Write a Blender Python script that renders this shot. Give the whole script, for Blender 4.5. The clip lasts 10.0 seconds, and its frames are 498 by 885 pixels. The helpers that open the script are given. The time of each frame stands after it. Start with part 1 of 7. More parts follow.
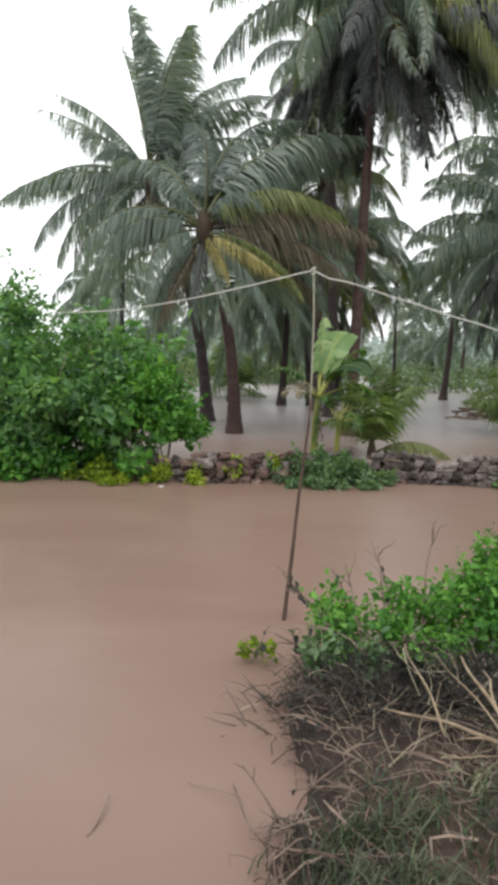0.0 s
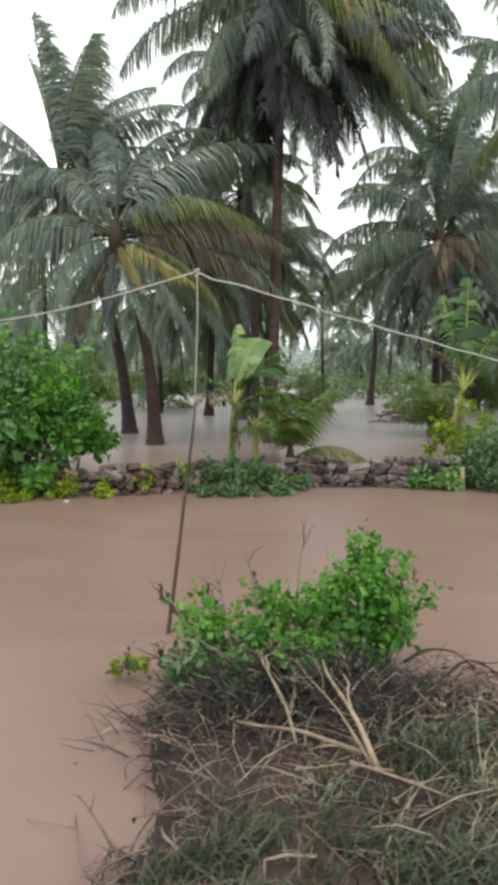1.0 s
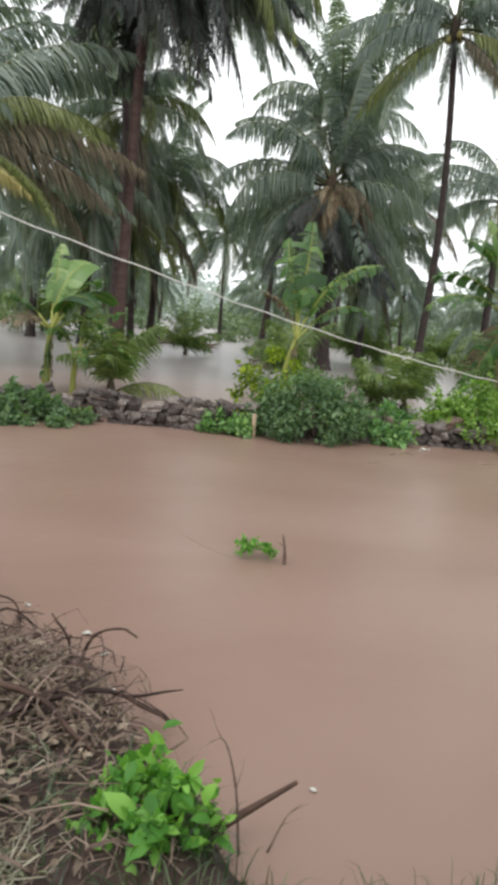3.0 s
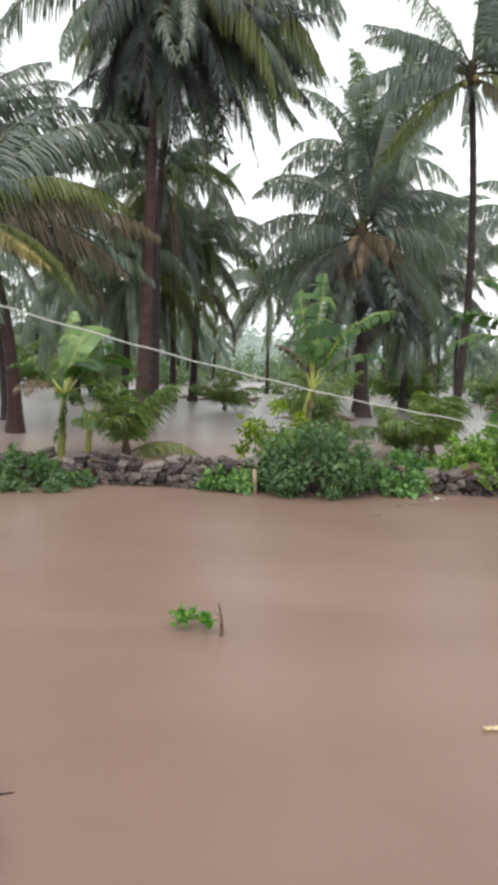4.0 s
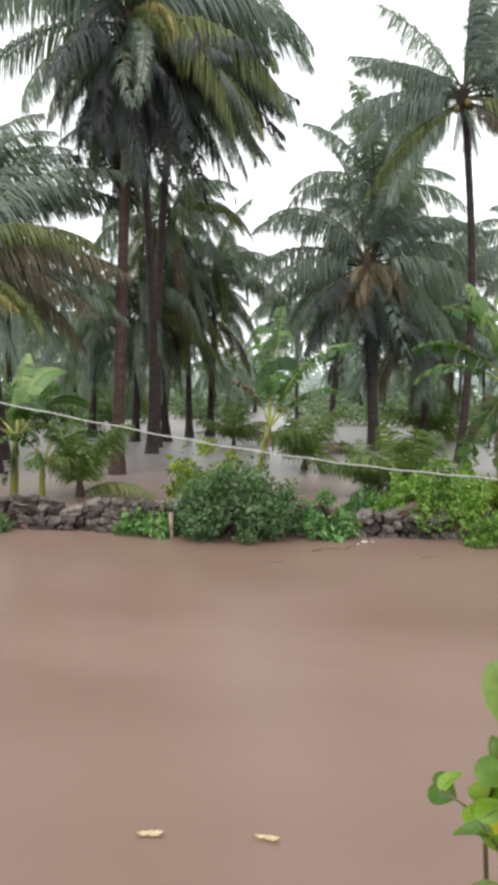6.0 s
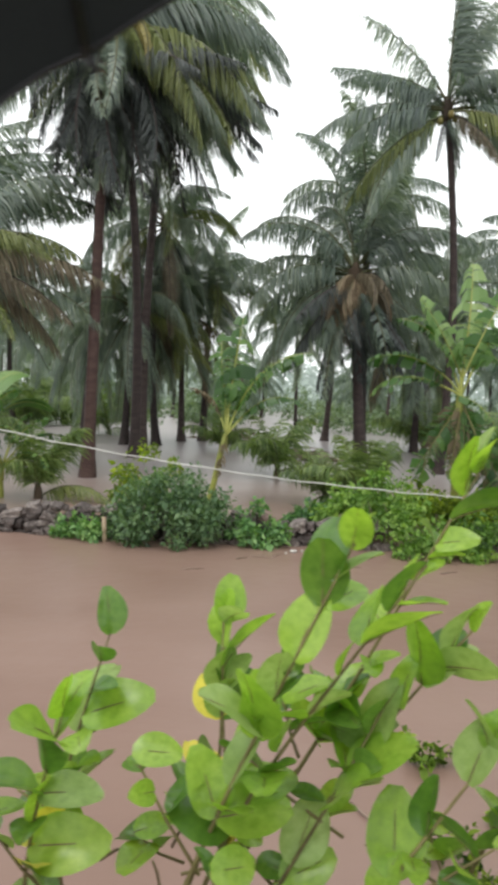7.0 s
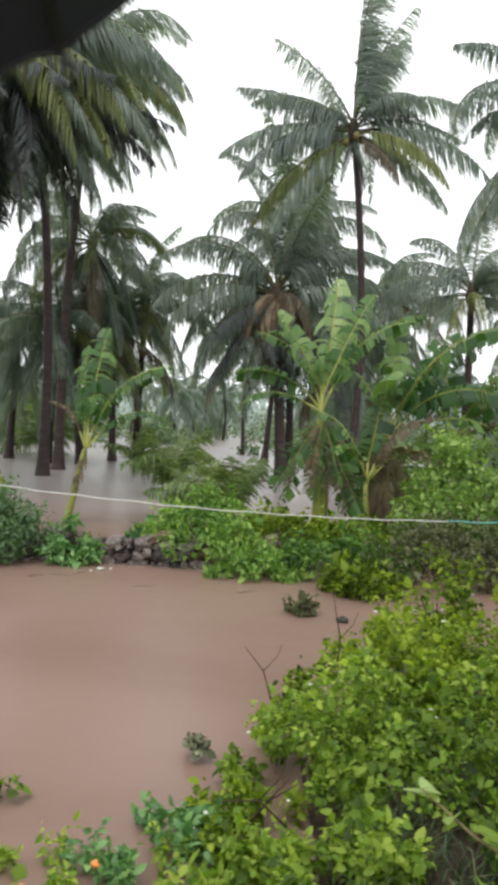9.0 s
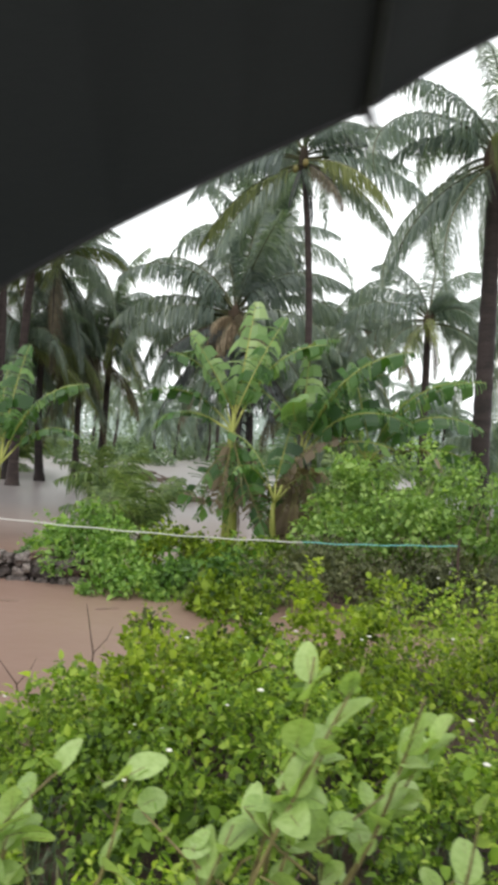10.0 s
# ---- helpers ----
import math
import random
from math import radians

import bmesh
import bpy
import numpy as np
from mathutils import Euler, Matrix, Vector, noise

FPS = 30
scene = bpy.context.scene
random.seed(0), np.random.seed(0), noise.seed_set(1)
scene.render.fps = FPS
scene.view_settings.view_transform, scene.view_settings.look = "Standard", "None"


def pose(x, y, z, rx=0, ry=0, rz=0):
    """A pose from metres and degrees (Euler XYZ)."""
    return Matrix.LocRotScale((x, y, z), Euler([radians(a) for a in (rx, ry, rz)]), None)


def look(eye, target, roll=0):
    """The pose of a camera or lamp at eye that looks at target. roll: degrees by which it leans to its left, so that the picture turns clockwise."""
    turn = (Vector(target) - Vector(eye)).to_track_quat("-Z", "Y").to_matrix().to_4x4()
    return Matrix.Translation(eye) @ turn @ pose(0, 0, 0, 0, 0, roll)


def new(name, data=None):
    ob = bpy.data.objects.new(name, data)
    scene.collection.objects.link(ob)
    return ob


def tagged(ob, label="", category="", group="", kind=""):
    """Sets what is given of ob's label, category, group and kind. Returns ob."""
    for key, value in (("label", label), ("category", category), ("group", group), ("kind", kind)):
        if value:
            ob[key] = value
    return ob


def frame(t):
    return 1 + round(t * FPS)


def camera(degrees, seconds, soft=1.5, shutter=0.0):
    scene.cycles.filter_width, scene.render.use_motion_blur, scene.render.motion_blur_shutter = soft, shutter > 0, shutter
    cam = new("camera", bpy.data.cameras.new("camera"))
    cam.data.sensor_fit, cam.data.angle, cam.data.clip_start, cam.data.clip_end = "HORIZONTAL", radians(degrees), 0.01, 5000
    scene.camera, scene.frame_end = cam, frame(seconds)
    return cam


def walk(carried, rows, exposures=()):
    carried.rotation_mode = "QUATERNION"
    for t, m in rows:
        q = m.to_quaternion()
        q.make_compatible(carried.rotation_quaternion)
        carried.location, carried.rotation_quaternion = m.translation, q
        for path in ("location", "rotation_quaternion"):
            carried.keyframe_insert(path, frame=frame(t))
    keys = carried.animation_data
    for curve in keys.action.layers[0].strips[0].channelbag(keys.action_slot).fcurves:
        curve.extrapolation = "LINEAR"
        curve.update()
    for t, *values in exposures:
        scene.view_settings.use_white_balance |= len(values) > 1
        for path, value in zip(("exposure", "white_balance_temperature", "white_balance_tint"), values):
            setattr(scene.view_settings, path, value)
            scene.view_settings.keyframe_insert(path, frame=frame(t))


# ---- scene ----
cam = camera(40.8, 10.0, soft=4.6, shutter=0.16)
PATH = [
    (0, (0.099, -0.704, 2.188), (0.027, 1.28, 1.941), 1.7),
    (0.5, (0.305, -0.645, 2.125), (0.326, 1.343, 1.904), -1.3),
    (1, (0.61, -0.519, 2.117), (0.718, 1.467, 1.906), 0.1),
    (1.5, (1.176, -0.561, 2.182), (1.378, 1.421, 2.01), 2.5),
    (2, (1.708, -0.422, 2.146), (1.806, 1.56, 1.902), 3.8),
    (2.5, (2.323, -0.166, 2.072), (2.626, 1.796, 1.83), 4.1),
    (3, (2.96, -0.305, 2.107), (3.31, 1.628, 1.735), 6.0),
    (3.2, (3.178, -0.279, 2.117), (3.455, 1.674, 1.788), 6.4),
    (4.5, (4.761, -0.066, 2.33), (4.877, 1.918, 2.108), 1.7),
    (5, (5.359, 0.035, 2.407), (5.47, 2.023, 2.216), 2.0),
    (6.5, (7.282, 0.268, 2.427), (7.172, 2.26, 2.286), 1.1),
    (7, (8.002, 0.144, 2.525), (7.905, 2.137, 2.39), 2.3),
    (7.5, (8.697, 0.315, 2.457), (8.715, 2.315, 2.442), 1.1),
    (8, (9.412, 0.239, 2.492), (9.37, 2.238, 2.44), 4.0),
    (8.5, (10.048, 0.496, 2.44), (10.053, 2.496, 2.415), 4.5),
    (9, (10.797, 0.658, 2.451), (10.742, 2.656, 2.389), 2.9),
    (9.5, (11.763, 0.829, 2.506), (11.711, 2.828, 2.543), 4.1),
    (10, (12.744, 0.65, 2.524), (12.685, 2.649, 2.527), 4.2),
]
walk(cam, [(t, look(eye, target, roll)) for t, eye, target, roll in PATH],
     [(0.0, -0.05), (0.5, -0.01), (1.0, 0.01), (1.5, 0.05), (2.5, 0.08), (5.0, 0.07), (7.0, 0.06), (8.0, 0.03), (9.0, 0.10), (9.5, 0.14), (10.0, 0.19)])

# light and water levels
CLOUD, SUN = 1.6, 1.1
WATER_A, WATER_B = (0.203, 0.130, 0.102), (0.248, 0.166, 0.134)

# ---------------------------------------------------------------- light
world = bpy.data.worlds.new("overcast_sky")
scene.world = world
world.use_nodes = True
wn, wl = world.node_tree.nodes, world.node_tree.links
wn.clear()
w_out = wn.new("ShaderNodeOutputWorld")
w_sky = wn.new("ShaderNodeTexSky")
w_sky.sky_type = "NISHITA"
w_sky.sun_disc = False
w_sky.sun_elevation, w_sky.sun_rotation = radians(62), radians(200)
w_sky.dust_density, w_sky.air_density = 6.0, 1.5
w_bg = wn.new("ShaderNodeBackground")
w_bg.inputs["Strength"].default_value = 0.10
w_tc = wn.new("ShaderNodeTexCoord")
w_noise = wn.new("ShaderNodeTexNoise")
w_noise.inputs["Scale"].default_value = 1.6
w_noise.inputs["Detail"].default_value = 4.0
w_ramp = wn.new("ShaderNodeValToRGB")
w_ramp.color_ramp.elements[0].color = (0.90, 0.93, 0.95, 1)
w_ramp.color_ramp.elements[1].color = (1.04, 1.06, 1.06, 1)
w_cloud = wn.new("ShaderNodeBackground")
w_cloud.inputs["Strength"].default_value = CLOUD
w_mix = wn.new("ShaderNodeMixShader")
w_mix.inputs[0].default_value = 0.93
wl.new(w_tc.outputs["Generated"], w_noise.inputs["Vector"])
wl.new(w_noise.outputs["Fac"], w_ramp.inputs[0])
wl.new(w_ramp.outputs[0], w_cloud.inputs["Color"])
wl.new(w_sky.outputs[0], w_bg.inputs["Color"])
wl.new(w_bg.outputs[0], w_mix.inputs[1])
wl.new(w_cloud.outputs[0], w_mix.inputs[2])
wl.new(w_mix.outputs[0], w_out.inputs[0])

sun_data = bpy.data.lights.new("sun", "SUN")
sun_data.energy, sun_data.angle, sun_data.color = SUN, radians(25), (1.0, 0.97, 0.93)
sun = new("sun", sun_data)
sun.matrix_world = look((-6, -14, 30), (2, 0, 0))

# ---------------------------------------------------------------- materials


def node_mat(name):
    m = bpy.data.materials.new(name)
    m.use_nodes = True
    n = m.node_tree.nodes
    n.clear()
    return m, n, m.node_tree.links


def ramp_of(n, stops):
    r = n.new("ShaderNodeValToRGB")
    e = r.color_ramp.elements
    while len(e) < len(stops):
        e.new(0.5)
    for el, (p, c) in zip(e, stops):
        el.position, el.color = p, (*c, 1)
    return r


def leaf_mat(name, dark, mid, light, rough=0.42, through_light=0.28, scale=3.0, odd=None, gloss=0.45):
    """Foliage: colour differs from leaf to leaf and in soft patches; wet gloss and some light through the blade."""
    m, n, l = node_mat(name)
    out = n.new("ShaderNodeOutputMaterial")
    geo = n.new("ShaderNodeNewGeometry")
    info = n.new("ShaderNodeObjectInfo")
    tc = n.new("ShaderNodeTexCoord")
    noise_n = n.new("ShaderNodeTexNoise")
    noise_n.inputs["Scale"].default_value = scale
    noise_n.inputs["Detail"].default_value = 3
    l.new(tc.outputs["Object"], noise_n.inputs["Vector"])
    add = n.new("ShaderNodeMath")
    add.operation = "MULTIPLY_ADD"
    add.inputs[1].default_value = 0.55
    l.new(geo.outputs["Random Per Island"], add.inputs[0])
    sub = n.new("ShaderNodeMath")
    sub.operation = "MULTIPLY_ADD"
    sub.inputs[1].default_value = 0.7
    l.new(noise_n.outputs["Fac"], sub.inputs[0])
    inf = n.new("ShaderNodeMath")
    inf.operation = "MULTIPLY_ADD"
    inf.inputs[1].default_value = 0.3
    inf.inputs[2].default_value = -0.27
    l.new(info.outputs["Random"], inf.inputs[0])
    l.new(inf.outputs[0], sub.inputs[2])
    l.new(sub.outputs[0], add.inputs[2])
    stops = [(0.1, dark), (0.5, mid), (0.9, light)]
    if odd:
        stops = [(0.1, dark), (0.5, mid), (0.88, light), (1.0, odd)]
    r = ramp_of(n, stops)
    l.new(add.outputs[0], r.inputs[0])
    bsdf = n.new("ShaderNodeBsdfPrincipled")
    bsdf.inputs["Roughness"].default_value = rough
    bsdf.inputs["Specular IOR Level"].default_value = gloss
    l.new(r.outputs[0], bsdf.inputs["Base Color"])
    tr = n.new("ShaderNodeBsdfTranslucent")
    hue = n.new("ShaderNodeMixRGB")
    hue.blend_type = "MULTIPLY"
    hue.inputs[0].default_value = 1.0
    hue.inputs[2].default_value = (1.5, 1.6, 0.7, 1)
    l.new(r.outputs[0], hue.inputs[1])
    l.new(hue.outputs[0], tr.inputs[0])
    mix = n.new("ShaderNodeMixShader")
    mix.inputs[0].default_value = through_light
    l.new(bsdf.outputs[0], mix.inputs[1])
    l.new(tr.outputs[0], mix.inputs[2])
    l.new(mix.outputs[0], out.inputs[0])
    return m


def rough_mat(name, stops, scale=6.0, rough=0.8, bump=0.3, stretch=(1, 1, 1), fine=40.0, spec=0.3, island=0.0):
    """Bark, stone, soil, dry stalks: coarse patches, fine grain and relief."""
    m, n, l = node_mat(name)
    out = n.new("ShaderNodeOutputMaterial")
    tc = n.new("ShaderNodeTexCoord")
    mp = n.new("ShaderNodeMapping")
    mp.inputs["Scale"].default_value = stretch
    info = n.new("ShaderNodeObjectInfo")
    l.new(tc.outputs["Object"], mp.inputs["Vector"])
    big = n.new("ShaderNodeTexNoise")
    big.inputs["Scale"].default_value = scale
    big.inputs["Detail"].default_value = 6
    small = n.new("ShaderNodeTexNoise")
    small.inputs["Scale"].default_value = fine
    small.inputs["Detail"].default_value = 4
    l.new(mp.outputs[0], big.inputs["Vector"])
    l.new(mp.outputs[0], small.inputs["Vector"])
    mixv = n.new("ShaderNodeMath")
    mixv.operation = "MULTIPLY_ADD"
    mixv.inputs[1].default_value = 0.35
    l.new(small.outputs["Fac"], mixv.inputs[0])
    big2 = n.new("ShaderNodeMath")
    big2.operation = "MULTIPLY_ADD"
    big2.inputs[1].default_value = 0.65
    l.new(big.outputs["Fac"], big2.inputs[0])
    inf = n.new("ShaderNodeMath")
    inf.operation = "MULTIPLY_ADD"
    inf.inputs[1].default_value = 0.3
    inf.inputs[2].default_value = -0.15
    l.new(info.outputs["Random"], inf.inputs[0])
    if island:
        geo = n.new("ShaderNodeNewGeometry")
        isl = n.new("ShaderNodeMath")
        isl.operation = "MULTIPLY_ADD"
        isl.inputs[1].default_value = island
        l.new(geo.outputs["Random Per Island"], isl.inputs[0])
        l.new(inf.outputs[0], isl.inputs[2])
        inf = isl
    l.new(inf.outputs[0], big2.inputs[2])
    l.new(big2.outputs[0], mixv.inputs[2])
    r = ramp_of(n, stops)
    l.new(mixv.outputs[0], r.inputs[0])
    bsdf = n.new("ShaderNodeBsdfPrincipled")
    bsdf.inputs["Roughness"].default_value = rough
    bsdf.inputs["Specular IOR Level"].default_value = spec
    l.new(r.outputs[0], bsdf.inputs["Base Color"])
    if bump:
        bp = n.new("ShaderNodeBump")
        bp.inputs["Strength"].default_value = bump
        bp.inputs["Distance"].default_value = 0.03
        l.new(mixv.outputs[0], bp.inputs["Height"])
        l.new(bp.outputs[0], bsdf.inputs["Normal"])
    l.new(bsdf.outputs[0], out.inputs[0])
    return m


def plain_mat(name, colour, rough=0.6, spec=0.4, var=0.15, scale=30.0):
    a = tuple(max(0, c * (1 - var)) for c in colour)
    b = tuple(min(1, c * (1 + var)) for c in colour)
    return rough_mat(name, [(0.3, a), (0.7, b)], scale=scale, rough=rough, bump=0.1, spec=spec, fine=scale * 5)


def water_mat():
    """Silt-laden flood water: opaque brown, drift patches of silt, wind ripples, sky grey painted in far off."""
    m, n, l = node_mat("muddy_water")
    out = n.new("ShaderNodeOutputMaterial")
    tc = n.new("ShaderNodeTexCoord")
    mp = n.new("ShaderNodeMapping")
    mp.inputs["Scale"].default_value = (0.22, 0.5, 1)
    big = n.new("ShaderNodeTexNoise")
    big.inputs["Scale"].default_value = 1.0
    big.inputs["Detail"].default_value = 5
    big.inputs["Distortion"].default_value = 0.8
    l.new(tc.outputs["Object"], mp.inputs["Vector"])
    l.new(mp.outputs[0], big.inputs["Vector"])
    r = ramp_of(n, [(0.3, WATER_A), (0.72, WATER_B)])
    l.new(big.outputs["Fac"], r.inputs[0])
    # behind the wall the sky's grey reflection is painted into the base colour along Y
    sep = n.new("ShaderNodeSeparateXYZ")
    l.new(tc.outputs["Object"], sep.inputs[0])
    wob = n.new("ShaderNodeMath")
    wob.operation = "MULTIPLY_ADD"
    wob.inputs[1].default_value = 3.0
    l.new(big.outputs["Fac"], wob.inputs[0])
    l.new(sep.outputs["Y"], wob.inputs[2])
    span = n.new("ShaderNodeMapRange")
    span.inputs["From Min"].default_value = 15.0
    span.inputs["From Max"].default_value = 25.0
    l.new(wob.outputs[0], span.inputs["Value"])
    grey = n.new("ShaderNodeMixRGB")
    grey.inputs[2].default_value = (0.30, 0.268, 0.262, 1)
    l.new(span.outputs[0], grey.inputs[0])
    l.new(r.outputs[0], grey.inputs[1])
    bsdf = n.new("ShaderNodeBsdfPrincipled")
    bsdf.inputs["Roughness"].default_value = 0.30
    bsdf.inputs["IOR"].default_value = 1.33
    bsdf.inputs["Specular IOR Level"].default_value = 0.5
    l.new(grey.outputs[0], bsdf.inputs["Base Color"])
    mp2 = n.new("ShaderNodeMapping")
    mp2.inputs["Scale"].default_value = (1.0, 1.15, 1)
    l.new(tc.outputs["Object"], mp2.inputs["Vector"])
    rip = n.new("ShaderNodeTexNoise")
    rip.inputs["Scale"].default_value = 2.2
    rip.inputs["Detail"].default_value = 3
    l.new(mp2.outputs[0], rip.inputs["Vector"])
    bp = n.new("ShaderNodeBump")
    bp.inputs["Strength"].default_value = 0.16
    bp.inputs["Distance"].default_value = 0.05
    l.new(rip.outputs["Fac"], bp.inputs["Height"])
    l.new(bp.outputs[0], bsdf.inputs["Normal"])
    l.new(bsdf.outputs[0], out.inputs[0])
    return m


M_WATER = water_mat()
M_SOIL = rough_mat("wet_soil", [(0.3, (0.014, 0.009, 0.008)), (0.5, (0.034, 0.022, 0.018)), (0.75, (0.080, 0.052, 0.040))], scale=1.6, rough=0.75, bump=0.6, fine=22)
M_BARK = rough_mat("palm_bark", [(0.25, (0.016, 0.012, 0.011)), (0.5, (0.040, 0.028, 0.026)), (0.8, (0.085, 0.062, 0.056))], scale=2.2, rough=0.7, bump=0.7, stretch=(1, 1, 3.5), fine=14)
M_BARK_RED = rough_mat("wet_red_bark", [(0.25, (0.022, 0.013, 0.011)), (0.5, (0.054, 0.029, 0.024)), (0.8, (0.10, 0.060, 0.050))], scale=2.2, rough=0.65, bump=0.7, stretch=(1, 1, 3.5), fine=14)
M_STONE = rough_mat("field_stone", [(0.30, (0.030, 0.024, 0.022)), (0.5, (0.088, 0.072, 0.066)), (0.72, (0.29, 0.25, 0.225))], scale=5, rough=0.75, bump=0.6, fine=45)
M_STONE_RED = rough_mat("reddish_stone", [(0.30, (0.034, 0.020, 0.017)), (0.5, (0.098, 0.060, 0.050)), (0.72, (0.27, 0.19, 0.155))], scale=5, rough=0.75, bump=0.6, fine=45)
M_FROND = leaf_mat("palm_frond", (0.064, 0.098, 0.088), (0.147, 0.202, 0.172), (0.285, 0.334, 0.276), rough=0.38, gloss=0.95, through_light=0.40, scale=0.8)
M_FROND_YOUNG = leaf_mat("young_palm_frond", (0.055, 0.095, 0.034), (0.130, 0.195, 0.064), (0.25, 0.32, 0.12), rough=0.45, through_light=0.34, scale=1.2)
M_FROND_PALE = leaf_mat("palm_frond_yellowing", (0.068, 0.092, 0.030), (0.150, 0.182, 0.056), (0.28, 0.305, 0.10), rough=0.45, scale=0.8)
M_FROND_DEAD = leaf_mat("palm_frond_dry", (0.062, 0.052, 0.034), (0.140, 0.116, 0.074), (0.25, 0.205, 0.135), rough=0.7, through_light=0.12, scale=0.8)
M_FROND_BROWN = leaf_mat("palm_frond_brown", (0.11, 0.080, 0.050), (0.215, 0.160, 0.100), (0.34, 0.265, 0.175), rough=0.7, through_light=0.15, scale=0.8)
M_FROND_GOLD = leaf_mat("palm_frond_golden", (0.20, 0.168, 0.058), (0.35, 0.295, 0.112), (0.52, 0.46, 0.21), rough=0.5, through_light=0.3, scale=0.8)
# shade under the crowns painted as near-black frond colour; also colours curled dead leaves
M_SHADED_AND_DEAD = leaf_mat("shaded_frond_and_dead_leaf", (0.018, 0.025, 0.026), (0.040, 0.050, 0.048), (0.088, 0.10, 0.09), rough=0.6, through_light=0.08, scale=0.8)
M_RACHIS = rough_mat("frond_rib", [(0.3, (0.05, 0.058, 0.026)), (0.7, (0.13, 0.13, 0.062))], scale=4, rough=0.5, bump=0.1)
M_BANANA = leaf_mat("banana_leaf", (0.018, 0.052, 0.014), (0.060, 0.138, 0.034), (0.18, 0.29, 0.088), rough=0.38, gloss=0.4, through_light=0.32, scale=1.5)
M_BANANA_PALE = leaf_mat("banana_leaf_pale", (0.085, 0.165, 0.055), (0.175, 0.285, 0.10), (0.33, 0.43, 0.20), rough=0.4, through_light=0.35, scale=1.5)
M_BANANA_DRY = leaf_mat("banana_leaf_dry", (0.075, 0.056, 0.034), (0.15, 0.115, 0.07), (0.26, 0.21, 0.13), rough=0.7, through_light=0.15, scale=1.5)
M_STEM_Y = rough_mat("banana_stem", [(0.3, (0.15, 0.165, 0.035)), (0.5, (0.28, 0.30, 0.070)), (0.8, (0.42, 0.42, 0.13))], scale=3, rough=0.45, bump=0.25, stretch=(1, 1, 0.3), fine=30)
M_STEM_OLD = rough_mat("old_banana_stem", [(0.3, (0.07, 0.065, 0.028)), (0.5, (0.16, 0.15, 0.055)), (0.8, (0.30, 0.28, 0.10))], scale=3, rough=0.55, bump=0.4, stretch=(1, 1, 0.3), fine=30)
M_BUSH_DULL = leaf_mat("dull_brush_leaf", (0.030, 0.036, 0.018), (0.095, 0.108, 0.052), (0.21, 0.22, 0.12), rough=0.6, gloss=0.2, scale=1.2, through_light=0.25)
M_BUSH = leaf_mat("bush_leaf", (0.038, 0.100, 0.042), (0.125, 0.265, 0.088), (0.28, 0.45, 0.16), odd=(0.36, 0.52, 0.16), scale=0.9, through_light=0.36)
M_VINE = leaf_mat("vine_leaf", (0.020, 0.044, 0.008), (0.168, 0.272, 0.034), (0.44, 0.53, 0.10), odd=(0.62, 0.66, 0.26), rough=0.55, gloss=0.25, scale=2.6, through_light=0.42)
M_BUSH_BRIGHT = leaf_mat("thicket_leaf", (0.07, 0.14, 0.034), (0.20, 0.32, 0.080), (0.38, 0.50, 0.16), odd=(0.50, 0.60, 0.22), rough=0.5, gloss=0.28, scale=0.9, through_light=0.38)
M_BUSH_VIVID = leaf_mat("bush_leaf_fresh", (0.018, 0.068, 0.014), (0.088, 0.245, 0.040), (0.225, 0.43, 0.088), scale=2.5, gloss=0.25, through_light=0.38)
M_BUSH_LEAFY = leaf_mat("hedge_leaf", (0.034, 0.080, 0.016), (0.120, 0.235, 0.045), (0.28, 0.42, 0.10), odd=(0.42, 0.54, 0.17), rough=0.5, gloss=0.3, scale=1.2, through_light=0.38)
M_BUSH_BLUE = leaf_mat("bush_leaf_bluish", (0.040, 0.085, 0.040), (0.095, 0.175, 0.078), (0.19, 0.29, 0.13), scale=1.5, through_light=0.34)
M_BUSH_YEL = leaf_mat("vine_leaf_yellowish", (0.020, 0.044, 0.006), (0.165, 0.245, 0.022), (0.38, 0.46, 0.055), odd=(0.55, 0.58, 0.16), rough=0.55, gloss=0.25, scale=2.6, through_light=0.42)
# rain haze is put into this leaf colour, greyed for the distance
M_FAR = leaf_mat("hazed_far_leaf", (0.065, 0.105, 0.062), (0.12, 0.18, 0.10), (0.20, 0.27, 0.15), scale=0.25)
M_BIGLEAF = leaf_mat("broad_leaf", (0.11, 0.215, 0.025), (0.24, 0.40, 0.045), (0.42, 0.58, 0.10), rough=0.30, gloss=0.7, through_light=0.44, scale=7)
M_FLOATLEAF = leaf_mat("floating_pale_leaf", (0.45, 0.32, 0.14), (0.62, 0.48, 0.28), (0.78, 0.68, 0.50), rough=0.5, scale=9)
M_BIGLEAF_P = leaf_mat("broad_leaf_pale", (0.14, 0.22, 0.055), (0.26, 0.37, 0.11), (0.42, 0.53, 0.22), rough=0.38, through_light=0.36, scale=7)
M_BIGLEAF_Y = leaf_mat("broad_leaf_yellow", (0.44, 0.40, 0.03), (0.60, 0.54, 0.05), (0.68, 0.62, 0.14), rough=0.45, through_light=0.3, scale=7)
M_BIGLEAF_D = leaf_mat("broad_leaf_dark", (0.045, 0.115, 0.018), (0.095, 0.20, 0.028), (0.19, 0.31, 0.055), rough=0.28, gloss=0.7, through_light=0.36, scale=7)
M_BIGSTEM = rough_mat("shrub_stem", [(0.3, (0.09, 0.075, 0.028)), (0.7, (0.24, 0.20, 0.085))], scale=12, rough=0.55, bump=0.2)
M_GRASS = leaf_mat("wet_grass", (0.010, 0.022, 0.010), (0.036, 0.064, 0.025), (0.125, 0.175, 0.078), rough=0.4, scale=2.0, odd=(0.36, 0.34, 0.20))
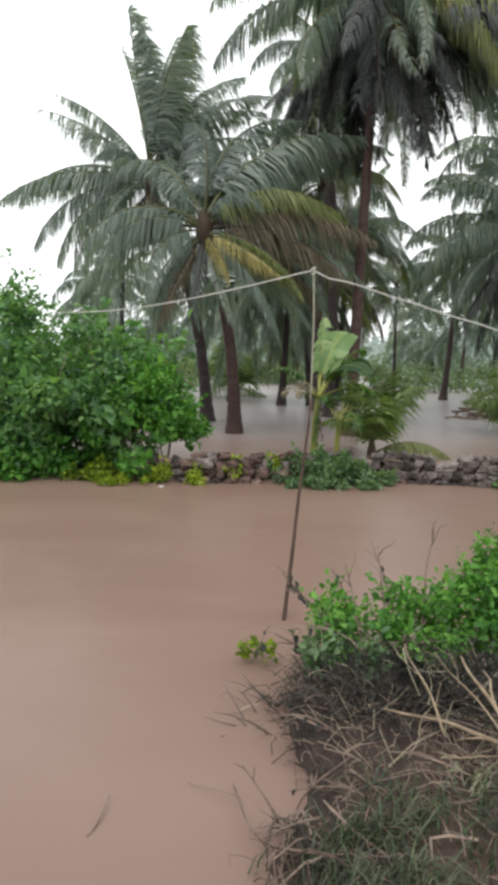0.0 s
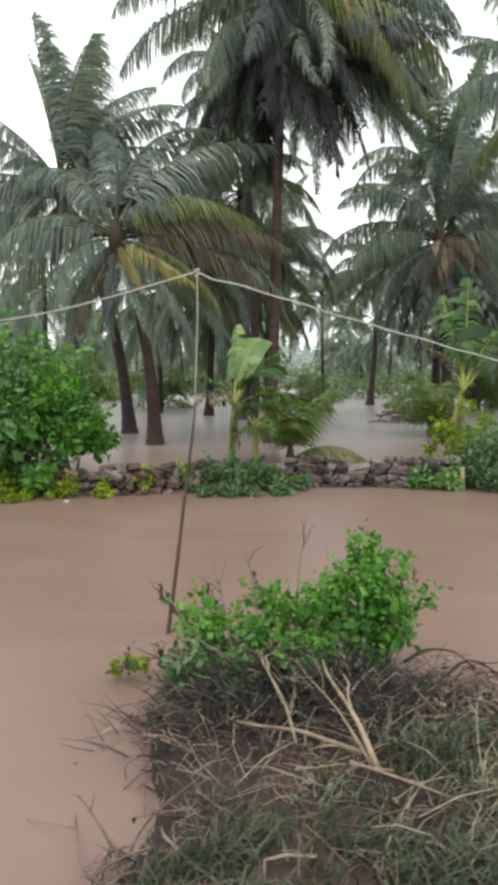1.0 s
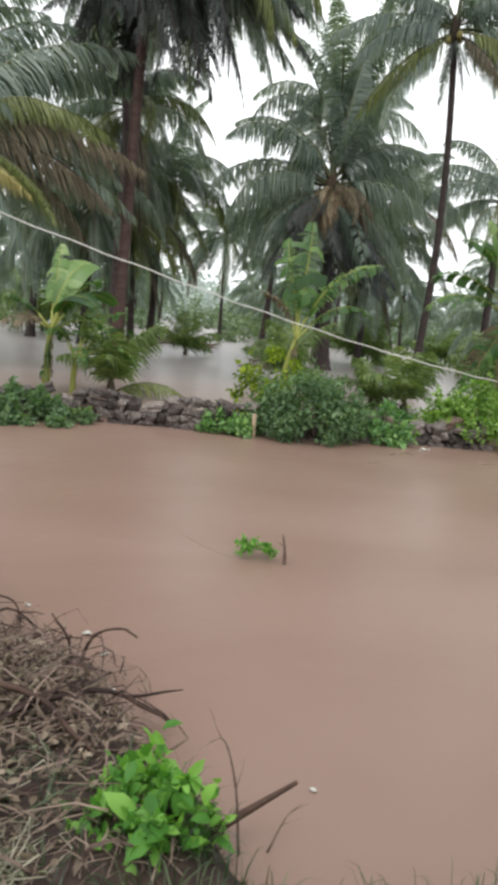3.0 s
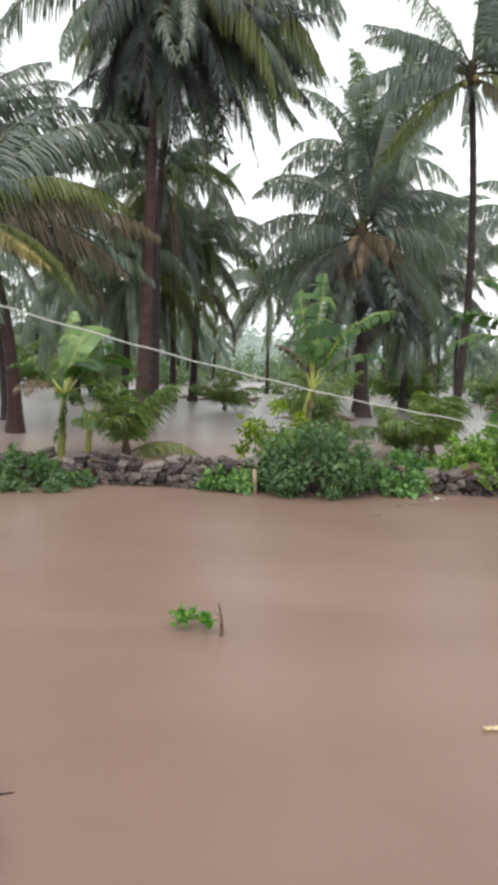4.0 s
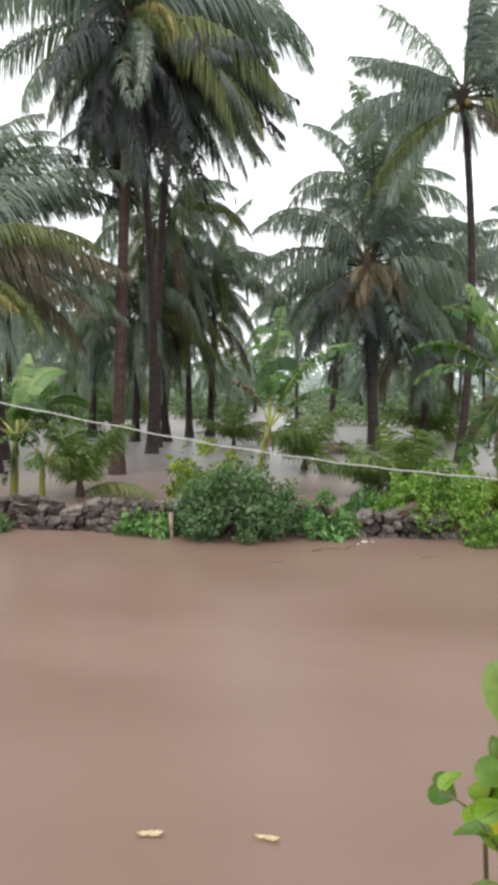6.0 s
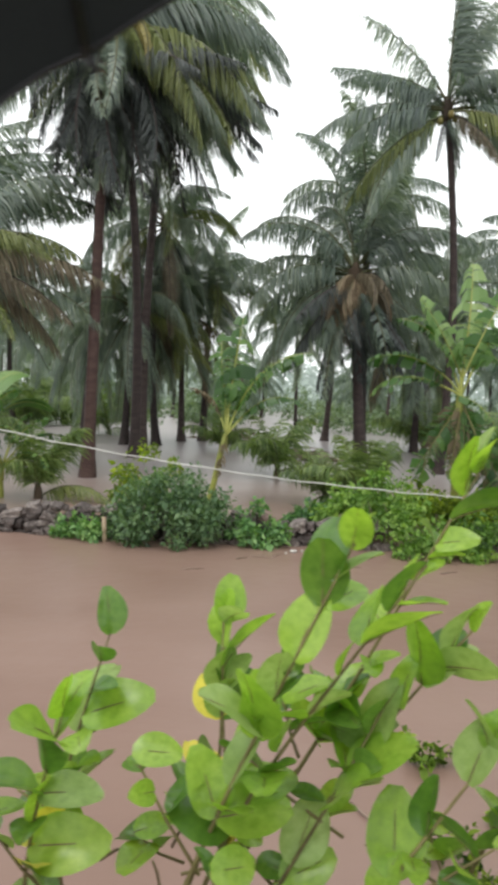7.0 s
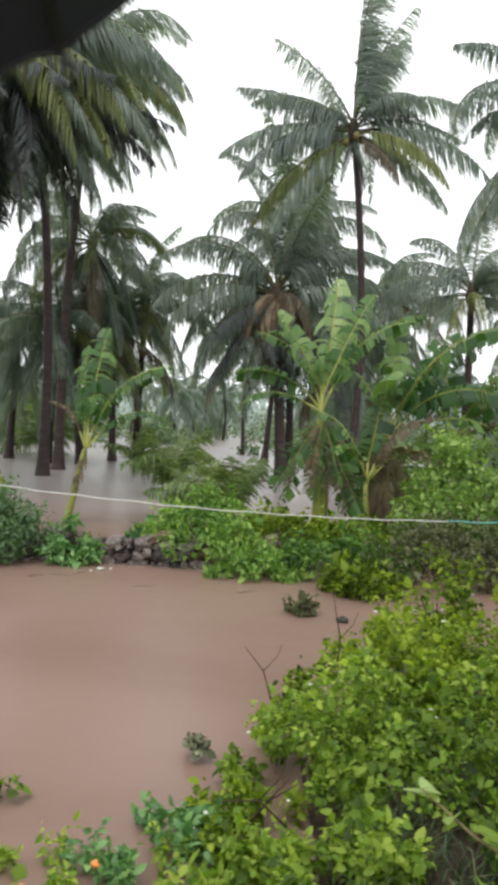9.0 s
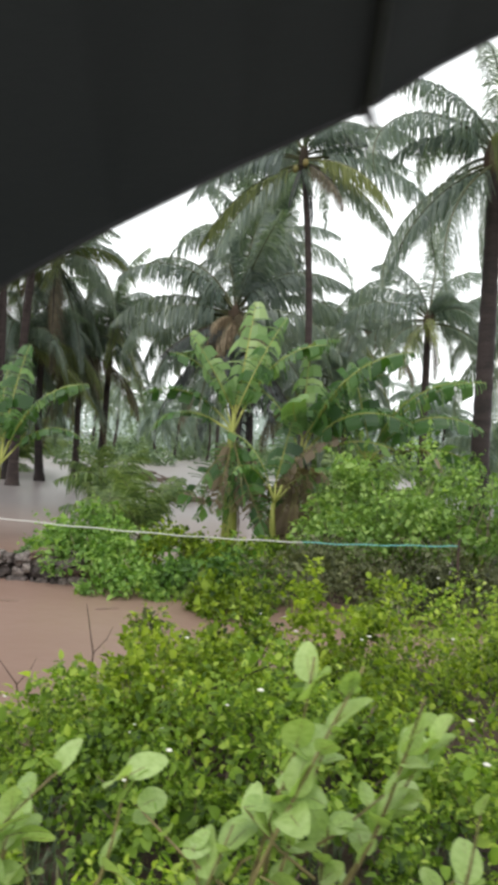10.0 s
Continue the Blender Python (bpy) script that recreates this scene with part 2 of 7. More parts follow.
M_GRASS_NEAR = leaf_mat("grey_green_grass", (0.010, 0.017, 0.009), (0.036, 0.052, 0.027), (0.125, 0.155, 0.09), rough=0.45, scale=2.0, odd=(0.34, 0.34, 0.20))
M_PALEGRASS = leaf_mat("pale_bent_grass", (0.035, 0.042, 0.020), (0.10, 0.115, 0.055), (0.26, 0.27, 0.16), rough=0.5, scale=2.0, odd=(0.42, 0.40, 0.27))
M_DRYGRASS = leaf_mat("flattened_dry_grass", (0.070, 0.055, 0.038), (0.16, 0.125, 0.085), (0.30, 0.25, 0.17), rough=0.7, through_light=0.12, scale=2.0)
M_TWIG = rough_mat("dead_twig", [(0.32, (0.016, 0.009, 0.008)), (0.58, (0.062, 0.038, 0.032)), (0.92, (0.25, 0.185, 0.145))], scale=8, rough=0.8, bump=0.3, island=0.6)
M_STRAW = rough_mat("pale_straw", [(0.3, (0.10, 0.086, 0.056)), (0.55, (0.22, 0.19, 0.125)), (0.8, (0.46, 0.41, 0.29))], scale=8, rough=0.7, bump=0.1, island=0.3)
M_WITHER = rough_mat("withered_stem", [(0.34, (0.016, 0.014, 0.010)), (0.6, (0.080, 0.074, 0.045)), (0.92, (0.34, 0.32, 0.24))], scale=8, rough=0.75, bump=0.1, island=0.7)
M_WITHERLEAF = leaf_mat("withered_leaf", (0.035, 0.040, 0.022), (0.095, 0.105, 0.055), (0.27, 0.28, 0.17), rough=0.6, through_light=0.15, scale=3.0)
M_LITTERLEAF = leaf_mat("dead_leaf_litter", (0.07, 0.05, 0.032), (0.17, 0.125, 0.085), (0.42, 0.35, 0.26), rough=0.6, through_light=0.1, scale=3.0)
M_BRUSH = rough_mat("grey_brushwood", [(0.3, (0.009, 0.009, 0.008)), (0.6, (0.026, 0.025, 0.021)), (0.95, (0.10, 0.093, 0.080))], scale=8, rough=0.85, bump=0.2, island=0.45)
M_PALESTALK = rough_mat("peeled_stalk", [(0.3, (0.17, 0.12, 0.08)), (0.55, (0.36, 0.275, 0.185)), (0.8, (0.58, 0.48, 0.35))], scale=7, rough=0.6, bump=0.25)
M_POLE = rough_mat("pole_wood", [(0.3, (0.018, 0.010, 0.008)), (0.55, (0.042, 0.023, 0.017)), (0.8, (0.10, 0.060, 0.042))], scale=6, rough=0.75, bump=0.3, stretch=(1, 1, 0.3))
M_ROPE = plain_mat("pale_rope", (0.62, 0.62, 0.58), rough=0.8, scale=60)
M_ROPE_TEAL = plain_mat("teal_rope", (0.16, 0.45, 0.42), rough=0.7, scale=60)
M_LITTER = plain_mat("pale_litter", (0.50, 0.48, 0.44), rough=0.6, scale=12)
M_BLOSSOM = plain_mat("white_petal", (0.72, 0.70, 0.62), rough=0.6, scale=60)
M_ORANGE = plain_mat("orange_litter", (0.65, 0.22, 0.06), rough=0.6, scale=12)
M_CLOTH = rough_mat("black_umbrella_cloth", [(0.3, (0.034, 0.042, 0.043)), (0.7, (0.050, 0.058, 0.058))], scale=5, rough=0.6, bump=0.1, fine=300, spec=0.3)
M_METAL = plain_mat("dark_metal", (0.03, 0.03, 0.032), rough=0.35, spec=0.6, scale=40)
M_COCONUT = rough_mat("coconut_husk", [(0.3, (0.10, 0.11, 0.03)), (0.7, (0.26, 0.20, 0.07))], scale=6, rough=0.5, bump=0.15)
M_FIBRE = rough_mat("crown_fibre", [(0.3, (0.03, 0.022, 0.015)), (0.7, (0.085, 0.06, 0.04))], scale=6, rough=0.85, bump=0.5, stretch=(1, 1, 0.2))



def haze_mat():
    """Woods far off in the rain: haze painted in as a paled grey-green base colour plus emission."""
    m, n, l = node_mat("painted_haze_woods")
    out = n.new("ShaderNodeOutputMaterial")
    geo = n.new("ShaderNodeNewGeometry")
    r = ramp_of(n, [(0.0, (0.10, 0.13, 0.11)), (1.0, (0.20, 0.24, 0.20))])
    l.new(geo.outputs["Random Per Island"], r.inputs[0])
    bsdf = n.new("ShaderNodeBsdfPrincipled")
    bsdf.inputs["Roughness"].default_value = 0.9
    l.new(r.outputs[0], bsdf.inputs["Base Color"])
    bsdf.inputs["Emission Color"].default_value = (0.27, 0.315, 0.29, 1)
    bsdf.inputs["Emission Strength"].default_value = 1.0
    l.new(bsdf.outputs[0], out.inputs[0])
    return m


M_HAZE = haze_mat()

# ---------------------------------------------------------------- mesh helpers


def mesh_of(name, verts, faces, material=None, smooth=False):
    me = bpy.data.meshes.new(name)
    me.from_pydata([tuple(v) for v in verts], [], [tuple(f) for f in faces])
    if material:
        me.materials.append(material)
    if smooth:
        me.polygons.foreach_set("use_smooth", [True] * len(me.polygons))
    me.update()
    return me


def part(name, me, parent=None, m=None, label=""):
    ob = new(name, me)
    if parent is not None:
        ob.parent = parent
    if m is not None:
        ob.matrix_basis = m
    if label:
        ob["label"] = label
    return ob


def thing(name, at, label, category, group="", kind=""):
    ob = new(name)
    ob.empty_display_size = 0.1
    ob.location = at
    return tagged(ob, label, category, group, kind)


def tube(points, radii, sides=6, cap=True):
    """Verts and faces of a tube along points."""
    pts = [Vector(p) for p in points]
    verts, faces = [], []
    ref = Vector((0.31, 0.93, 0.17))
    for i, p in enumerate(pts):
        d = (pts[min(i + 1, len(pts) - 1)] - pts[max(i - 1, 0)]).normalized()
        u = d.cross(ref)
        if u.length < 1e-3:
            u = d.cross(Vector((1, 0, 0)))
        u.normalize()
        v = d.cross(u)
        r = radii[i] if hasattr(radii, "__len__") else radii
        for k in range(sides):
            a = 2 * math.pi * k / sides
            verts.append(p + (u * math.cos(a) + v * math.sin(a)) * r)
    for i in range(len(pts) - 1):
        for k in range(sides):
            k2 = (k + 1) % sides
            faces.append((i * sides + k, i * sides + k2, (i + 1) * sides + k2, (i + 1) * sides + k))
    if cap:
        faces.append(tuple(range(sides - 1, -1, -1)))
        faces.append(tuple(range((len(pts) - 1) * sides, len(pts) * sides)))
    return verts, faces


def joined(pieces):
    verts, faces = [], []
    for v, f in pieces:
        o = len(verts)
        verts.extend(v)
        faces.extend([tuple(i + o for i in q) for q in f])
    return verts, faces


def blob(rng, r=(1, 1, 1), rings=5, sides=8, rough=0.22):
    """An irregular boulder-like closed form."""
    verts, faces = [], []
    off = Vector((rng.uniform(-50, 50), rng.uniform(-50, 50), 0))
    verts.append((0, 0, r[2]))
    for i in range(1, rings):
        th = math.pi * i / rings
        for k in range(sides):
            ph = 2 * math.pi * k / sides
            d = Vector((math.sin(th) * math.cos(ph), math.sin(th) * math.sin(ph), math.cos(th)))
            s = 1 + rough * noise.noise(d * 1.7 + off) * 1.6
            verts.append((d.x * r[0] * s, d.y * r[1] * s, d.z * r[2] * s))
    verts.append((0, 0, -r[2]))
    last = len(verts) - 1
    for k in range(sides):
        k2 = (k + 1) % sides
        faces.append((0, 1 + k, 1 + k2))
        for i in range(rings - 2):
            a, b = 1 + i * sides, 1 + (i + 1) * sides
            faces.append((a + k, b + k, b + k2, a + k2))
        a = 1 + (rings - 2) * sides
        faces.append((a + k, last, a + k2))
    return verts, faces


def leaf_cloud(pos, direc, length, width, fold=0.25, rich=False, rs=None, face=None):
    """Many small folded leaves as one array: pos, direc (n,3); length, width (n)."""
    rs = rs or np.random.RandomState(1)
    n = len(pos)
    d = direc / np.maximum(np.linalg.norm(direc, axis=1, keepdims=True), 1e-6)
    up = rs.normal(size=(n, 3)) * 0.55 + np.array([0, 0, 1.0])
    if face is not None:
        up = up * 0.7 + face
    side = np.cross(d, up)
    side /= np.maximum(np.linalg.norm(side, axis=1, keepdims=True), 1e-6)
    nor = np.cross(side, d)
    L, W = length[:, None], width[:, None]
    base, tip = pos, pos + d * L - nor * L * 0.12
    if not rich:
        a = pos + d * L * 0.45 + side * W * 0.5 + nor * W * fold
        b = pos + d * L * 0.45 - side * W * 0.5 + nor * W * fold
        v = np.stack([base, a, tip, b], 1).reshape(-1, 3)
        i = np.arange(n)[:, None] * 4
        f = np.concatenate([i + np.array([[0, 1, 2]]), i + np.array([[0, 2, 3]])], 0)
    else:
        a = pos + d * L * 0.28 + side * W * 0.46 + nor * W * fold
        b = pos + d * L * 0.28 - side * W * 0.46 + nor * W * fold
        a2 = pos + d * L * 0.66 + side * W * 0.42 + nor * W * fold * 0.6 - nor * L * 0.03
        b2 = pos + d * L * 0.66 - side * W * 0.42 + nor * W * fold * 0.6 - nor * L * 0.03
        mid = pos + d * L * 0.5 + nor * L * 0.03
        v = np.stack([base, a, a2, tip, b2, b, mid], 1).reshape(-1, 3)
        i = np.arange(n)[:, None] * 7
        f = np.concatenate([i + np.array([q]) for q in ((0, 1, 6), (1, 2, 6), (2, 3, 6), (3, 4, 6), (4, 5, 6), (5, 0, 6))], 0)
    return v, f


def fast_mesh(name, v, f, material):
    me = bpy.data.meshes.new(name)
    v, f = np.asarray(v, dtype=np.float32), np.asarray(f, dtype=np.int32)
    me.vertices.add(len(v))
    me.vertices.foreach_set("co", v.ravel())
    k = f.shape[1]
    me.loops.add(f.size)
    me.loops.foreach_set("vertex_index", f.ravel())
    me.polygons.add(len(f))
    me.polygons.foreach_set("loop_start", np.arange(len(f), dtype=np.int32) * k)
    me.update(calc_edges=True)
    me.materials.append(material)
    return me


def add_stems(root, rng, n, reach, height, r0, material, curl=0.2):
    for _ in range(n):
        a = rng.uniform(0, 2 * math.pi)
        bx, by = reach[0] * 0.5 * rng.uniform(-1, 1), reach[1] * 0.5 * rng.uniform(-1, 1)
        ex, ey = bx + math.cos(a) * reach[0] * rng.uniform(0.1, 0.5), by + math.sin(a) * reach[1] * rng.uniform(0.1, 0.5)
        h = height * rng.uniform(0.55, 1.0)
        pts = []
        for k in range(6):
            s = k / 5
            pts.append((bx + (ex - bx) * s ** 1.5 + rng.uniform(-1, 1) * curl * 0.15, by + (ey - by) * s ** 1.5 + rng.uniform(-1, 1) * curl * 0.15, -0.15 + h * s))
        v, f = tube(pts, [r0 * (1 - 0.8 * k / 5) for k in range(6)], 4)
        part("stem", mesh_of("stem", v, f, material, True), root)


def bush(name, at, size, leaves, leaf, material, label, seed, clumps=26, rich=False, stems=14, droop=0.2, flat=0.55, category="bush", group="", stem_mat=None, lean=(0, 0), skirt=0.0, lump=1.0, uneven=(0.62, 1.05), mix=0.36):
    """A shrub: a heap of leafy shoots of uneven reach on thin stems. size: half width x, half depth y, height."""
    rng, rs = random.Random(seed), np.random.RandomState(seed)
    root = thing(name, at, label, category, group)
    rx, ry, h = size
    add_stems(root, rng, stems, (rx * 1.1, ry * 1.1), h * 0.85, 0.006 + h * 0.006, stem_mat or M_TWIG)
    P, D, N = [], [], []
    per = leaves // clumps
    for c in range(clumps):
        a = rng.uniform(0, 2 * math.pi)
        q = math.sqrt(rng.random())
        x, y = rx * q * math.cos(a), ry * q * math.sin(a)
        top = h * (1 - flat * q ** 2) * rng.uniform(*uneven)
        z = max(0.12, top * rng.uniform(0.35 if rng.random() < 0.5 + skirt else 0.8, 1.0))
        x, y = x + lean[0] * z, y + lean[1] * z
        cr = lump * min(rx, ry, h) * rng.uniform(0.20, 0.46)
        dirs = rs.normal(size=(per, 3))
        dirs /= np.linalg.norm(dirs, axis=1, keepdims=True)
        rad = cr * rs.uniform(0.25, 1.0, size=(per, 1)) ** 0.6
        p = np.array([x, y, z]) + dirs * rad * np.array([1.1, 1.1, 0.8])
        P.append(p)
        D.append(dirs * 0.5 + rs.normal(size=(per, 3)) * 0.6 + np.array([0, 0, -droop]))
        N.append(dirs * 0.9)
        # a few shoots that stand out of the clump
        for _ in range(2):
            k = max(6, per // 14)
            d = np.array([rng.uniform(-1, 1), rng.uniform(-1, 1), rng.uniform(0.2, 1.4)])
            d /= np.linalg.norm(d)
            s = rs.uniform(0.3, 1.0, size=(k, 1))
            P.append(np.array([x, y, z]) + d * s * cr * 1.7 + rs.normal(size=(k, 3)) * leaf * 0.35)
            D.append(rs.normal(size=(k, 3)) + d)
            N.append(rs.normal(size=(k, 3)) * 0.4)
    P, D, N = np.concatenate(P), np.concatenate(D), np.concatenate(N)
    keep = P[:, 2] > 0.02
    P, D, N = P[keep], D[keep], N[keep]
    ln = leaf * np.clip(np.exp(rs.normal(0.0, mix, size=len(P))), 0.45, 2.8)
    v, f = leaf_cloud(P, D, ln, ln * rs.uniform(0.45, 0.75, size=len(P)), rich=rich, rs=rs, face=N)
    part("foliage", fast_mesh("foliage", v, f, material), root)
    return root


def blades(rs, n, xy, zfun, length, width, lean=0.5, sway=(0, 0)):
    """Grass blades as three-joint strips. xy (n,2)."""
    z = np.array([zfun(x, y) for x, y in xy])
    base = np.column_stack([xy, z - 0.02])
    a = rs.uniform(0, 2 * np.pi, n)
    out = np.column_stack([np.cos(a), np.sin(a), np.zeros(n)])
    ln = (length * rs.uniform(0.45, 1.3, n))[:, None]
    le = (lean * rs.uniform(0.2, 1.6, n))[:, None]
    sw = np.array([sway[0], sway[1], 0.0])
    side = np.column_stack([-np.sin(a), np.cos(a), np.zeros(n)]) * (width * rs.uniform(0.6, 1.4, n))[:, None]
    up = np.array([0, 0, 1.0])
    p1 = base + (up * 0.45 + out * le * 0.2 + sw * 0.2) * ln
    p2 = p1 + (up * 0.28 + out * le * 0.4 + sw * 0.35) * ln
    p3 = p2 + (up * (0.10 - 0.25 * le) + out * le * 0.45 + sw * 0.4) * ln
    v = np.stack([base - side, base + side, p1 - side * 0.8, p1 + side * 0.8, p2 - side * 0.5, p2 + side * 0.5, p3], 1).reshape(-1, 3)
    i = np.arange(n)[:, None] * 7
    f = np.concatenate([i + np.array([q]) for q in ((0, 1, 3), (0, 3, 2), (2, 3, 5), (2, 5, 4), (4, 5, 6))], 0)
    return v, f


# ---------------------------------------------------------------- ground and water


def smooth01(a, b, x):
    t = min(1.0, max(0.0, (x - a) / (b - a)))
    return t * t * (3 - 2 * t)


def ground_z(x, y):
    """Height of the one sheet of ground; the flood stands at zero."""
    road = 0.55 + 0.035 * min(14.0, max(-2.0, x))
    edge = 1.9 + 0.25 * noise.noise(Vector((x * 0.5, 3.1, 0)))
    z = -0.75 + (road + 0.75) * (1 - smooth01(edge - 1.3, edge + 0.9, y))
    # the spit with the brush heap
    wv = 0.28 * noise.noise(Vector((x * 1.3, y * 1.3, 11))) + 0.12 * noise.noise(Vector((x * 4, y * 4, 5)))
    mx = smooth01(-0.42, 0.40, x + wv) * (1 - smooth01(2.65, 3.75, x + wv + 0.45 * (y - 3.0)))
    my = 1 - smooth01(3.2, 4.8, y + wv)
    z = max(z, -0.75 + (0.75 + 0.17) * mx * my) if y > 0 else z
    # the vine-covered bank further on
    bx = smooth01(10.2, 11.6, x - 0.5 * max(0.0, y - 5.5))
    by = 1 - smooth01(7.2, 9.4, y - 0.25 * max(0.0, x - 12.0))
    z = max(z, -0.75 + (0.75 + 0.22) * bx * by) if y > 0 else z
    # under the far wall and hedge
    z = max(z, -0.75 + 0.68 * math.exp(-((y - 11.9) / 1.1) ** 2))
    z = max(z, -0.75 + 0.95 * smooth01(8.5, 12.0, x) * math.exp(-((y - 12.6) / 1.7) ** 2))
    z = max(z, -0.75 + 0.95 * smooth01(-0.8, -2.6, x) * math.exp(-((y - 13.0) / 2.2) ** 2))
    far = math.hypot(x - 6, y)
    z += 3.0 * smooth01(150, 400, far)
    z += 0.05 * noise.noise(Vector((x * 1.1, y * 1.1, 0))) + 0.02 * noise.noise(Vector((x * 4, y * 4, 7)))
    return z


def axis(lo, hi, fine_lo, fine_hi, step, grow=1.35):
    vals = list(np.arange(fine_lo, fine_hi + 1e-6, step))
    s, x = step, fine_lo
    while x > lo:
        s *= grow
        x -= s
        vals.insert(0, max(lo, x))
    s, x = step, fine_hi
    while x < hi:
        s *= grow
        x += s
        vals.append(min(hi, x))
    return vals


gx, gy = axis(-1500, 1500, -4, 18, 0.2), axis(-1500, 2500, -1, 14, 0.2)
gv = [(x, y, ground_z(x, y)) for y in gy for x in gx]
nx = len(gx)
gf = [(j * nx + i, j * nx + i + 1, (j + 1) * nx + i + 1, (j + 1) * nx + i) for j in range(len(gy) - 1) for i in range(nx - 1)]
ground = new("ground", mesh_of("ground", gv, gf, M_SOIL, True))
tagged(ground, "dark wet soil bank sloping into flood water", "ground", kind="structure")

wx, wy = axis(-420, 430, -20, 40, 2.0), axis(-30, 420, 0, 60, 2.0)
wv = [(x, y, 0.0) for y in wy for x in wx]
nw = len(wx)
wf = [(j * nw + i, j * nw + i + 1, (j + 1) * nw + i + 1, (j + 1) * nw + i) for j in range(len(wy) - 1) for i in range(nw - 1)]
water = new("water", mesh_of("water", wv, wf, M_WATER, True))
tagged(water, "muddy brown flood water standing across the grove", "water", kind="structure")

# ---------------------------------------------------------------- coconut palms


def frond_arrays(elev, droop, seed, leaflets=176, ragged=0.12, hang=0.55, sweep=0.0, wide=1.0, wind=(0, 0), plume=0.0, reach=1.0):
    """A feather leaf one metre long along +X, its base at the origin. Returns rib and leaflet verts and faces."""
    rng = random.Random(seed)
    n = 17
    pts, tang = [], []
    p = Vector((0, 0, 0))
    blow = Vector((wind[0], wind[1], 0.0))
    gust = blow.normalized() * plume if plume else Vector((0, 0, 0))  # leaflets combed to the lee side
    for i in range(n):
        s = i / (n - 1)
        e = radians(elev + 4 - 1.28 * droop * s ** 1.15)
        d = (Vector((math.cos(e), sweep * s * s, math.sin(e))) + blow * 0.75 * s ** 1.6).normalized()
        pts.append(p.copy())
        tang.append(d)
        p = p + d / (n - 1)
    rv, rf = tube(pts, [0.010 * (1 - 0.85 * i / (n - 1)) + 0.0008 for i in range(n)], 4, cap=False)
    verts, faces = [], []
    down = Vector((0, 0, -1))
    for side in (-1, 1):
        for k in range(leaflets):
            s = 0.14 + 0.86 * (k + rng.uniform(-0.3, 0.3)) / leaflets
            drift = noise.noise(Vector((s * 7.0, side * 3.7, seed * 1.31)))
            tatter = noise.noise(Vector((s * 16.0, side * 9.1, seed * 2.17)))
            if tatter > 0.80 - 1.5 * ragged * (0.3 + s) or rng.random() < 0.06:
                continue
            f = min(max(s, 0), 0.999) * (n - 1)
            i = int(f)
            c = pts[i].lerp(pts[min(i + 1, n - 1)], f - i)
            t = tang[i]
            out = t.cross(Vector((0, 0, 1)))
            if out.length < 0.2:
                out = Vector((0, -1, 0))
            out = out.normalized() * side
            ln = 0.262 * (math.sin(math.pi * min(1, 0.20 + 0.77 * s)) ** 0.75) * rng.uniform(0.72 - 0.25 * plume, 1.16) * (1 + (0.2 + 0.4 * plume) * drift)
            ln = max(ln, 0.06)
            hg = min(1.0, hang * (1 + 0.35 * drift) * rng.uniform(0.72, 1.22))
            ln *= reach * (1 + 0.35 * plume)
            d0 = (gust * 0.9 + out * (1 - 0.6 * min(1.0, plume)) * (0.78 + 0.3 * tatter) + t * (0.45 + 0.40 * drift) + down * (0.35 * hang + 0.3 * tatter) + Vector((rng.uniform(-1, 1), rng.uniform(-1, 1), rng.uniform(-1, 1))) * 0.20).normalized()
            d1 = (d0 * (1 - hg) + down * hg + gust * 1.1 + t * (0.18 + 0.25 * plume) + blow * (0.7 + 0.5 * drift)).normalized()
            d2 = (d0 * (0.45 - 0.4 * hg) + down * (hg + 0.30) + gust * (0.7 + 0.4 * tatter) + t * 0.10 + blow * (1.0 + 0.6 * drift) + Vector((rng.uniform(-1, 1), rng.uniform(-1, 1), 0)) * 0.08).normalized()
            w = 0.0032 * wide * rng.uniform(0.75, 1.3)
            wv_ = t * w
            p1 = c + d0 * ln * 0.24
            p2 = p1 + d1 * ln * 0.38
            p3 = p2 + d2 * ln * 0.38
            o = len(verts)
            verts += [c - wv_ * 0.7, c + wv_ * 0.7, p1 - wv_, p1 + wv_, p2 - wv_ * 0.8, p2 + wv_ * 0.8, p3]
            faces += [(o, o + 1, o + 3), (o, o + 3, o + 2), (o + 2, o + 3, o + 5), (o + 2, o + 5, o + 4), (o + 4, o + 5, o + 6)]
    return (rv, rf), (verts, faces)


def frond_mesh(name, arrays, material):
    (rv, rf), (lv, lf) = arrays
    v, f = joined([(rv, rf), (lv, lf)])
    me = mesh_of(name, v, f)
    me.materials.append(M_BARK if material in (M_SHADED_AND_DEAD, M_FROND_DEAD) else M_RACHIS)
    me.materials.append(material)
    me.polygons.foreach_set("material_index", [0] * len(rf) + [1] * len(lf))
    me.update()
    return me


# (start elevation, droop, hang) of the frond shapes, from the spear leaf down to the skirt
SHAPES = [(84, 34, 0.42), (68, 88, 0.62), (50, 110, 0.74), (32, 106, 0.82), (12, 90, 0.86), (-14, 62, 0.88), (-42, 42, 0.88), (-64, 22, 0.90)]
FROND = {}
FROND_ARR = {}
SECTORS = 8
TINTS = {"b": M_FROND_BROWN, "o": M_FROND_GOLD, "k": M_SHADED_AND_DEAD, "g": M_FROND, "y": M_FROND_PALE, "d": M_FROND_DEAD}
WIND = 0.42  # steady wind along +X, as a share of the leaf's own stiffness


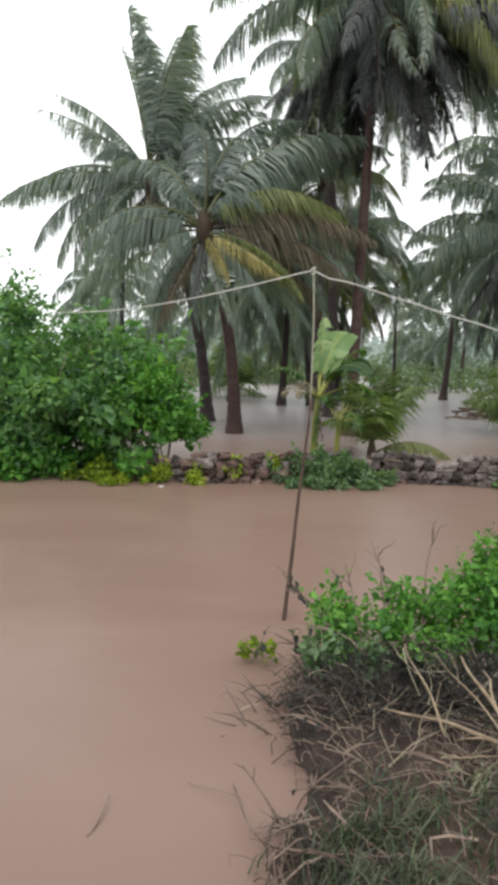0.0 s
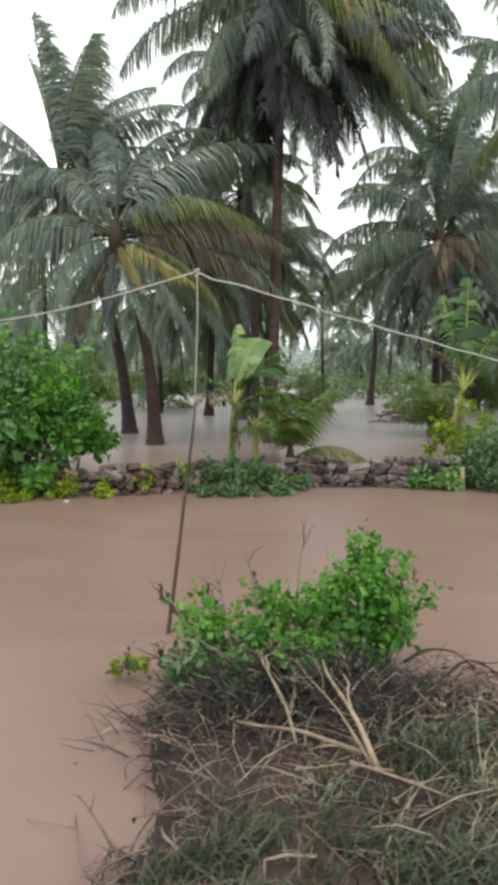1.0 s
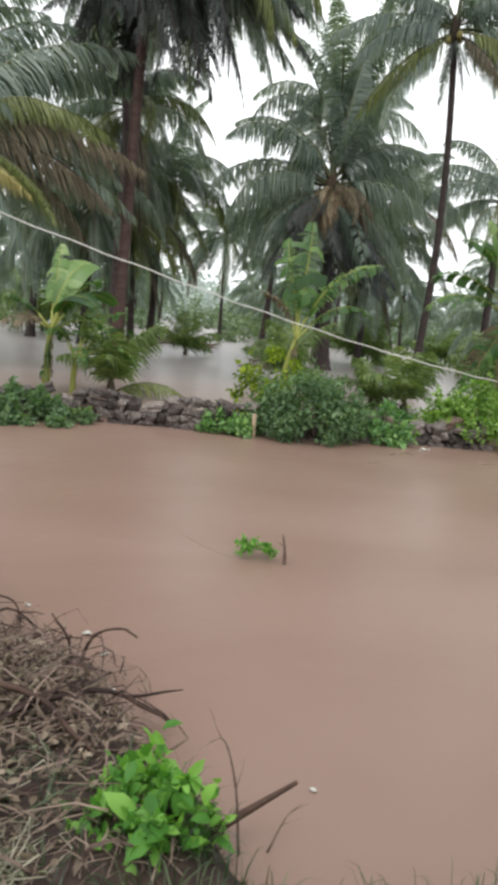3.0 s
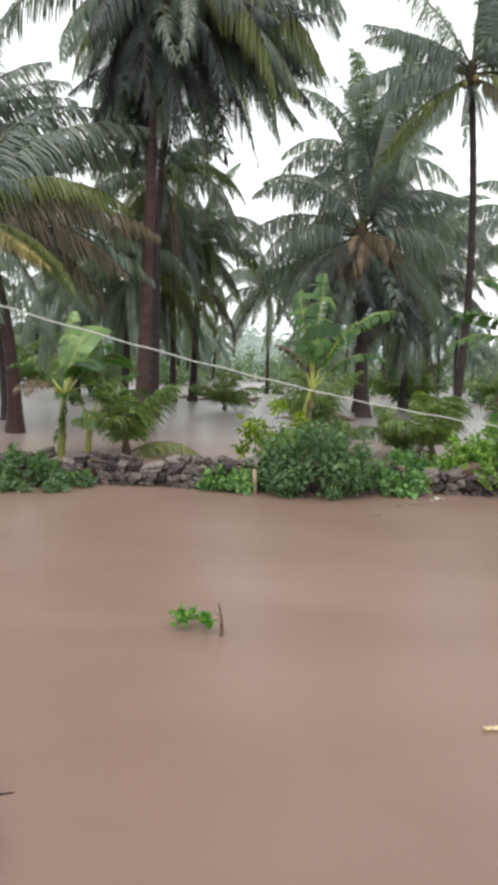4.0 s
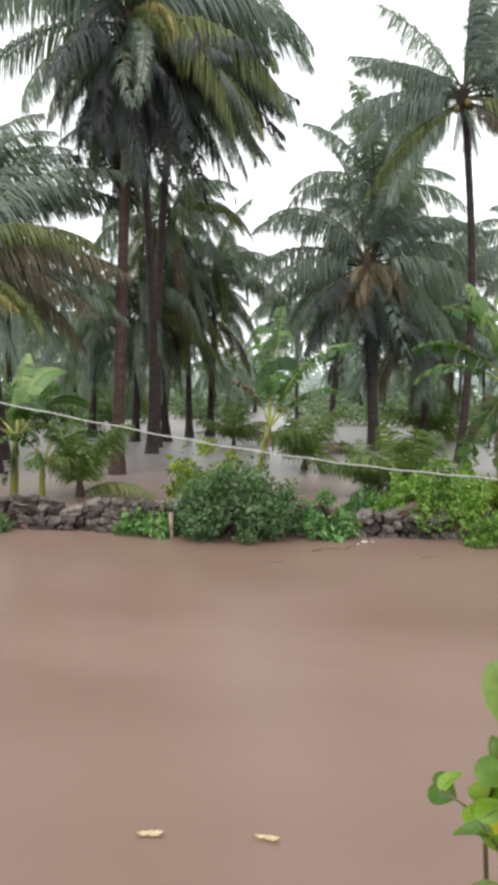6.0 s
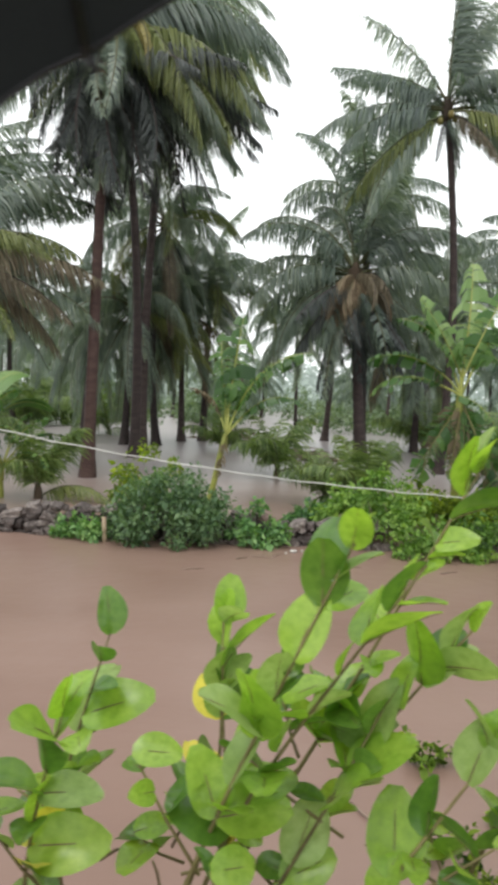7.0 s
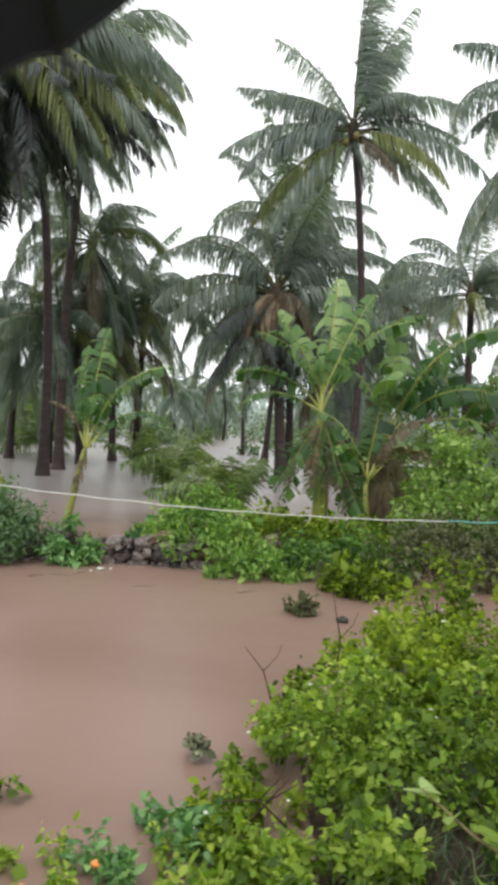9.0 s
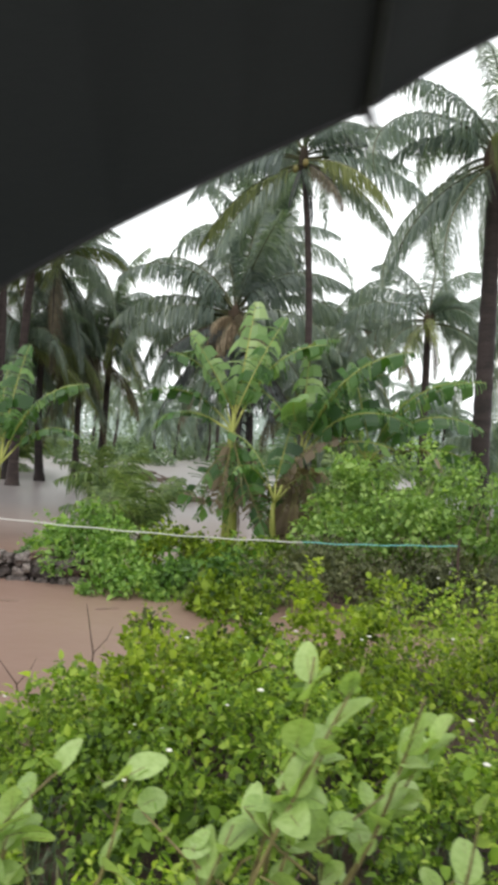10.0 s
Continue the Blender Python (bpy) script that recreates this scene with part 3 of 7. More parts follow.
def frond_for(level, yaw, tint):
    """The leaf of this level for the compass sector that it points to: the wind bends each sector differently."""
    k = int(round((yaw % 360) / (360 / SECTORS))) % SECTORS
    key = (level, k, tint)
    if key not in FROND:
        if (level, k) not in FROND_ARR:
            e, dr, hg = SHAPES[level]
            a = radians(k * 360 / SECTORS)
            w_ = WIND * (1.0 if level < 4 else 0.45)
            FROND_ARR[level, k] = frond_arrays(e, dr, 100 + level * 11 + k, hang=hg, ragged=0.10 + 0.05 * (k % 3), sweep=(-0.25, 0.3, 0.1)[k % 3], wind=(w_ * math.cos(a), -w_ * math.sin(a)))
        FROND[key] = frond_mesh("frond", FROND_ARR[level, k], TINTS[tint])
    return FROND[key]


OWN = [2000]


def own_frond(shape, yaw, tint):
    """A leaf of its own: (start elevation, droop, hang, width of leaflets, share of the wind, raggedness, combing of the leaflets by the wind)."""
    e, dr, hg, wide, blow, rag, plume = tuple(shape) + (0.85, 1.0, 0.5, 0.21, 0.0)[len(shape) - 2:]
    OWN[0] += 1
    a = radians(yaw)
    w_ = WIND * blow
    arr = frond_arrays(e, dr, OWN[0], leaflets=138, hang=hg, ragged=rag, sweep=0.35 * math.sin(OWN[0] * 2.4), wide=wide * 1.25, wind=(w_ * math.cos(a), -w_ * math.sin(a)), plume=plume)
    return frond_mesh("frond", arr, TINTS[tint])


def old_skirt(seed, n, size, towards=None, spread=180, tint="k", elev=(-72, -30)):
    """Old leaves hanging round the trunk at uneven lengths, thicker on the side that the wind presses them to; crown
    shade is painted into their dark tint.
    """
    rg_ = random.Random(seed)
    rows = []
    for k in range(n):
        yaw = rg_.uniform(0, 360) if towards is None else towards + rg_.gauss(0, spread)
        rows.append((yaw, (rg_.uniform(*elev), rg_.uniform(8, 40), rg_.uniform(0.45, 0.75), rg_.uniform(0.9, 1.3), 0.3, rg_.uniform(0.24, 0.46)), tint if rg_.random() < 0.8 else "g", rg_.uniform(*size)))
    return rows


def dead_lobe(seed, n):
    """Dry brown leaves collapsed in a bunch under one side of the crown."""
    rg_ = random.Random(seed)
    return [((-128, -54)[k % 2] + rg_.gauss(0, 16), (rg_.uniform(-46, 0), rg_.uniform(46, 96), rg_.uniform(0.9, 1.0), 2.4, 0.1, rg_.uniform(0.05, 0.3)), "d" if k % 4 == 3 else "b", rg_.uniform(0.38, 0.54)) for k in range(n)]


THIN_ARR = {(si, var): frond_arrays(e, dr, 100 + si * 7 + var, leaflets=62, hang=hg, ragged=0.08 + 0.10 * var, sweep=(-0.25, 0.3)[var], wide=2.3) for si, (e, dr, hg) in enumerate(SHAPES) for var in range(2)}


def trunk_points(base, top, bow, n=14):
    b, t = Vector(base), Vector(top)
    pts = []
    for i in range(n):
        s = i / (n - 1)
        p = b.lerp(t, s)
        k = math.sin(math.pi * s) * 1.0
        pts.append(p + Vector((bow[0], bow[1], 0)) * k)
    return pts


def trunk_arrays(base, top, r, bow=(0, 0), sides=10):
    n = 46
    pts = trunk_points(base, top, bow, n)
    height = (Vector(top) - Vector(base)).length
    rad = []
    for i in range(n):
        s = i / (n - 1)
        flare = 1.5 * math.exp(-s * height / 0.62)
        ring = 0.035 * (1 if i % 2 else -1)
        rad.append(r * (1 + flare - 0.28 * s + ring))
    return tube(pts, rad, sides)


def crown_plan(rng, count, spread=1.0, skirt=0.2):
    """Yaw, shape, tint and size of each frond, from the spear down."""
    plan = []
    yaw = rng.uniform(0, 360)
    for i in range(count):
        s = i / max(1, count - 1)
        yaw += 137.5 + rng.uniform(-14, 14)
        level = min(7, int(0.55 + s * (5.0 + 2.2 * skirt) + rng.uniform(0, 0.9)))
        tint = "g"
        if level >= 5 and rng.random() < 0.16:
            tint = "d"
        elif level >= 3 and rng.random() < 0.16:
            tint = "y"
        size = (0.72 + 0.30 * min(1, s * 2.2)) * rng.uniform(0.88, 1.1) * spread
        plan.append((yaw, level, tint, size))
    return plan


def coconut_palm(base, top, r, label, seed, count=24, dead=True, frond=5.6, bow=(0, 0), skirt=0.5, plan=None, extra=(), bark=None, nuts=0, spread=1.0, heart=9):
    rng = random.Random(seed)
    base = (base[0], base[1], -0.55)
    root = thing("coconut_palm", base, label, "palm tree", "coconut palms in the grove")
    up = Vector(top) - Vector(base)
    v, f = trunk_arrays((0, 0, 0), up, r, bow)
    part("trunk", mesh_of("trunk", v, f, bark or M_BARK, True), root)
    v, f = blob(rng, (r * 1.25, r * 1.25, 0.55), 6, 9, 0.3)
    part("crown_base", mesh_of("crown_base", v, f, M_FIBRE, True), root, Matrix.Translation(up + Vector((0, 0, -0.1))))
    rows = list(plan if plan is not None else crown_plan(rng, count, spread, skirt))
    rows += list(extra)
    if plan is not None:
        rows += [(rng.uniform(0, 360), (rng.uniform(40, 72), rng.uniform(95, 130), 0.8, 1.1, 0.5, 0.2), "g", rng.uniform(0.38, 0.58)) for _ in range(heart)]
    for yaw, level, tint, size in rows:
        if tint == "d" and not dead:
            tint = "y"
        own = isinstance(level, tuple)
        me = own_frond(level, yaw, tint) if own else frond_for(level, yaw, tint)
        drop = 0.25 - 0.07 * (min(7, max(0, (84 - level[0]) / 18)) if own else level)
        m = Matrix.Translation(up + Vector((0, 0, drop))) @ pose(0, 0, 0, rng.uniform(-14, 14), rng.uniform(-7, 7), yaw) @ Matrix.Scale(size * frond, 4)
        part("frond", me, root, m, "dry brown hanging frond" if tint in "db" else "golden yellow dying frond" if tint == "o" else "hanging frond tinted dark for crown shade" if tint == "k" else ("yellowing frond" if tint == "y" else ""))
    if nuts:
        nv, nf = blob(rng, (0.11, 0.11, 0.14), 6, 8, 0.08)
        nme = mesh_of("coconut", nv, nf, M_COCONUT, True)
        for k in range(nuts):
            a = 2 * math.pi * k / nuts + rng.uniform(-0.3, 0.3)
            part("coconut", nme, root, Matrix.Translation(up + Vector((math.cos(a) * (r + 0.14), math.sin(a) * (r + 0.14), -0.30 - 0.18 * (k % 2)))))
    return root


# the leaning palm with a yellowed frond, and the one behind it
coconut_palm((-1.06, 19.0), (-2.08, 19.0, 5.9), 0.185, "short leaning coconut palm with yellowing lower fronds standing in water", 11, frond=5.2, heart=3, bow=(0.30, 0), bark=M_BARK_RED,
             plan=[(110, (76, 62, 0.55), "g", 0.9), (60, (70, 72, 0.6), "g", 1.05), (28, (60, 70, 0.62), "g", 1.12), (40, (68, 62, 0.6), "g", 1.12), (12, (54, 64, 0.66), "g", 1.1), (75, (62, 66, 0.62), "g", 1.1), (150, (64, 80, 0.6), "g", 0.85), (85, (55, 90, 0.7), "g", 0.95), (45, (48, 85, 0.7), "g", 1.0),
                   (14, (42, 72, 0.72), "y", 0.88), (-18, (36, 78, 0.74), "y", 0.82), (8, (30, 66, 0.75), "g", 0.92), (60, (24, 90, 0.8), "g", 0.9),
                   (188, (22, 90, 0.86), "g", 0.9), (200, (10, 88, 0.88), "g", 0.82), (172, (28, 100, 0.82), "g", 0.95), (165, (8, 90, 0.85), "g", 0.9), (-140, (-5, 80, 0.9), "g", 0.7),
                   (-4, (14, 46, 0.80), "d", 0.98), (4, (4, 48, 0.82), "g", 1.0), (-12, (2, 52, 0.86), "d", 0.9), (12, (-8, 52, 0.86), "d", 0.85), (-24, (-14, 50, 0.88), "y", 0.75),
                   (-20, (-34, 46, 0.92), "g", 0.8), (-80, (-44, 36, 0.92), "g", 0.62), (22, (-24, 50, 0.9), "g", 0.84), (45, (-8, 66, 0.9), "g", 0.9), (100, (0, 80, 0.9), "g", 0.9), (130, (-20, 60, 0.9), "g", 0.85),
                   (-148, (-42, 36, 0.92), "g", 0.66), (-122, (-52, 26, 0.92), "d", 0.6), (172, (-46, 30, 0.9), "g", 0.7), (150, (-38, 40, 0.9), "k", 0.75), (-170, (-30, 48, 0.9), "g", 0.6), (-100, (-60, 20, 0.92), "g", 0.55), (-80, (-45, 36, 0.92), "k", 0.6)],
             extra=[(-38, (-18, 24, 0.80, 0.9, 0.2, 0.25), "o", 0.56), (-52, (-26, 26, 0.88, 1.0, 0.2, 0.2), "o", 0.44)])
coconut_palm((-2.2, 22.6), (-4.35, 22.8, 8.0), 0.20, "slender coconut palm with upswept fronds behind the leaning palm", 12, frond=5.4, bow=(0.5, 0), dead=True,
             plan=[(120, (89, 4, 0.5, 1.1, 0.15, 0.2, 0.6), "g", 0.98), (150, (86, 8, 0.5, 1.1, 0.1, 0.2, 0.4), "g", 0.92), (70, (84, 14, 0.5, 1.1, 0.3, 0.25, 0.7), "g", 0.98), (30, (80, 20, 0.55, 1.0, 0.4, 0.3, 0.7), "g", 0.95), (-40, (80, 24, 0.5, 1.0, 0.4, 0.25, 0.6), "g", 0.86), (200, (82, 8, 0.5, 1.0, 0.1, 0.3, 0.3), "g", 0.88),
                   (15, (70, 44, 0.55, 1.0, 0.6), "g", 1.0), (38, (64, 54, 0.55, 1.0, 0.6), "g", 1.0), (-15, (60, 60, 0.6), "g", 0.95), (5, (48, 70, 0.7), "g", 0.95),
                   (180, (42, 24, 0.72, 0.9, 0.1, 0.42), "g", 0.92), (176, (60, 34, 0.7, 0.9, 0.1, 0.36), "g", 0.74), (188, (12, 44, 0.88, 1.0, 0.1), "g", 1.0), (176, (22, 62, 0.86, 1.0, 0.2), "g", 0.98), (195, (2, 60, 0.88, 1.0, 0.2), "g", 0.9),
                   (210, (-12, 62, 0.9), "g", 0.85), (160, (0, 70, 0.88), "g", 0.9), (130, (30, 90, 0.8), "g", 0.95), (90, (40, 95, 0.8), "g", 0.95), (50, (20, 90, 0.85), "g", 0.9),
                   (0, (0, 66, 0.9), "g", 0.9), (-30, (-10, 60, 0.9), "g", 0.85), (-60, (10, 85, 0.9), "g", 0.75), (-110, (0, 80, 0.9), "g", 0.7)] + old_skirt(121, 9, (0.4, 0.7), tint="d"))
# the dark tall group
coconut_palm((2.35, 19.4), (2.62, 19.5, 12.6), 0.175, "tall coconut palm with a dark hanging skirt of fronds", 13, frond=5.9, bark=M_BARK_RED, nuts=6, dead=False,
             plan=[(90, 0, "g", 0.95), (20, 0, "g", 0.9), (-150, 1, "g", 0.9), (140, 1, "g", 0.95), (60, 1, "g", 1.0), (-40, 1, "g", 0.9), (100, 2, "g", 1.0), (30, 2, "g", 1.0), (-100, 2, "g", 0.8),
                   (186, (44, 84, 0.78), "g", 0.95), (200, (20, 66, 0.84), "g", 0.96), (178, (2, 52, 0.88), "g", 0.92), (212, (-18, 46, 0.9), "g", 0.82), (-165, (-34, 40, 0.9), "y", 0.62),
                   (0, (36, 82, 0.76), "g", 1.0), (-10, (20, 76, 0.8), "g", 0.96), (12, (10, 72, 0.82), "g", 1.0), (24, (-4, 62, 0.86), "g", 0.95),
                   (-24, (2, 62, 0.88, 1.2), "y", 1.0), (-14, (-14, 54, 0.9, 1.2), "y", 0.95), (-38, (-6, 68, 0.92, 1.2), "y", 0.98), (-50, (14, 96, 0.94, 1.4), "o", 0.62), (-40, (4, 86, 0.94, 1.4), "y", 0.74), (-58, (2, 90, 0.94, 1.3), "y", 0.66), (-66, (-12, 68, 0.92), "g", 0.8), (-30, (-22, 46, 0.92), "g", 0.9), (5, (-24, 44, 0.92), "g", 0.92),
                   (-100, (0, 82, 0.9), "k", 0.6), (-132, (-22, 56, 0.9), "k", 0.65), (80, (5, 80, 0.9), "g", 0.95), (120, (-5, 75, 0.9), "g", 0.95), (50, (-12, 62, 0.9), "g", 0.9),
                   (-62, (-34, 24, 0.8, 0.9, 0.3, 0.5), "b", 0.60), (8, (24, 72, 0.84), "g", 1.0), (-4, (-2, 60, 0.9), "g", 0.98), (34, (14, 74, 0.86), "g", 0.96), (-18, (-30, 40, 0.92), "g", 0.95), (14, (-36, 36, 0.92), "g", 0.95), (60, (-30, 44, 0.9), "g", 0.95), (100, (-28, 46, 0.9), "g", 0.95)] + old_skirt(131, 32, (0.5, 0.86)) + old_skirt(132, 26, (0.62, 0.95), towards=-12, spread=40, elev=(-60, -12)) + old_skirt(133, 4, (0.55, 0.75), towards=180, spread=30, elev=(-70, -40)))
coconut_palm((2.25, 26.0), (1.5, 26.2, 13.6), 0.19, "dark coconut palm leaning back with a yellowing hanging plume", 24, frond=5.6, bow=(0.30, 0), heart=4,
             plan=[(90, 0, "g", 0.8), (150, 1, "g", 0.85), (30, 1, "g", 0.85), (-60, 2, "g", 0.75), (110, 2, "g", 0.9), (180, (30, 88, 0.84), "g", 0.62), (196, (6, 80, 0.88), "g", 0.6), (165, (-12, 60, 0.9), "g", 0.62), (0, (26, 88, 0.84), "g", 0.75), (14, (2, 74, 0.9), "g", 0.8),
                   (-62, (24, 112, 0.94, 1.4), "o", 0.50), (-78, (14, 104, 0.94, 1.4), "y", 0.54), (-50, (10, 100, 0.94, 1.3), "y", 0.56), (-70, (-6, 84, 0.94, 1.4), "o", 0.46), (-36, (-4, 76, 0.92), "y", 0.6), (-95, (0, 88, 0.92), "y", 0.5),
                   (60, (0, 80, 0.88), "g", 0.9), (120, (-5, 75, 0.9), "g", 0.9)] + old_skirt(241, 22, (0.45, 0.78)))
coconut_palm((1.92, 29.0), (2.75, 29.0, 17.0), 0.20, "tall dark coconut palm standing close behind another", 14, frond=6.3, bow=(-0.30, 0),
             plan=[(90, 0, "g", 0.95), (10, 0, "g", 0.9), (-120, 1, "g", 0.9), (160, 1, "g", 0.72), (40, 1, "g", 0.95), (-30, 2, "g", 0.9), (100, 2, "g", 0.95), (170, 3, "g", 0.72), (190, (10, 80, 0.86), "g", 0.68),
                   (0, (30, 88, 0.84), "g", 0.8), (-14, (14, 80, 0.88, 1.1), "y", 0.84), (-6, (0, 72, 0.9, 1.2), "g", 0.84), (-22, (-12, 58, 0.92, 1.2), "y", 0.84), (14, (-6, 66, 0.9), "g", 0.8), (30, (-20, 56, 0.9), "g", 0.8), (-48, (2, 92, 0.94, 1.3), "y", 0.6),
                   (-50, (-10, 66, 0.92), "y", 0.9), (-80, (5, 86, 0.9), "g", 0.8), (-120, (-10, 70, 0.9), "g", 0.8), (150, (-15, 60, 0.9), "g", 0.9), (80, (0, 80, 0.88), "g", 0.95), (120, (-15, 65, 0.9), "g", 0.9), (-2, (-26, 50, 0.92), "g", 0.86), (-34, (-30, 40, 0.9), "y", 0.86), (50, (-30, 44, 0.9), "g", 0.8), (172, (-25, 48, 0.9), "g", 0.68), (-70, (-34, 44, 0.9), "g", 0.8)] + old_skirt(141, 14, (0.5, 0.8)))
coconut_palm((1.95, 32.5), (2.0, 32.4, 10.6), 0.18, "thin coconut palm in the middle of the grove", 15, count=26, bow=(-0.4, 0), frond=5.4, skirt=0.8, extra=old_skirt(151, 12, (0.4, 0.7)))
# the broad palm with brown dead fronds under its crown
coconut_palm((11.5, 29.7), (10.85, 29.8, 8.0), 0.25, "broad coconut palm with brown dead fronds under a dense crown", 16, frond=6.1, nuts=5, heart=3,
             plan=[(90, (88, 8, 0.5, 1.1, 0.4, 0.2, 0.7), "g", 0.9), (20, (80, 24, 0.5, 1.1, 0.5, 0.25, 0.6), "g", 0.92), (150, (80, 24, 0.5, 1.1, 0.2, 0.3, 0.4), "g", 0.9), (-60, (78, 40, 0.55), "g", 0.8), (120, (68, 60, 0.6), "g", 0.95), (40, (66, 62, 0.6), "g", 0.95),
                   (168, (64, 72, 0.68), "g", 0.92), (186, (50, 78, 0.74), "g", 0.98), (12, (62, 74, 0.66), "g", 0.94), (-8, (46, 82, 0.74), "g", 0.98), (176, (32, 74, 0.82), "g", 1.02), (194, (16, 78, 0.86), "g", 1.0), (160, (4, 74, 0.88), "g", 1.0),
                   (4, (34, 78, 0.8), "g", 1.02), (-14, (18, 80, 0.84), "g", 1.0), (18, (4, 72, 0.88), "g", 1.0), 
                   (60, (20, 95, 0.85), "g", 1.0), (90, (5, 85, 0.88), "g", 1.0), (125, (20, 95, 0.85), "g", 1.0),
                   (172, (-14, 64, 0.9), "g", 0.95), (205, (-24, 56, 0.9), "g", 0.9), (150, (-30, 50, 0.9), "g", 0.92), (4, (-12, 66, 0.9), "g", 0.98), (-18, (-26, 54, 0.92), "g", 0.92), (30, (-30, 50, 0.9), "g", 0.95), (-96, (-50, 30, 0.92), "k", 0.7), (-60, (-56, 26, 0.92), "k", 0.75), (70, (-25, 55, 0.9), "g", 0.95), (110, (-25, 55, 0.9), "g", 0.95)]
                  + dead_lobe(163, 30) + old_skirt(161, 22, (0.6, 0.95), elev=(-70, -26)))
coconut_palm((11.9, 32.8), (11.5, 32.3, 11.3), 0.20, "coconut palm rising behind the broad palm", 17, frond=5.6,
             plan=[(90, (88, 20, 0.5, 1.1), "g", 1.0), (-90, (84, 22, 0.55, 1.2, 0.4, 0.2, 0.4), "g", 1.0), (-60, (74, 44, 0.6, 1.2, 0.5, 0.3), "g", 0.95), (-120, (76, 40, 0.6, 1.2, 0.5, 0.3), "g", 0.95), (45, (80, 30, 0.6, 1.2, 0.5, 0.3, 0.3), "g", 1.05), (135, (80, 30, 0.6, 1.2, 0.5, 0.3, 0.3), "g", 1.0), (0, (80, 40, 0.55), "g", 0.95), (180, (74, 60, 0.62), "g", 0.9), (20, (60, 80, 0.7), "g", 0.9), (160, (55, 85, 0.72), "g", 0.9), (-10, (36, 85, 0.8), "g", 0.9), (188, (34, 85, 0.8), "g", 0.9), (60, 2, "g", 0.9), (120, 2, "g", 0.9), (-60, 3, "g", 0.8), (-120, 3, "g", 0.8),
                   (10, 4, "g", 0.85), (170, 4, "g", 0.85), (-90, 4, "g", 0.8), (90, 4, "g", 0.9), (-30, 5, "g", 0.85), (-150, 5, "g", 0.85), (30, 6, "g", 0.8), (150, 6, "g", 0.8), (-80, 6, "k", 0.7)])
# the tall open-crowned palm
coconut_palm((13.72, 24.8), (13.24, 24.35, 12.75), 0.155, "tall slim coconut palm with an open feathery crown", 18, frond=5.2, bow=(0.42, 0.1), heart=2,
             plan=[(40, (90, 8, 0.55, 0.85, 0.4, 0.42, 0.55), "g", 1.06), (80, (93, 4, 0.5, 0.7, 0.2, 0.5, 0.5), "g", 1.0), (10, (80, 18, 0.65, 0.8, 0.5, 0.42, 0.55), "g", 0.86), (150, (86, 4, 0.5, 0.9, 0.12, 0.3, 0.5), "g", 0.80), (20, (74, 24, 0.6, 1.0, 0.5, 0.3, 0.6), "g", 0.74),
                   (12, (62, 92, 0.8, 1.2, 0.2), "k", 0.56), (-20, (58, 90, 0.8, 1.0, 0.2), "g", 0.58), (4, (40, 58, 0.82, 1.1, 0.3), "g", 0.90), (16, (34, 60, 0.82, 1.1, 0.3), "g", 0.86), (-6, (8, 52, 0.86, 1.1, 0.3), "g", 1.0), (-30, (-8, 52, 0.88, 1.2, 0.2), "y", 0.82), (-46, (-26, 36, 0.88, 1.2, 0.2), "d", 0.62), (-14, (-24, 40, 0.9, 1.1, 0.2), "g", 0.84), (24, (-14, 50, 0.9), "g", 0.8),
                   (176, (56, 30, 0.72, 0.9, 0.1, 0.4), "g", 0.94), (186, (30, 36, 0.8, 0.9, 0.1, 0.3), "g", 0.84), (170, (34, 46, 0.8, 1.0, 0.2, 0.2), "g", 0.8), (182, (8, 50, 0.86, 1.2, 0.2), "g", 0.98), (194, (-2, 52, 0.88, 1.2, 0.2), "g", 0.92), (206, (-28, 34, 0.88, 1.2, 0.2), "y", 0.95), (196, (-38, 30, 0.9, 1.2, 0.2), "g", 0.98), (160, (-24, 44, 0.9), "g", 0.8),
                   (70, (20, 85, 0.85), "g", 0.85), (110, (25, 85, 0.85), "g", 0.85), (-90, (48, 110, 0.8), "g", 0.45), (-80, (-52, 24, 0.9), "g", 0.34), (-110, (-58, 20, 0.9), "k", 0.36), (-60, (-64, 18, 0.9), "k", 0.4), (30, (-60, 20, 0.9), "k", 0.4)], nuts=5)
coconut_palm((17.9, 17.0), (17.75, 17.0, 9.9), 0.24, "tall coconut palm at the grove's edge", 19, count=17, frond=4.6, skirt=0.4,
             extra=[(184, (20, 76, 0.85, 1.2, 0.2), "g", 0.7), (200, (-30, 44, 0.9, 1.2, 0.2), "g", 0.9), (170, (62, 60, 0.7), "g", 0.8)])
coconut_palm((19.6, 30.5), (19.4, 30.5, 8.5), 0.20, "coconut palm with windblown crown beyond the hedge", 20, frond=5.2,
             plan=[(140, (66, 70, 0.66), "g", 0.9), (90, (84, 30, 0.5), "g", 0.9), (20, (70, 66, 0.6), "g", 0.95), (175, (48, 86, 0.74), "g", 0.95), (0, (40, 80, 0.78), "g", 0.95), (190, (26, 76, 0.82), "g", 1.0), (-12, (16, 76, 0.84), "g", 1.0), (170, (4, 70, 0.88), "g", 0.9), (10, (0, 66, 0.88), "g", 0.9),
                   (-60, (20, 95, 0.88), "g", 0.75), (-100, (4, 90, 0.9), "y", 0.72), (-125, (-8, 74, 0.9), "y", 0.75), (-45, (-14, 66, 0.9), "g", 0.8), (-150, (-20, 58, 0.9), "g", 0.8), (60, (20, 90, 0.85), "g", 0.9), (120, (20, 90, 0.85), "g", 0.9), (-80, (-46, 32, 0.92), "d", 0.55)])
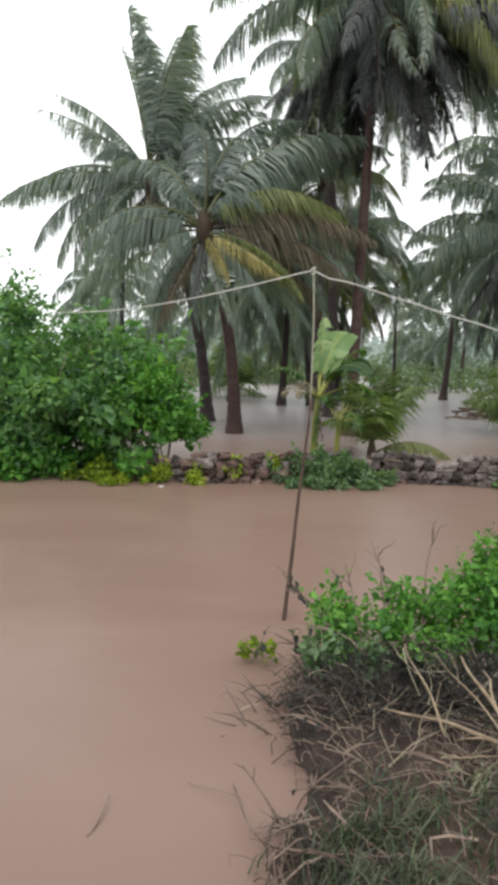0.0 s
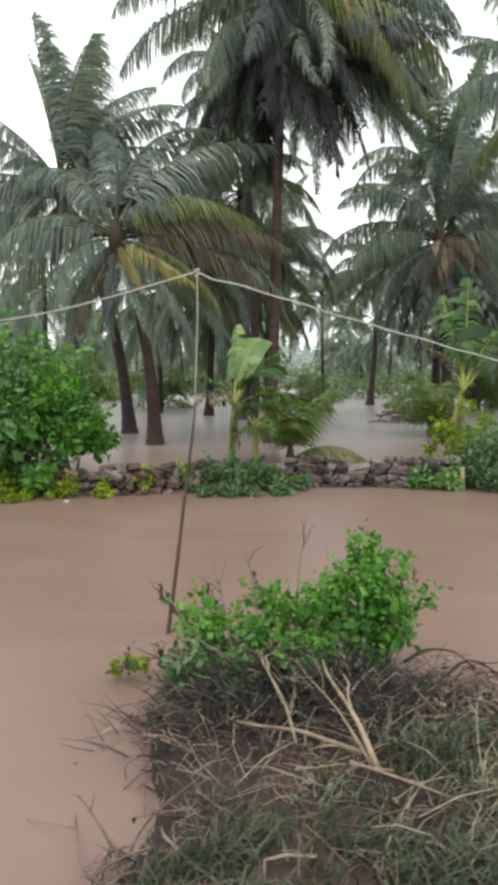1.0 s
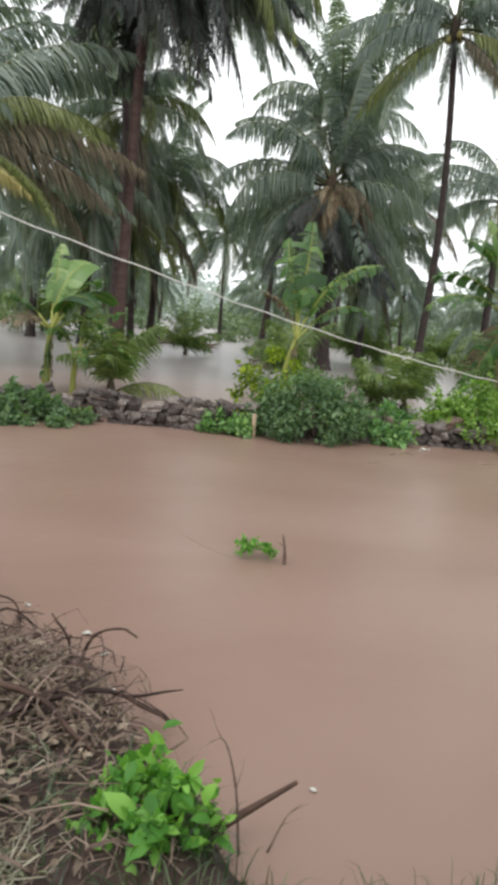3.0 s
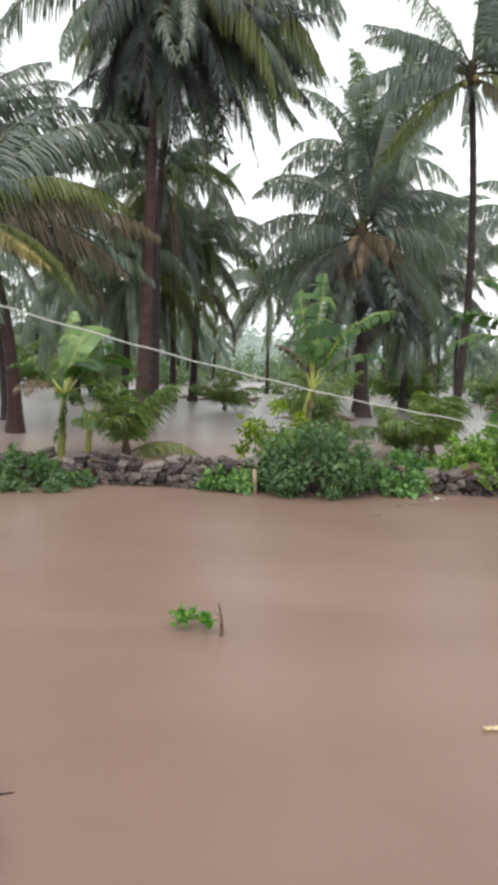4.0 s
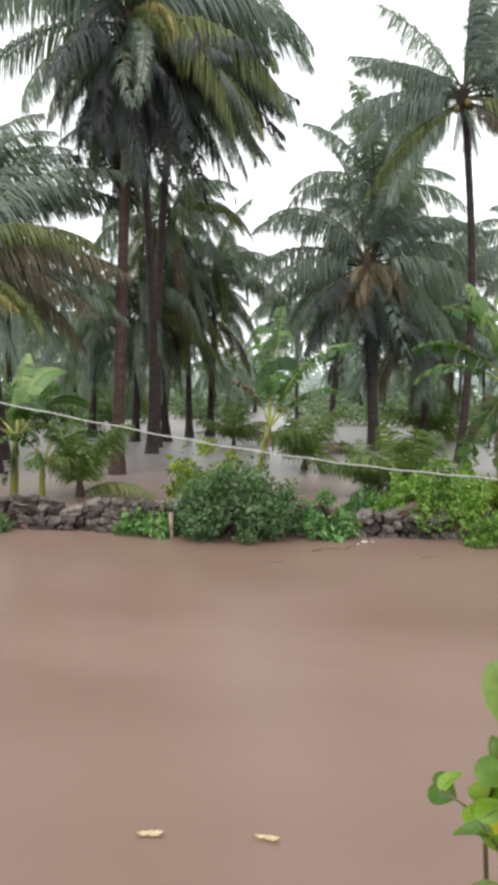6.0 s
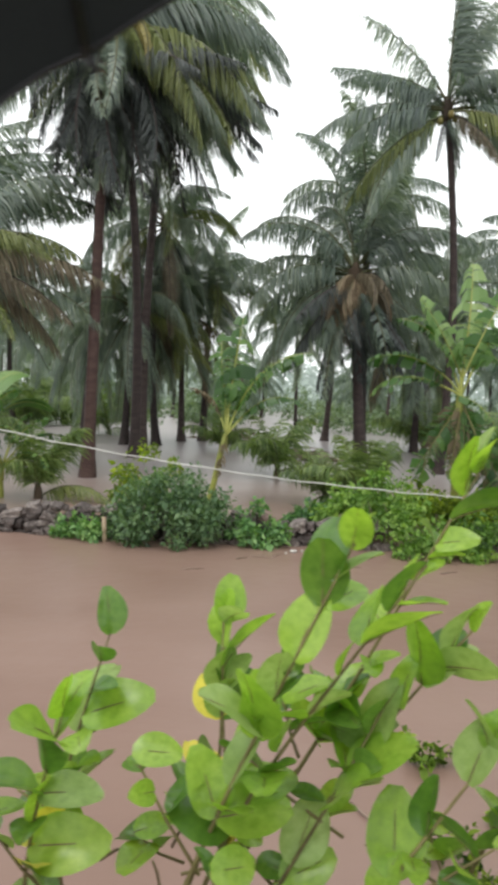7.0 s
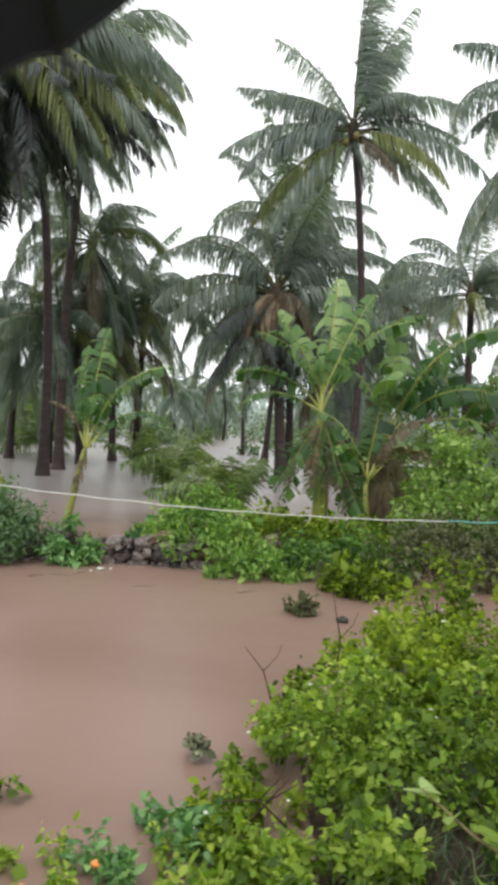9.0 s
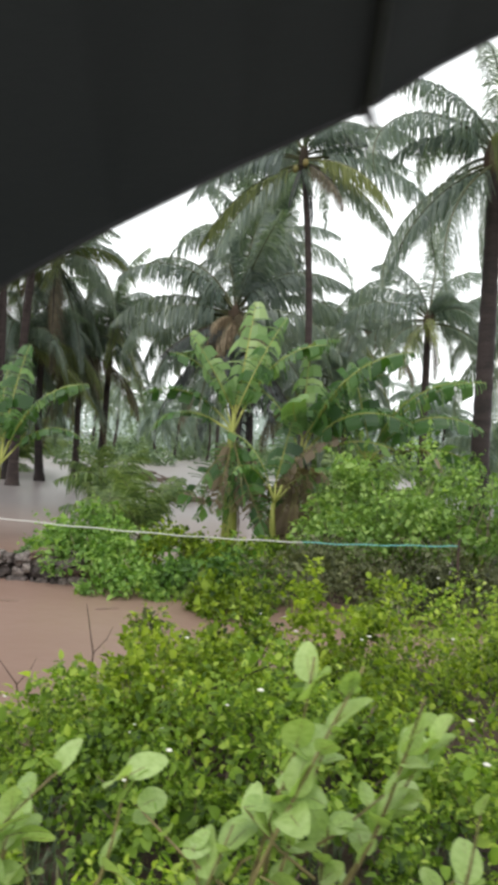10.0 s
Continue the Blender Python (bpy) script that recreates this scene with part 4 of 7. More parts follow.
coconut_palm((3.6, 37.0), (3.8, 37.0, 8.8), 0.20, "middle-height coconut palm among thin trunks", 21, count=28, frond=5.6, skirt=0.6)
coconut_palm((17.0, 38.0), (16.8, 38.0, 9.5), 0.20, "coconut palm behind the tall slim palm", 22, count=26, frond=5.5, skirt=0.5)
coconut_palm((24.5, 33.0), (24.8, 33.0, 9.0), 0.20, "coconut palm deep in the grove", 23, count=26, frond=5.5, skirt=0.5)
coconut_palm((9.0, 50.0), (8.8, 50.0, 7.6), 0.14, "distant coconut palm over the open water", 25, count=24, frond=5.4, skirt=0.4)
for base_, top_, seed_, text in [((0.4, 32.0), (0.7, 32.0, 6.6), 151, "middle-height coconut palm with low hanging fronds in the flooded grove"), ((-2.2, 34.0), (-1.9, 34.0, 6.2), 152, "low coconut palm with drooping crown behind leaning palms"),
                                 ((2.6, 36.0), (2.4, 36.0, 6.9), 153, "coconut palm with drooping crown behind tall trunks"),
                                 ((14.8, 35.0), (14.9, 35.0, 6.4), 155, "low coconut palm with hanging fronds beside a tall slim trunk")]:
    coconut_palm(base_, top_, 0.18, text, seed_, count=30, frond=5.2, skirt=0.9)


def far_crown(seed, count=22):
    rng = random.Random(seed)
    ribs, leaves = [], []
    for yaw, level, tint, size in crown_plan(rng, count, 1.0, 0.6):
        (rv, rf), (lv, lf) = THIN_ARR[level, rng.randrange(2)]
        m = pose(0, 0, 0.25 - 0.07 * level, rng.uniform(-14, 14), rng.uniform(-7, 7), yaw) @ Matrix.Scale(size * 4.9, 4)
        leaves.append(([m @ v for v in lv], lf))
        ribs.append(([m @ Vector(v) for v in rv], rf))
    v, f = joined(leaves + ribs)
    return mesh_of("crown", v, f, M_FROND)


CROWNS = [far_crown(s) for s in (301, 302, 303)]
TRUNKS = []
for k in range(3):
    v, f = trunk_arrays((0, 0, 0), (0.4 * (k - 1), 0, 9.0), 0.19, ((-0.2, 0.3, 0.1)[k], 0), 8)
    TRUNKS.append(mesh_of("trunk", v, f, M_BARK, True))


def far_palm(x, y, h, k, yaw):
    root = thing("coconut_palm", (x, y, -0.5), "distant coconut palm standing in the flooded grove", "palm tree", "distant coconut palms")
    s = (h + 0.5) / 9.0
    part("trunk", TRUNKS[k], root, Matrix.Diagonal((1, 1, s, 1)))
    part("crown", CROWNS[k], root, Matrix.Translation((0.4 * (k - 1), 0, h + 0.5)) @ pose(0, 0, 0, 0, 0, yaw))


rng = random.Random(77)
for row in range(9):
    y = 43 + row * 7.5
    half = y * 0.62
    x = -half * 0.95 + 2
    while x < half + 12:
        px, py = x + rng.uniform(-1.6, 1.6), y + rng.uniform(-2.2, 2.2)
        lane = abs(px - (6.0 + 0.06 * (py - 30))) < 2.6 and py < 75
        if not lane and px > -0.28 * py and rng.random() < 0.50:
            far_palm(px, py, rng.choice((rng.uniform(3.2, 5.5), rng.uniform(5.5, 9.5))), rng.randrange(3), rng.uniform(0, 360))
        x += rng.uniform(5.5, 9.0)

# undergrowth and the far edge of the grove
rs = np.random.RandomState(5)
P, D = [], []
for k in range(560):
    y = 46 + 75 * rs.rand() ** 0.8
    x = (rs.rand() * 2 - 1) * y * 0.7 + 6
    if abs(x - 6.5) < 2.5 and y < 85:
        continue
    h = rs.uniform(0.8, 3.0) * (1 + (y > 85) * 0.8)
    n = 90
    d = rs.normal(size=(n, 3))
    d /= np.linalg.norm(d, axis=1, keepdims=True)
    p = np.array([x, y, h * 0.4]) + d * np.array([rs.uniform(0.8, 2.4), 1.2, h * 0.6]) * rs.uniform(0.4, 1, size=(n, 1))
    p = p[p[:, 2] > 0]
    P.append(p)
    D.append(rs.normal(size=(len(p), 3)))
P, D = np.concatenate(P), np.concatenate(D)
ln = rs.uniform(0.25, 0.6, size=len(P))
v, f = leaf_cloud(P, D, ln, ln * 0.6, rs=rs)
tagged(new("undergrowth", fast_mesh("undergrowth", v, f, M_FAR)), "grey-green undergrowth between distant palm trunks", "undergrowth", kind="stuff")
P, D = [], []
for k in range(500):
    a = radians(rs.uniform(-62, 62))
    dist = rs.uniform(118, 150)
    x, y = 6 + dist * math.sin(a), dist * math.cos(a)
    h = rs.uniform(4, 10) * (0.35 if a < radians(-15) else 1.0)
    n = 130
    d = rs.normal(size=(n, 3))
    d /= np.linalg.norm(d, axis=1, keepdims=True)
    p = np.array([x, y, h * 0.5]) + d * np.array([rs.uniform(2, 5), 3, h * 0.55]) * rs.uniform(0.5, 1, size=(n, 1))
    P.append(p[p[:, 2] > -0.3])
    D.append(rs.normal(size=(len(P[-1]), 3)))
P, D = np.concatenate(P), np.concatenate(D)
ln = rs.uniform(0.7, 1.6, size=len(P))
v, f = leaf_cloud(P, D, ln, ln * 0.6, rs=rs)
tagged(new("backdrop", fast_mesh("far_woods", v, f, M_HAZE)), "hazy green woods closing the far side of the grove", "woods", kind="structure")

# ---------------------------------------------------------------- banana plants and young palms


def banana_leaf_mesh(name, elev, droop, seed, torn=0.7, material=None, wide=0.205):
    """A banana blade one metre long along +X: midrib and two half blades, split into hanging strips where torn."""
    rng = random.Random(seed)
    n = 44
    pts, tang = [], []
    p = Vector((0, 0, 0))
    for i in range(n):
        s = i / (n - 1)
        e = radians(elev - droop * s ** 1.5)
        d = Vector((math.cos(e), 0, math.sin(e)))
        pts.append(p.copy())
        tang.append(d)
        p = p + d / (n - 1)
    rib = tube(pts, [0.011 * (1 - 0.85 * i / (n - 1)) for i in range(n)], 5, cap=False)
    verts, faces = [], []
    for side in (-1, 1):
        hang = rng.uniform(0.2, 0.5)
        i = 3
        while i < n - 1:
            j = i + 1 if rng.random() < torn else min(n - 1, i + (rng.randint(2, 6) if torn > 0.3 else rng.randint(9, 22)))
            hang = min(1.0, max(0.10, hang + rng.uniform(-0.35, 0.35))) if torn > 0.3 else 0.22
            shorten = rng.uniform(0.5, 1.08) if torn > 0.3 else 1.0
            if torn > 0.3 and rng.random() < 0.08:
                i = j
                continue
            slant = rng.uniform(0.1, 0.45) if torn > 0.3 else 0.3
            rows = []
            for k in range(i, j + 1):
                s = k / (n - 1)
                w = wide * (math.sin(math.pi * min(1, 0.10 + 0.86 * s ** 0.9)) ** 0.6) * shorten
                t = tang[k]
                out = Vector((0, 1, 0)) * side
                nor = Vector((-t.z, 0, t.x))
                gap = 0.0062 * (1 if k == i else (-1 if k == j else 0)) * (torn > 0.3)
                c = pts[k] + t * gap
                d1 = (out + nor * 0.32 - Vector((0, 0, hang * 0.35)) + t * slant).normalized()
                d2 = (out * (1 - 0.55 * hang) - Vector((0, 0, hang)) + t * slant).normalized()
                p1 = c + d1 * w * 0.42
                p2 = p1 + d2 * w * 0.38
                p3 = p2 + (d2 - Vector((0, 0, hang * 0.4))).normalized() * w * 0.24
                rows.append((c, p1, p2, p3))
            o = len(verts)
            for r_ in rows:
                verts += list(r_)
            for k in range(len(rows) - 1):
                for q in range(3):
                    a = o + k * 4 + q
                    faces.append((a, a + 1, a + 5, a + 4))
            i = j
    v, f = joined([rib, (verts, faces)])
    me = mesh_of(name, v, f, M_STEM_OLD if material is M_BANANA_DRY or elev < 0 else M_STEM_Y)
    me.materials.append(material)
    me.polygons.foreach_set("material_index", [0] * len(rib[1]) + [1] * len(faces))
    me.update()
    return me


BAN = {}
for i, (e, d_) in enumerate([(84, 20), (70, 70), (50, 95), (25, 90), (-82, 6), (84, 110)]):
    for tag, torn, mat in (("t", 0.8, M_BANANA), ("w", 0.05, M_BANANA), ("p", 0.05, M_BANANA_PALE), ("h", 0.32, M_BANANA_PALE), ("y", 0.8, M_BANANA_DRY)):
        BAN[i, tag] = banana_leaf_mesh("leaf", e, d_, 500 + i * 5 + len(tag) + ord(tag), torn, mat)


def banana_plant(base, fork, leaves, label, seed, r=0.11, stem_mat=None):
    """leaves: yaw, shape, kind, length. fork: where the leaf stalks spread, seen from the base."""
    rng = random.Random(seed)
    root = thing("banana_plant", base, label, "banana plant", "banana plants along the wall")
    top = Vector(fork) - Vector(base)
    v, f = tube([top * s + Vector((0.03 * math.sin(5 * s), 0, 0)) for s in (0, 0.25, 0.5, 0.75, 1.0)], [r * 1.25, r * 1.1, r, r * 0.85, r * 0.55], 10)
    part("stem", mesh_of("stem", v, f, stem_mat or M_STEM_Y, True), root)
    for yaw, shape, tag, ln, *roll in leaves:
        a = radians(yaw)
        out = Vector((math.cos(a), math.sin(a), 0))
        e = radians((84, 70, 50, 25, -76, 84)[shape])
        tip = top + (out * math.cos(e) + Vector((0, 0, math.sin(e)))) * (0.14 if shape == 4 else 0.42)
        sv, sf = tube([top - Vector((0, 0, 0.35)), top, tip], [0.045, 0.034, 0.020], 6)
        lf = part("leaf", BAN[shape, tag], root, Matrix.Translation(tip) @ pose(0, 0, 0, roll[0] if roll else rng.uniform(-40, 40), 0, yaw) @ Matrix.Scale(ln, 4), "dry brown hanging leaf" if tag == "y" else "")
        part("leaf_stalk", mesh_of("leaf_stalk", sv, sf, M_STEM_OLD if shape == 4 else M_STEM_Y, True), root)
    return root


banana_plant((0.98, 14.9, -0.45), (1.12, 14.9, 1.35), [(100, 0, "h", 1.5, 6), (62, 5, "p", 1.9, 14), (40, 2, "w", 1.75, -20), (-48, 2, "w", 1.5, 20), (35, 1, "t", 1.5), (-40, 1, "t", 1.4), (-60, 2, "t", 1.3), (190, 2, "t", 1.1), (-110, 3, "y", 1.1), (-30, 3, "t", 1.3), (230, 3, "y", 1.0), (200, 4, "t", 1.0), (-30, 4, "t", 1.0), (-140, 4, "y", 0.9)], "young banana plant with one broad pale leaf, beside a stone wall", 31, 0.085)
banana_plant((1.55, 15.1, -0.45), (1.65, 15.1, 0.75), [(20, 2, "t", 1.4), (-30, 3, "t", 1.4), (60, 1, "t", 1.3), (140, 2, "t", 1.3), (-80, 3, "t", 1.3), (-110, 2, "t", 1.2), (0, 1, "t", 1.3)], "low banana shoot with torn drooping leaves", 32, 0.07)
banana_plant((6.22, 15.6, -0.45), (6.72, 15.6, 1.65), [(85, 0, "t", 2.5, 5), (55, 0, "t", 2.2, -20), (12, 1, "t", 2.5, 15), (-14, 1, "t", 2.2, -10), (0, 2, "t", 1.8), (168, 0, "t", 1.5), (185, 1, "y", 1.1), (-60, 4, "y", 0.9)], "yellow-stemmed banana plant with wind-torn upright leaves", 33, 0.075)
banana_plant((12.0, 15.3, -0.1), (11.95, 15.3, 2.75), [(176, 5, "t", 2.2, 10), (184, 3, "t", 1.5), (0, 4, "y", 2.2), (60, 4, "t", 2.2), (-45, 4, "y", 2.3), (-120, 4, "t", 2.4), (98, 0, "h", 2.75, 8), (130, 0, "h", 2.0, -30), (55, 0, "t", 2.4, 20), (172, 1, "t", 2.0), (6, 1, "t", 2.6, 10), (-8, 1, "t", 2.9, -15), (182, 2, "t", 2.1), (160, 3, "t", 1.9), (-60, 4, "y", 1.7), (-90, 4, "t", 1.9), (-130, 4, "t", 1.8), (170, 4, "t", 1.7), (-20, 4, "t", 1.9), (-110, 4, "y", 1.6), (-70, 4, "t", 2.1), (-95, 4, "y", 2.0), (-150, 4, "y", 1.9), (10, 4, "t", 1.8)], "tall banana plant with torn and hanging leaves behind a hedge", 34, 0.16)
banana_plant((13.3, 15.4, -0.1), (13.45, 15.4, 2.3), [(150, 4, "y", 2.2), (200, 4, "y", 2.1), (20, 4, "y", 2.2), (70, 4, "t", 2.0), (-85, 4, "y", 2.3), (80, 0, "h", 2.2, 0), (40, 0, "t", 2.3), (10, 1, "t", 3.0), (-10, 1, "t", 3.2), (30, 1, "t", 2.7), (-25, 2, "t", 2.6), (160, 1, "t", 2.0), (5, 2, "t", 2.7), (-8, 3, "t", 2.4), (-70, 5, "p", 1.6, 30), (-90, 4, "y", 2.0), (-60, 4, "t", 2.0), (-120, 4, "y", 1.8), (-20, 4, "t", 2.0), (190, 4, "y", 1.9), (-100, 4, "y", 1.6), (-75, 4, "y", 2.2), (-140, 4, "t", 2.0), (-45, 4, "y", 2.0)], "banana plant with brown dead leaves round its stem", 35, 0.15, M_STEM_OLD)
banana_plant((14.9, 15.9, -0.1), (15.0, 15.8, 2.3), [(90, 0, "t", 2.0), (0, 1, "t", 2.9), (-15, 1, "t", 2.7), (175, 1, "t", 2.4), (40, 2, "t", 2.4), (-30, 2, "t", 2.6), (-5, 3, "t", 2.4), (200, 2, "t", 2.2), (-50, 3, "y", 1.9), (-90, 4, "t", 1.8), (-140, 4, "y", 1.8)], "banana plant with long arching torn leaves in a thicket", 36, 0.12, M_STEM_OLD)
banana_plant((12.95, 14.9, -0.1), (12.95, 14.9, 1.3), [(90, 0, "t", 1.9), (160, 1, "t", 1.7), (10, 1, "y", 1.8), (-60, 2, "y", 1.6), (-120, 2, "t", 1.5), (-20, 2, "t", 1.6)], "banana sucker with half-dry leaves among taller plants", 38, 0.075)


YOUNG = {}


def young_frond(level, k):
    """A leaf of a young palm: fewer, broader leaflets that stand out stiffly from the rib."""
    if (level, k) not in YOUNG:
        e, dr, hg = [(80, 46, 0.30), (64, 74, 0.42), (44, 84, 0.55), (22, 78, 0.66)][level]
        a = radians(k * 45)
        YOUNG[level, k] = frond_mesh("frond", frond_arrays(e, dr, 900 + level * 9 + k, leaflets=46, hang=hg, ragged=0.05, reach=1.55, sweep=(-0.2, 0.25, 0.05)[k % 3], wide=3.0, wind=(0.24 * math.cos(a), -0.18 * math.sin(a))), M_FROND_YOUNG)
    return YOUNG[level, k]


def young_palm(at, scale, label, seed, count=12, upright=False, low_frond=None):
    rng = random.Random(seed)
    root = thing("young_palm", at, label, "young palm", "young palms along the wall")
    v, f = blob(rng, (0.12, 0.12, 0.4), 6, 8, 0.2)
    part("stump", mesh_of("stump", v, f, M_FIBRE, True), root, Matrix.Translation((0, 0, 0.3)))
    yaw = rng.uniform(0, 360)
    for i in range(count):
        yaw += 137.5 + rng.uniform(-15, 15)
        level = (0, 1, 0, 1, 1, 0, 1, 2, 1, 0, 3, 1, 2, 1)[i % 14]
        if upright and i < 9:
            level = (0, 0, 1)[i % 3]
        m = Matrix.Translation((0, 0, 0.5)) @ pose(0, 0, 0, rng.uniform(-12, 12), 0, yaw) @ Matrix.Scale(scale * rng.uniform(0.8, 1.1), 4)
        part("frond", young_frond(level, int(round((yaw % 360) / 45)) % 8), root, m)
    if low_frond:
        part("frond", own_frond((34, 74, 0.6, 1.3, 0.4), low_frond[0], "y"), root, Matrix.Translation((0, 0, 0.35)) @ pose(0, 0, 0, 0, 0, low_frond[0]) @ Matrix.Scale(low_frond[1], 4), "yellowing arched frond")
    return root


young_palm((2.45, 15.2, -0.35), 1.9, "small young coconut palm with arching fronds behind a stone wall", 41, 10, upright=True, low_frond=(-8, 2.1))
young_palm((9.95, 16.2, -0.35), 1.9, "bushy young coconut palm standing in flood water", 42, 11, upright=True)
young_palm((9.1, 16.4, -0.35), 1.35, "low young coconut palm in shallow flood water", 43, 9)
young_palm((7.9, 21.5, -0.35), 2.6, "young coconut palm among the flooded trees", 44, 12)
young_palm((5.2, 31.0, -0.4), 2.3, "young palm in the open flood water", 45, 10)
young_palm((15.5, 21.0, -0.4), 3.0, "young palm beside taller trunks", 46, 12)

low = random.Random(83)
for k in range(9):
    y = low.uniform(36, 56)
    x = low.uniform(-0.35, 0.75) * y - 2
    if abs(x - (6.2 + 0.05 * (y - 30))) < 2.2:
        continue
    young_palm((x, y, -0.4), low.uniform(3.0, 4.6), "low young palm with hanging fronds deep in the flooded grove", 400 + k, 11)

# ---------------------------------------------------------------- thickets along the far side
bush("bush", (-4.2, 12.6, -0.1), (2.5, 1.9, 3.4), 17000, 0.115, M_BUSH, "dense green thicket at the water's edge", 51, clumps=80, stems=30, flat=0.45, skirt=0.3, lump=0.72, uneven=(0.45, 1.1), mix=0.45)
bush("bush", (-6.2, 13.4, -0.1), (2.4, 2.0, 3.7), 11000, 0.115, M_BUSH, "dense green thicket further along the bank", 52, clumps=46, stems=20, flat=0.4, skirt=0.3)
bush("bush", (-2.35, 11.7, -0.1), (1.0, 0.9, 2.3), 5200, 0.11, M_BUSH_VIVID, "bright green leafy bush over the stone wall", 53, clumps=34, stems=14, flat=0.5, skirt=0.3)
bush("bush", (-4.6, 11.3, -0.1), (1.1, 0.8, 0.8), 2600, 0.10, M_BUSH_VIVID, "low fresh green bush at the waterline", 54, clumps=20, stems=8)
bush("bush", (-3.1, 11.0, -0.12), (0.6, 0.5, 0.42), 1600, 0.06, M_BUSH_YEL, "pale green weeds trailing into flood water", 55, clumps=12, stems=6)
bush("bush", (-1.6, 10.9, -0.12), (0.5, 0.35, 0.5), 1500, 0.06, M_BUSH_YEL, "yellowish weeds at the foot of the wall", 56, clumps=10, stems=6)
bush("bush", (1.0, 11.3, -0.1), (1.15, 0.5, 0.66), 4200, 0.07, M_BUSH_BLUE, "blue-green creeper spilling over the stone wall", 57, clumps=22, stems=8, skirt=0.3)
bush("bush", (-0.1, 11.3, 0.0), (0.7, 0.35, 0.6), 1700, 0.07, M_BUSH_YEL, "yellow-leaved creeper on the stone wall", 58, clumps=10, stems=5)
bush("bush", (4.75, 11.5, -0.1), (0.55, 0.45, 0.55), 1900, 0.075, M_BUSH, "small green bush beside a wooden post", 59, clumps=14, stems=6)
bush("bush", (6.15, 11.5, -0.1), (1.0, 0.75, 1.42), 9500, 0.062, M_BUSH_BLUE, "rounded blue-green bush growing over the wall", 60, clumps=60, stems=16, skirt=0.35, flat=0.5)
bush("bush", (5.7, 12.3, -0.1), (0.8, 0.6, 1.75), 1700, 0.085, M_BUSH_YEL, "yellow-green shrub behind the wall", 61, clumps=20, stems=12)
bush("weeds", (-2.55, 10.5, -0.04), (0.6, 0.28, 0.14), 420, 0.05, M_BUSH_YEL, "pale green weeds trailing on the flood", 75, clumps=14, stems=5, category="weeds")
bush("bush", (1.05, 10.85, -0.06), (0.85, 0.28, 0.26), 1500, 0.055, M_BUSH_BLUE, "blue-green creeper trailing into the flood", 76, clumps=20, stems=6, skirt=0.3)
bush("bush", (7.6, 11.6, -0.1), (0.55, 0.4, 0.75), 1200, 0.085, M_BUSH, "dark green creeper on the wall", 62, clumps=14, stems=6, skirt=0.3)
bush("bush", (9.75, 12.2, -0.1), (0.85, 0.8, 1.5), 6000, 0.075, M_BUSH_LEAFY, "leafy green bush hanging over the wall", 63, clumps=34, stems=14, skirt=0.35)
bush("bush", (10.7, 11.3, -0.1), (0.8, 0.5, 0.55), 2600, 0.07, M_BUSH_LEAFY, "low green bush at the waterline", 64, clumps=24, stems=10, skirt=0.3)
bush("bush", (12.1, 11.6, -0.05), (1.1, 0.7, 0.75), 3600, 0.075, M_BUSH_LEAFY, "dull green bush beside flood water", 65, clumps=28, stems=12, skirt=0.3)
bush("bush", (12.3, 10.4, -0.05), (0.55, 0.45, 0.6), 1500, 0.085, M_BUSH_YEL, "yellow-green vine mound at the waterline", 66, clumps=20, stems=8, skirt=0.3)
bush("bush", (15.1, 13.8, -0.05), (1.5, 1.2, 2.9), 11000, 0.095, M_BUSH_BRIGHT, "tall leafy thicket below banana plants", 67, clumps=56, stems=24, skirt=0.35)
bush("bush", (17.2, 14.0, -0.05), (1.8, 1.3, 2.8), 9000, 0.095, M_BUSH_BRIGHT, "tall green thicket closing the bank", 68, clumps=48, stems=22, skirt=0.35)
bush("bush", (13.9, 11.6, 0.0), (1.4, 1.0, 1.05), 4600, 0.075, M_BUSH_DULL, "dense dull green bush on the bank", 69, clumps=32, stems=14, skirt=0.35)
bush("bush", (16.4, 11.4, 0.0), (1.5, 1.1, 1.3), 5000, 0.08, M_BUSH_DULL, "dense green bush at the end of the rope", 70, clumps=32, stems=14, skirt=0.35)
bush("bush", (19.6, 15.0, -0.05), (1.8, 1.5, 3.0), 6000, 0.11, M_BUSH, "tall thicket further along the bank", 71, clumps=40, stems=18, skirt=0.3)
bush("bush", (11.2, 13.6, -0.05), (0.9, 0.7, 1.0), 2600, 0.09, M_BUSH_YEL, "yellowish green shrub under banana plants", 72, clumps=24, stems=10, skirt=0.3)
bush("bush", (12.6, 14.1, -0.05), (1.1, 0.5, 0.75), 2600, 0.08, M_VINE, "leafy green weeds round the banana stems", 74, clumps=30, stems=12, skirt=0.35)
bush("bush", (8.6, 13.6, -0.3), (0.6, 0.5, 0.8), 1500, 0.09, M_BUSH, "small green shrub standing in the flood", 73, clumps=16, stems=8)

# ---------------------------------------------------------------- the brush heap and bank near the path
bush("bush", (1.62, 3.8, 0.05), (0.36, 0.36, 1.06), 3600, 0.040, M_BUSH_VIVID, "bright green leafy bush on the brush heap", 81, clumps=26, rich=True, stems=12, flat=0.35, skirt=0.2)
bush("bush", (0.98, 3.62, 0.08), (0.52, 0.36, 0.74), 2300, 0.040, M_BUSH_VIVID, "fresh green shrub among dead twigs", 82, clumps=24, rich=True, stems=12, flat=0.4, skirt=0.1)
bush("bush", (0.80, 3.46, 0.05), (0.50, 0.28, 0.50), 1100, 0.040, M_BUSH_BLUE, "dark green undergrowth at the foot of fresh shoots", 84, clumps=20, rich=True, stems=10, flat=0.4, skirt=0.2)
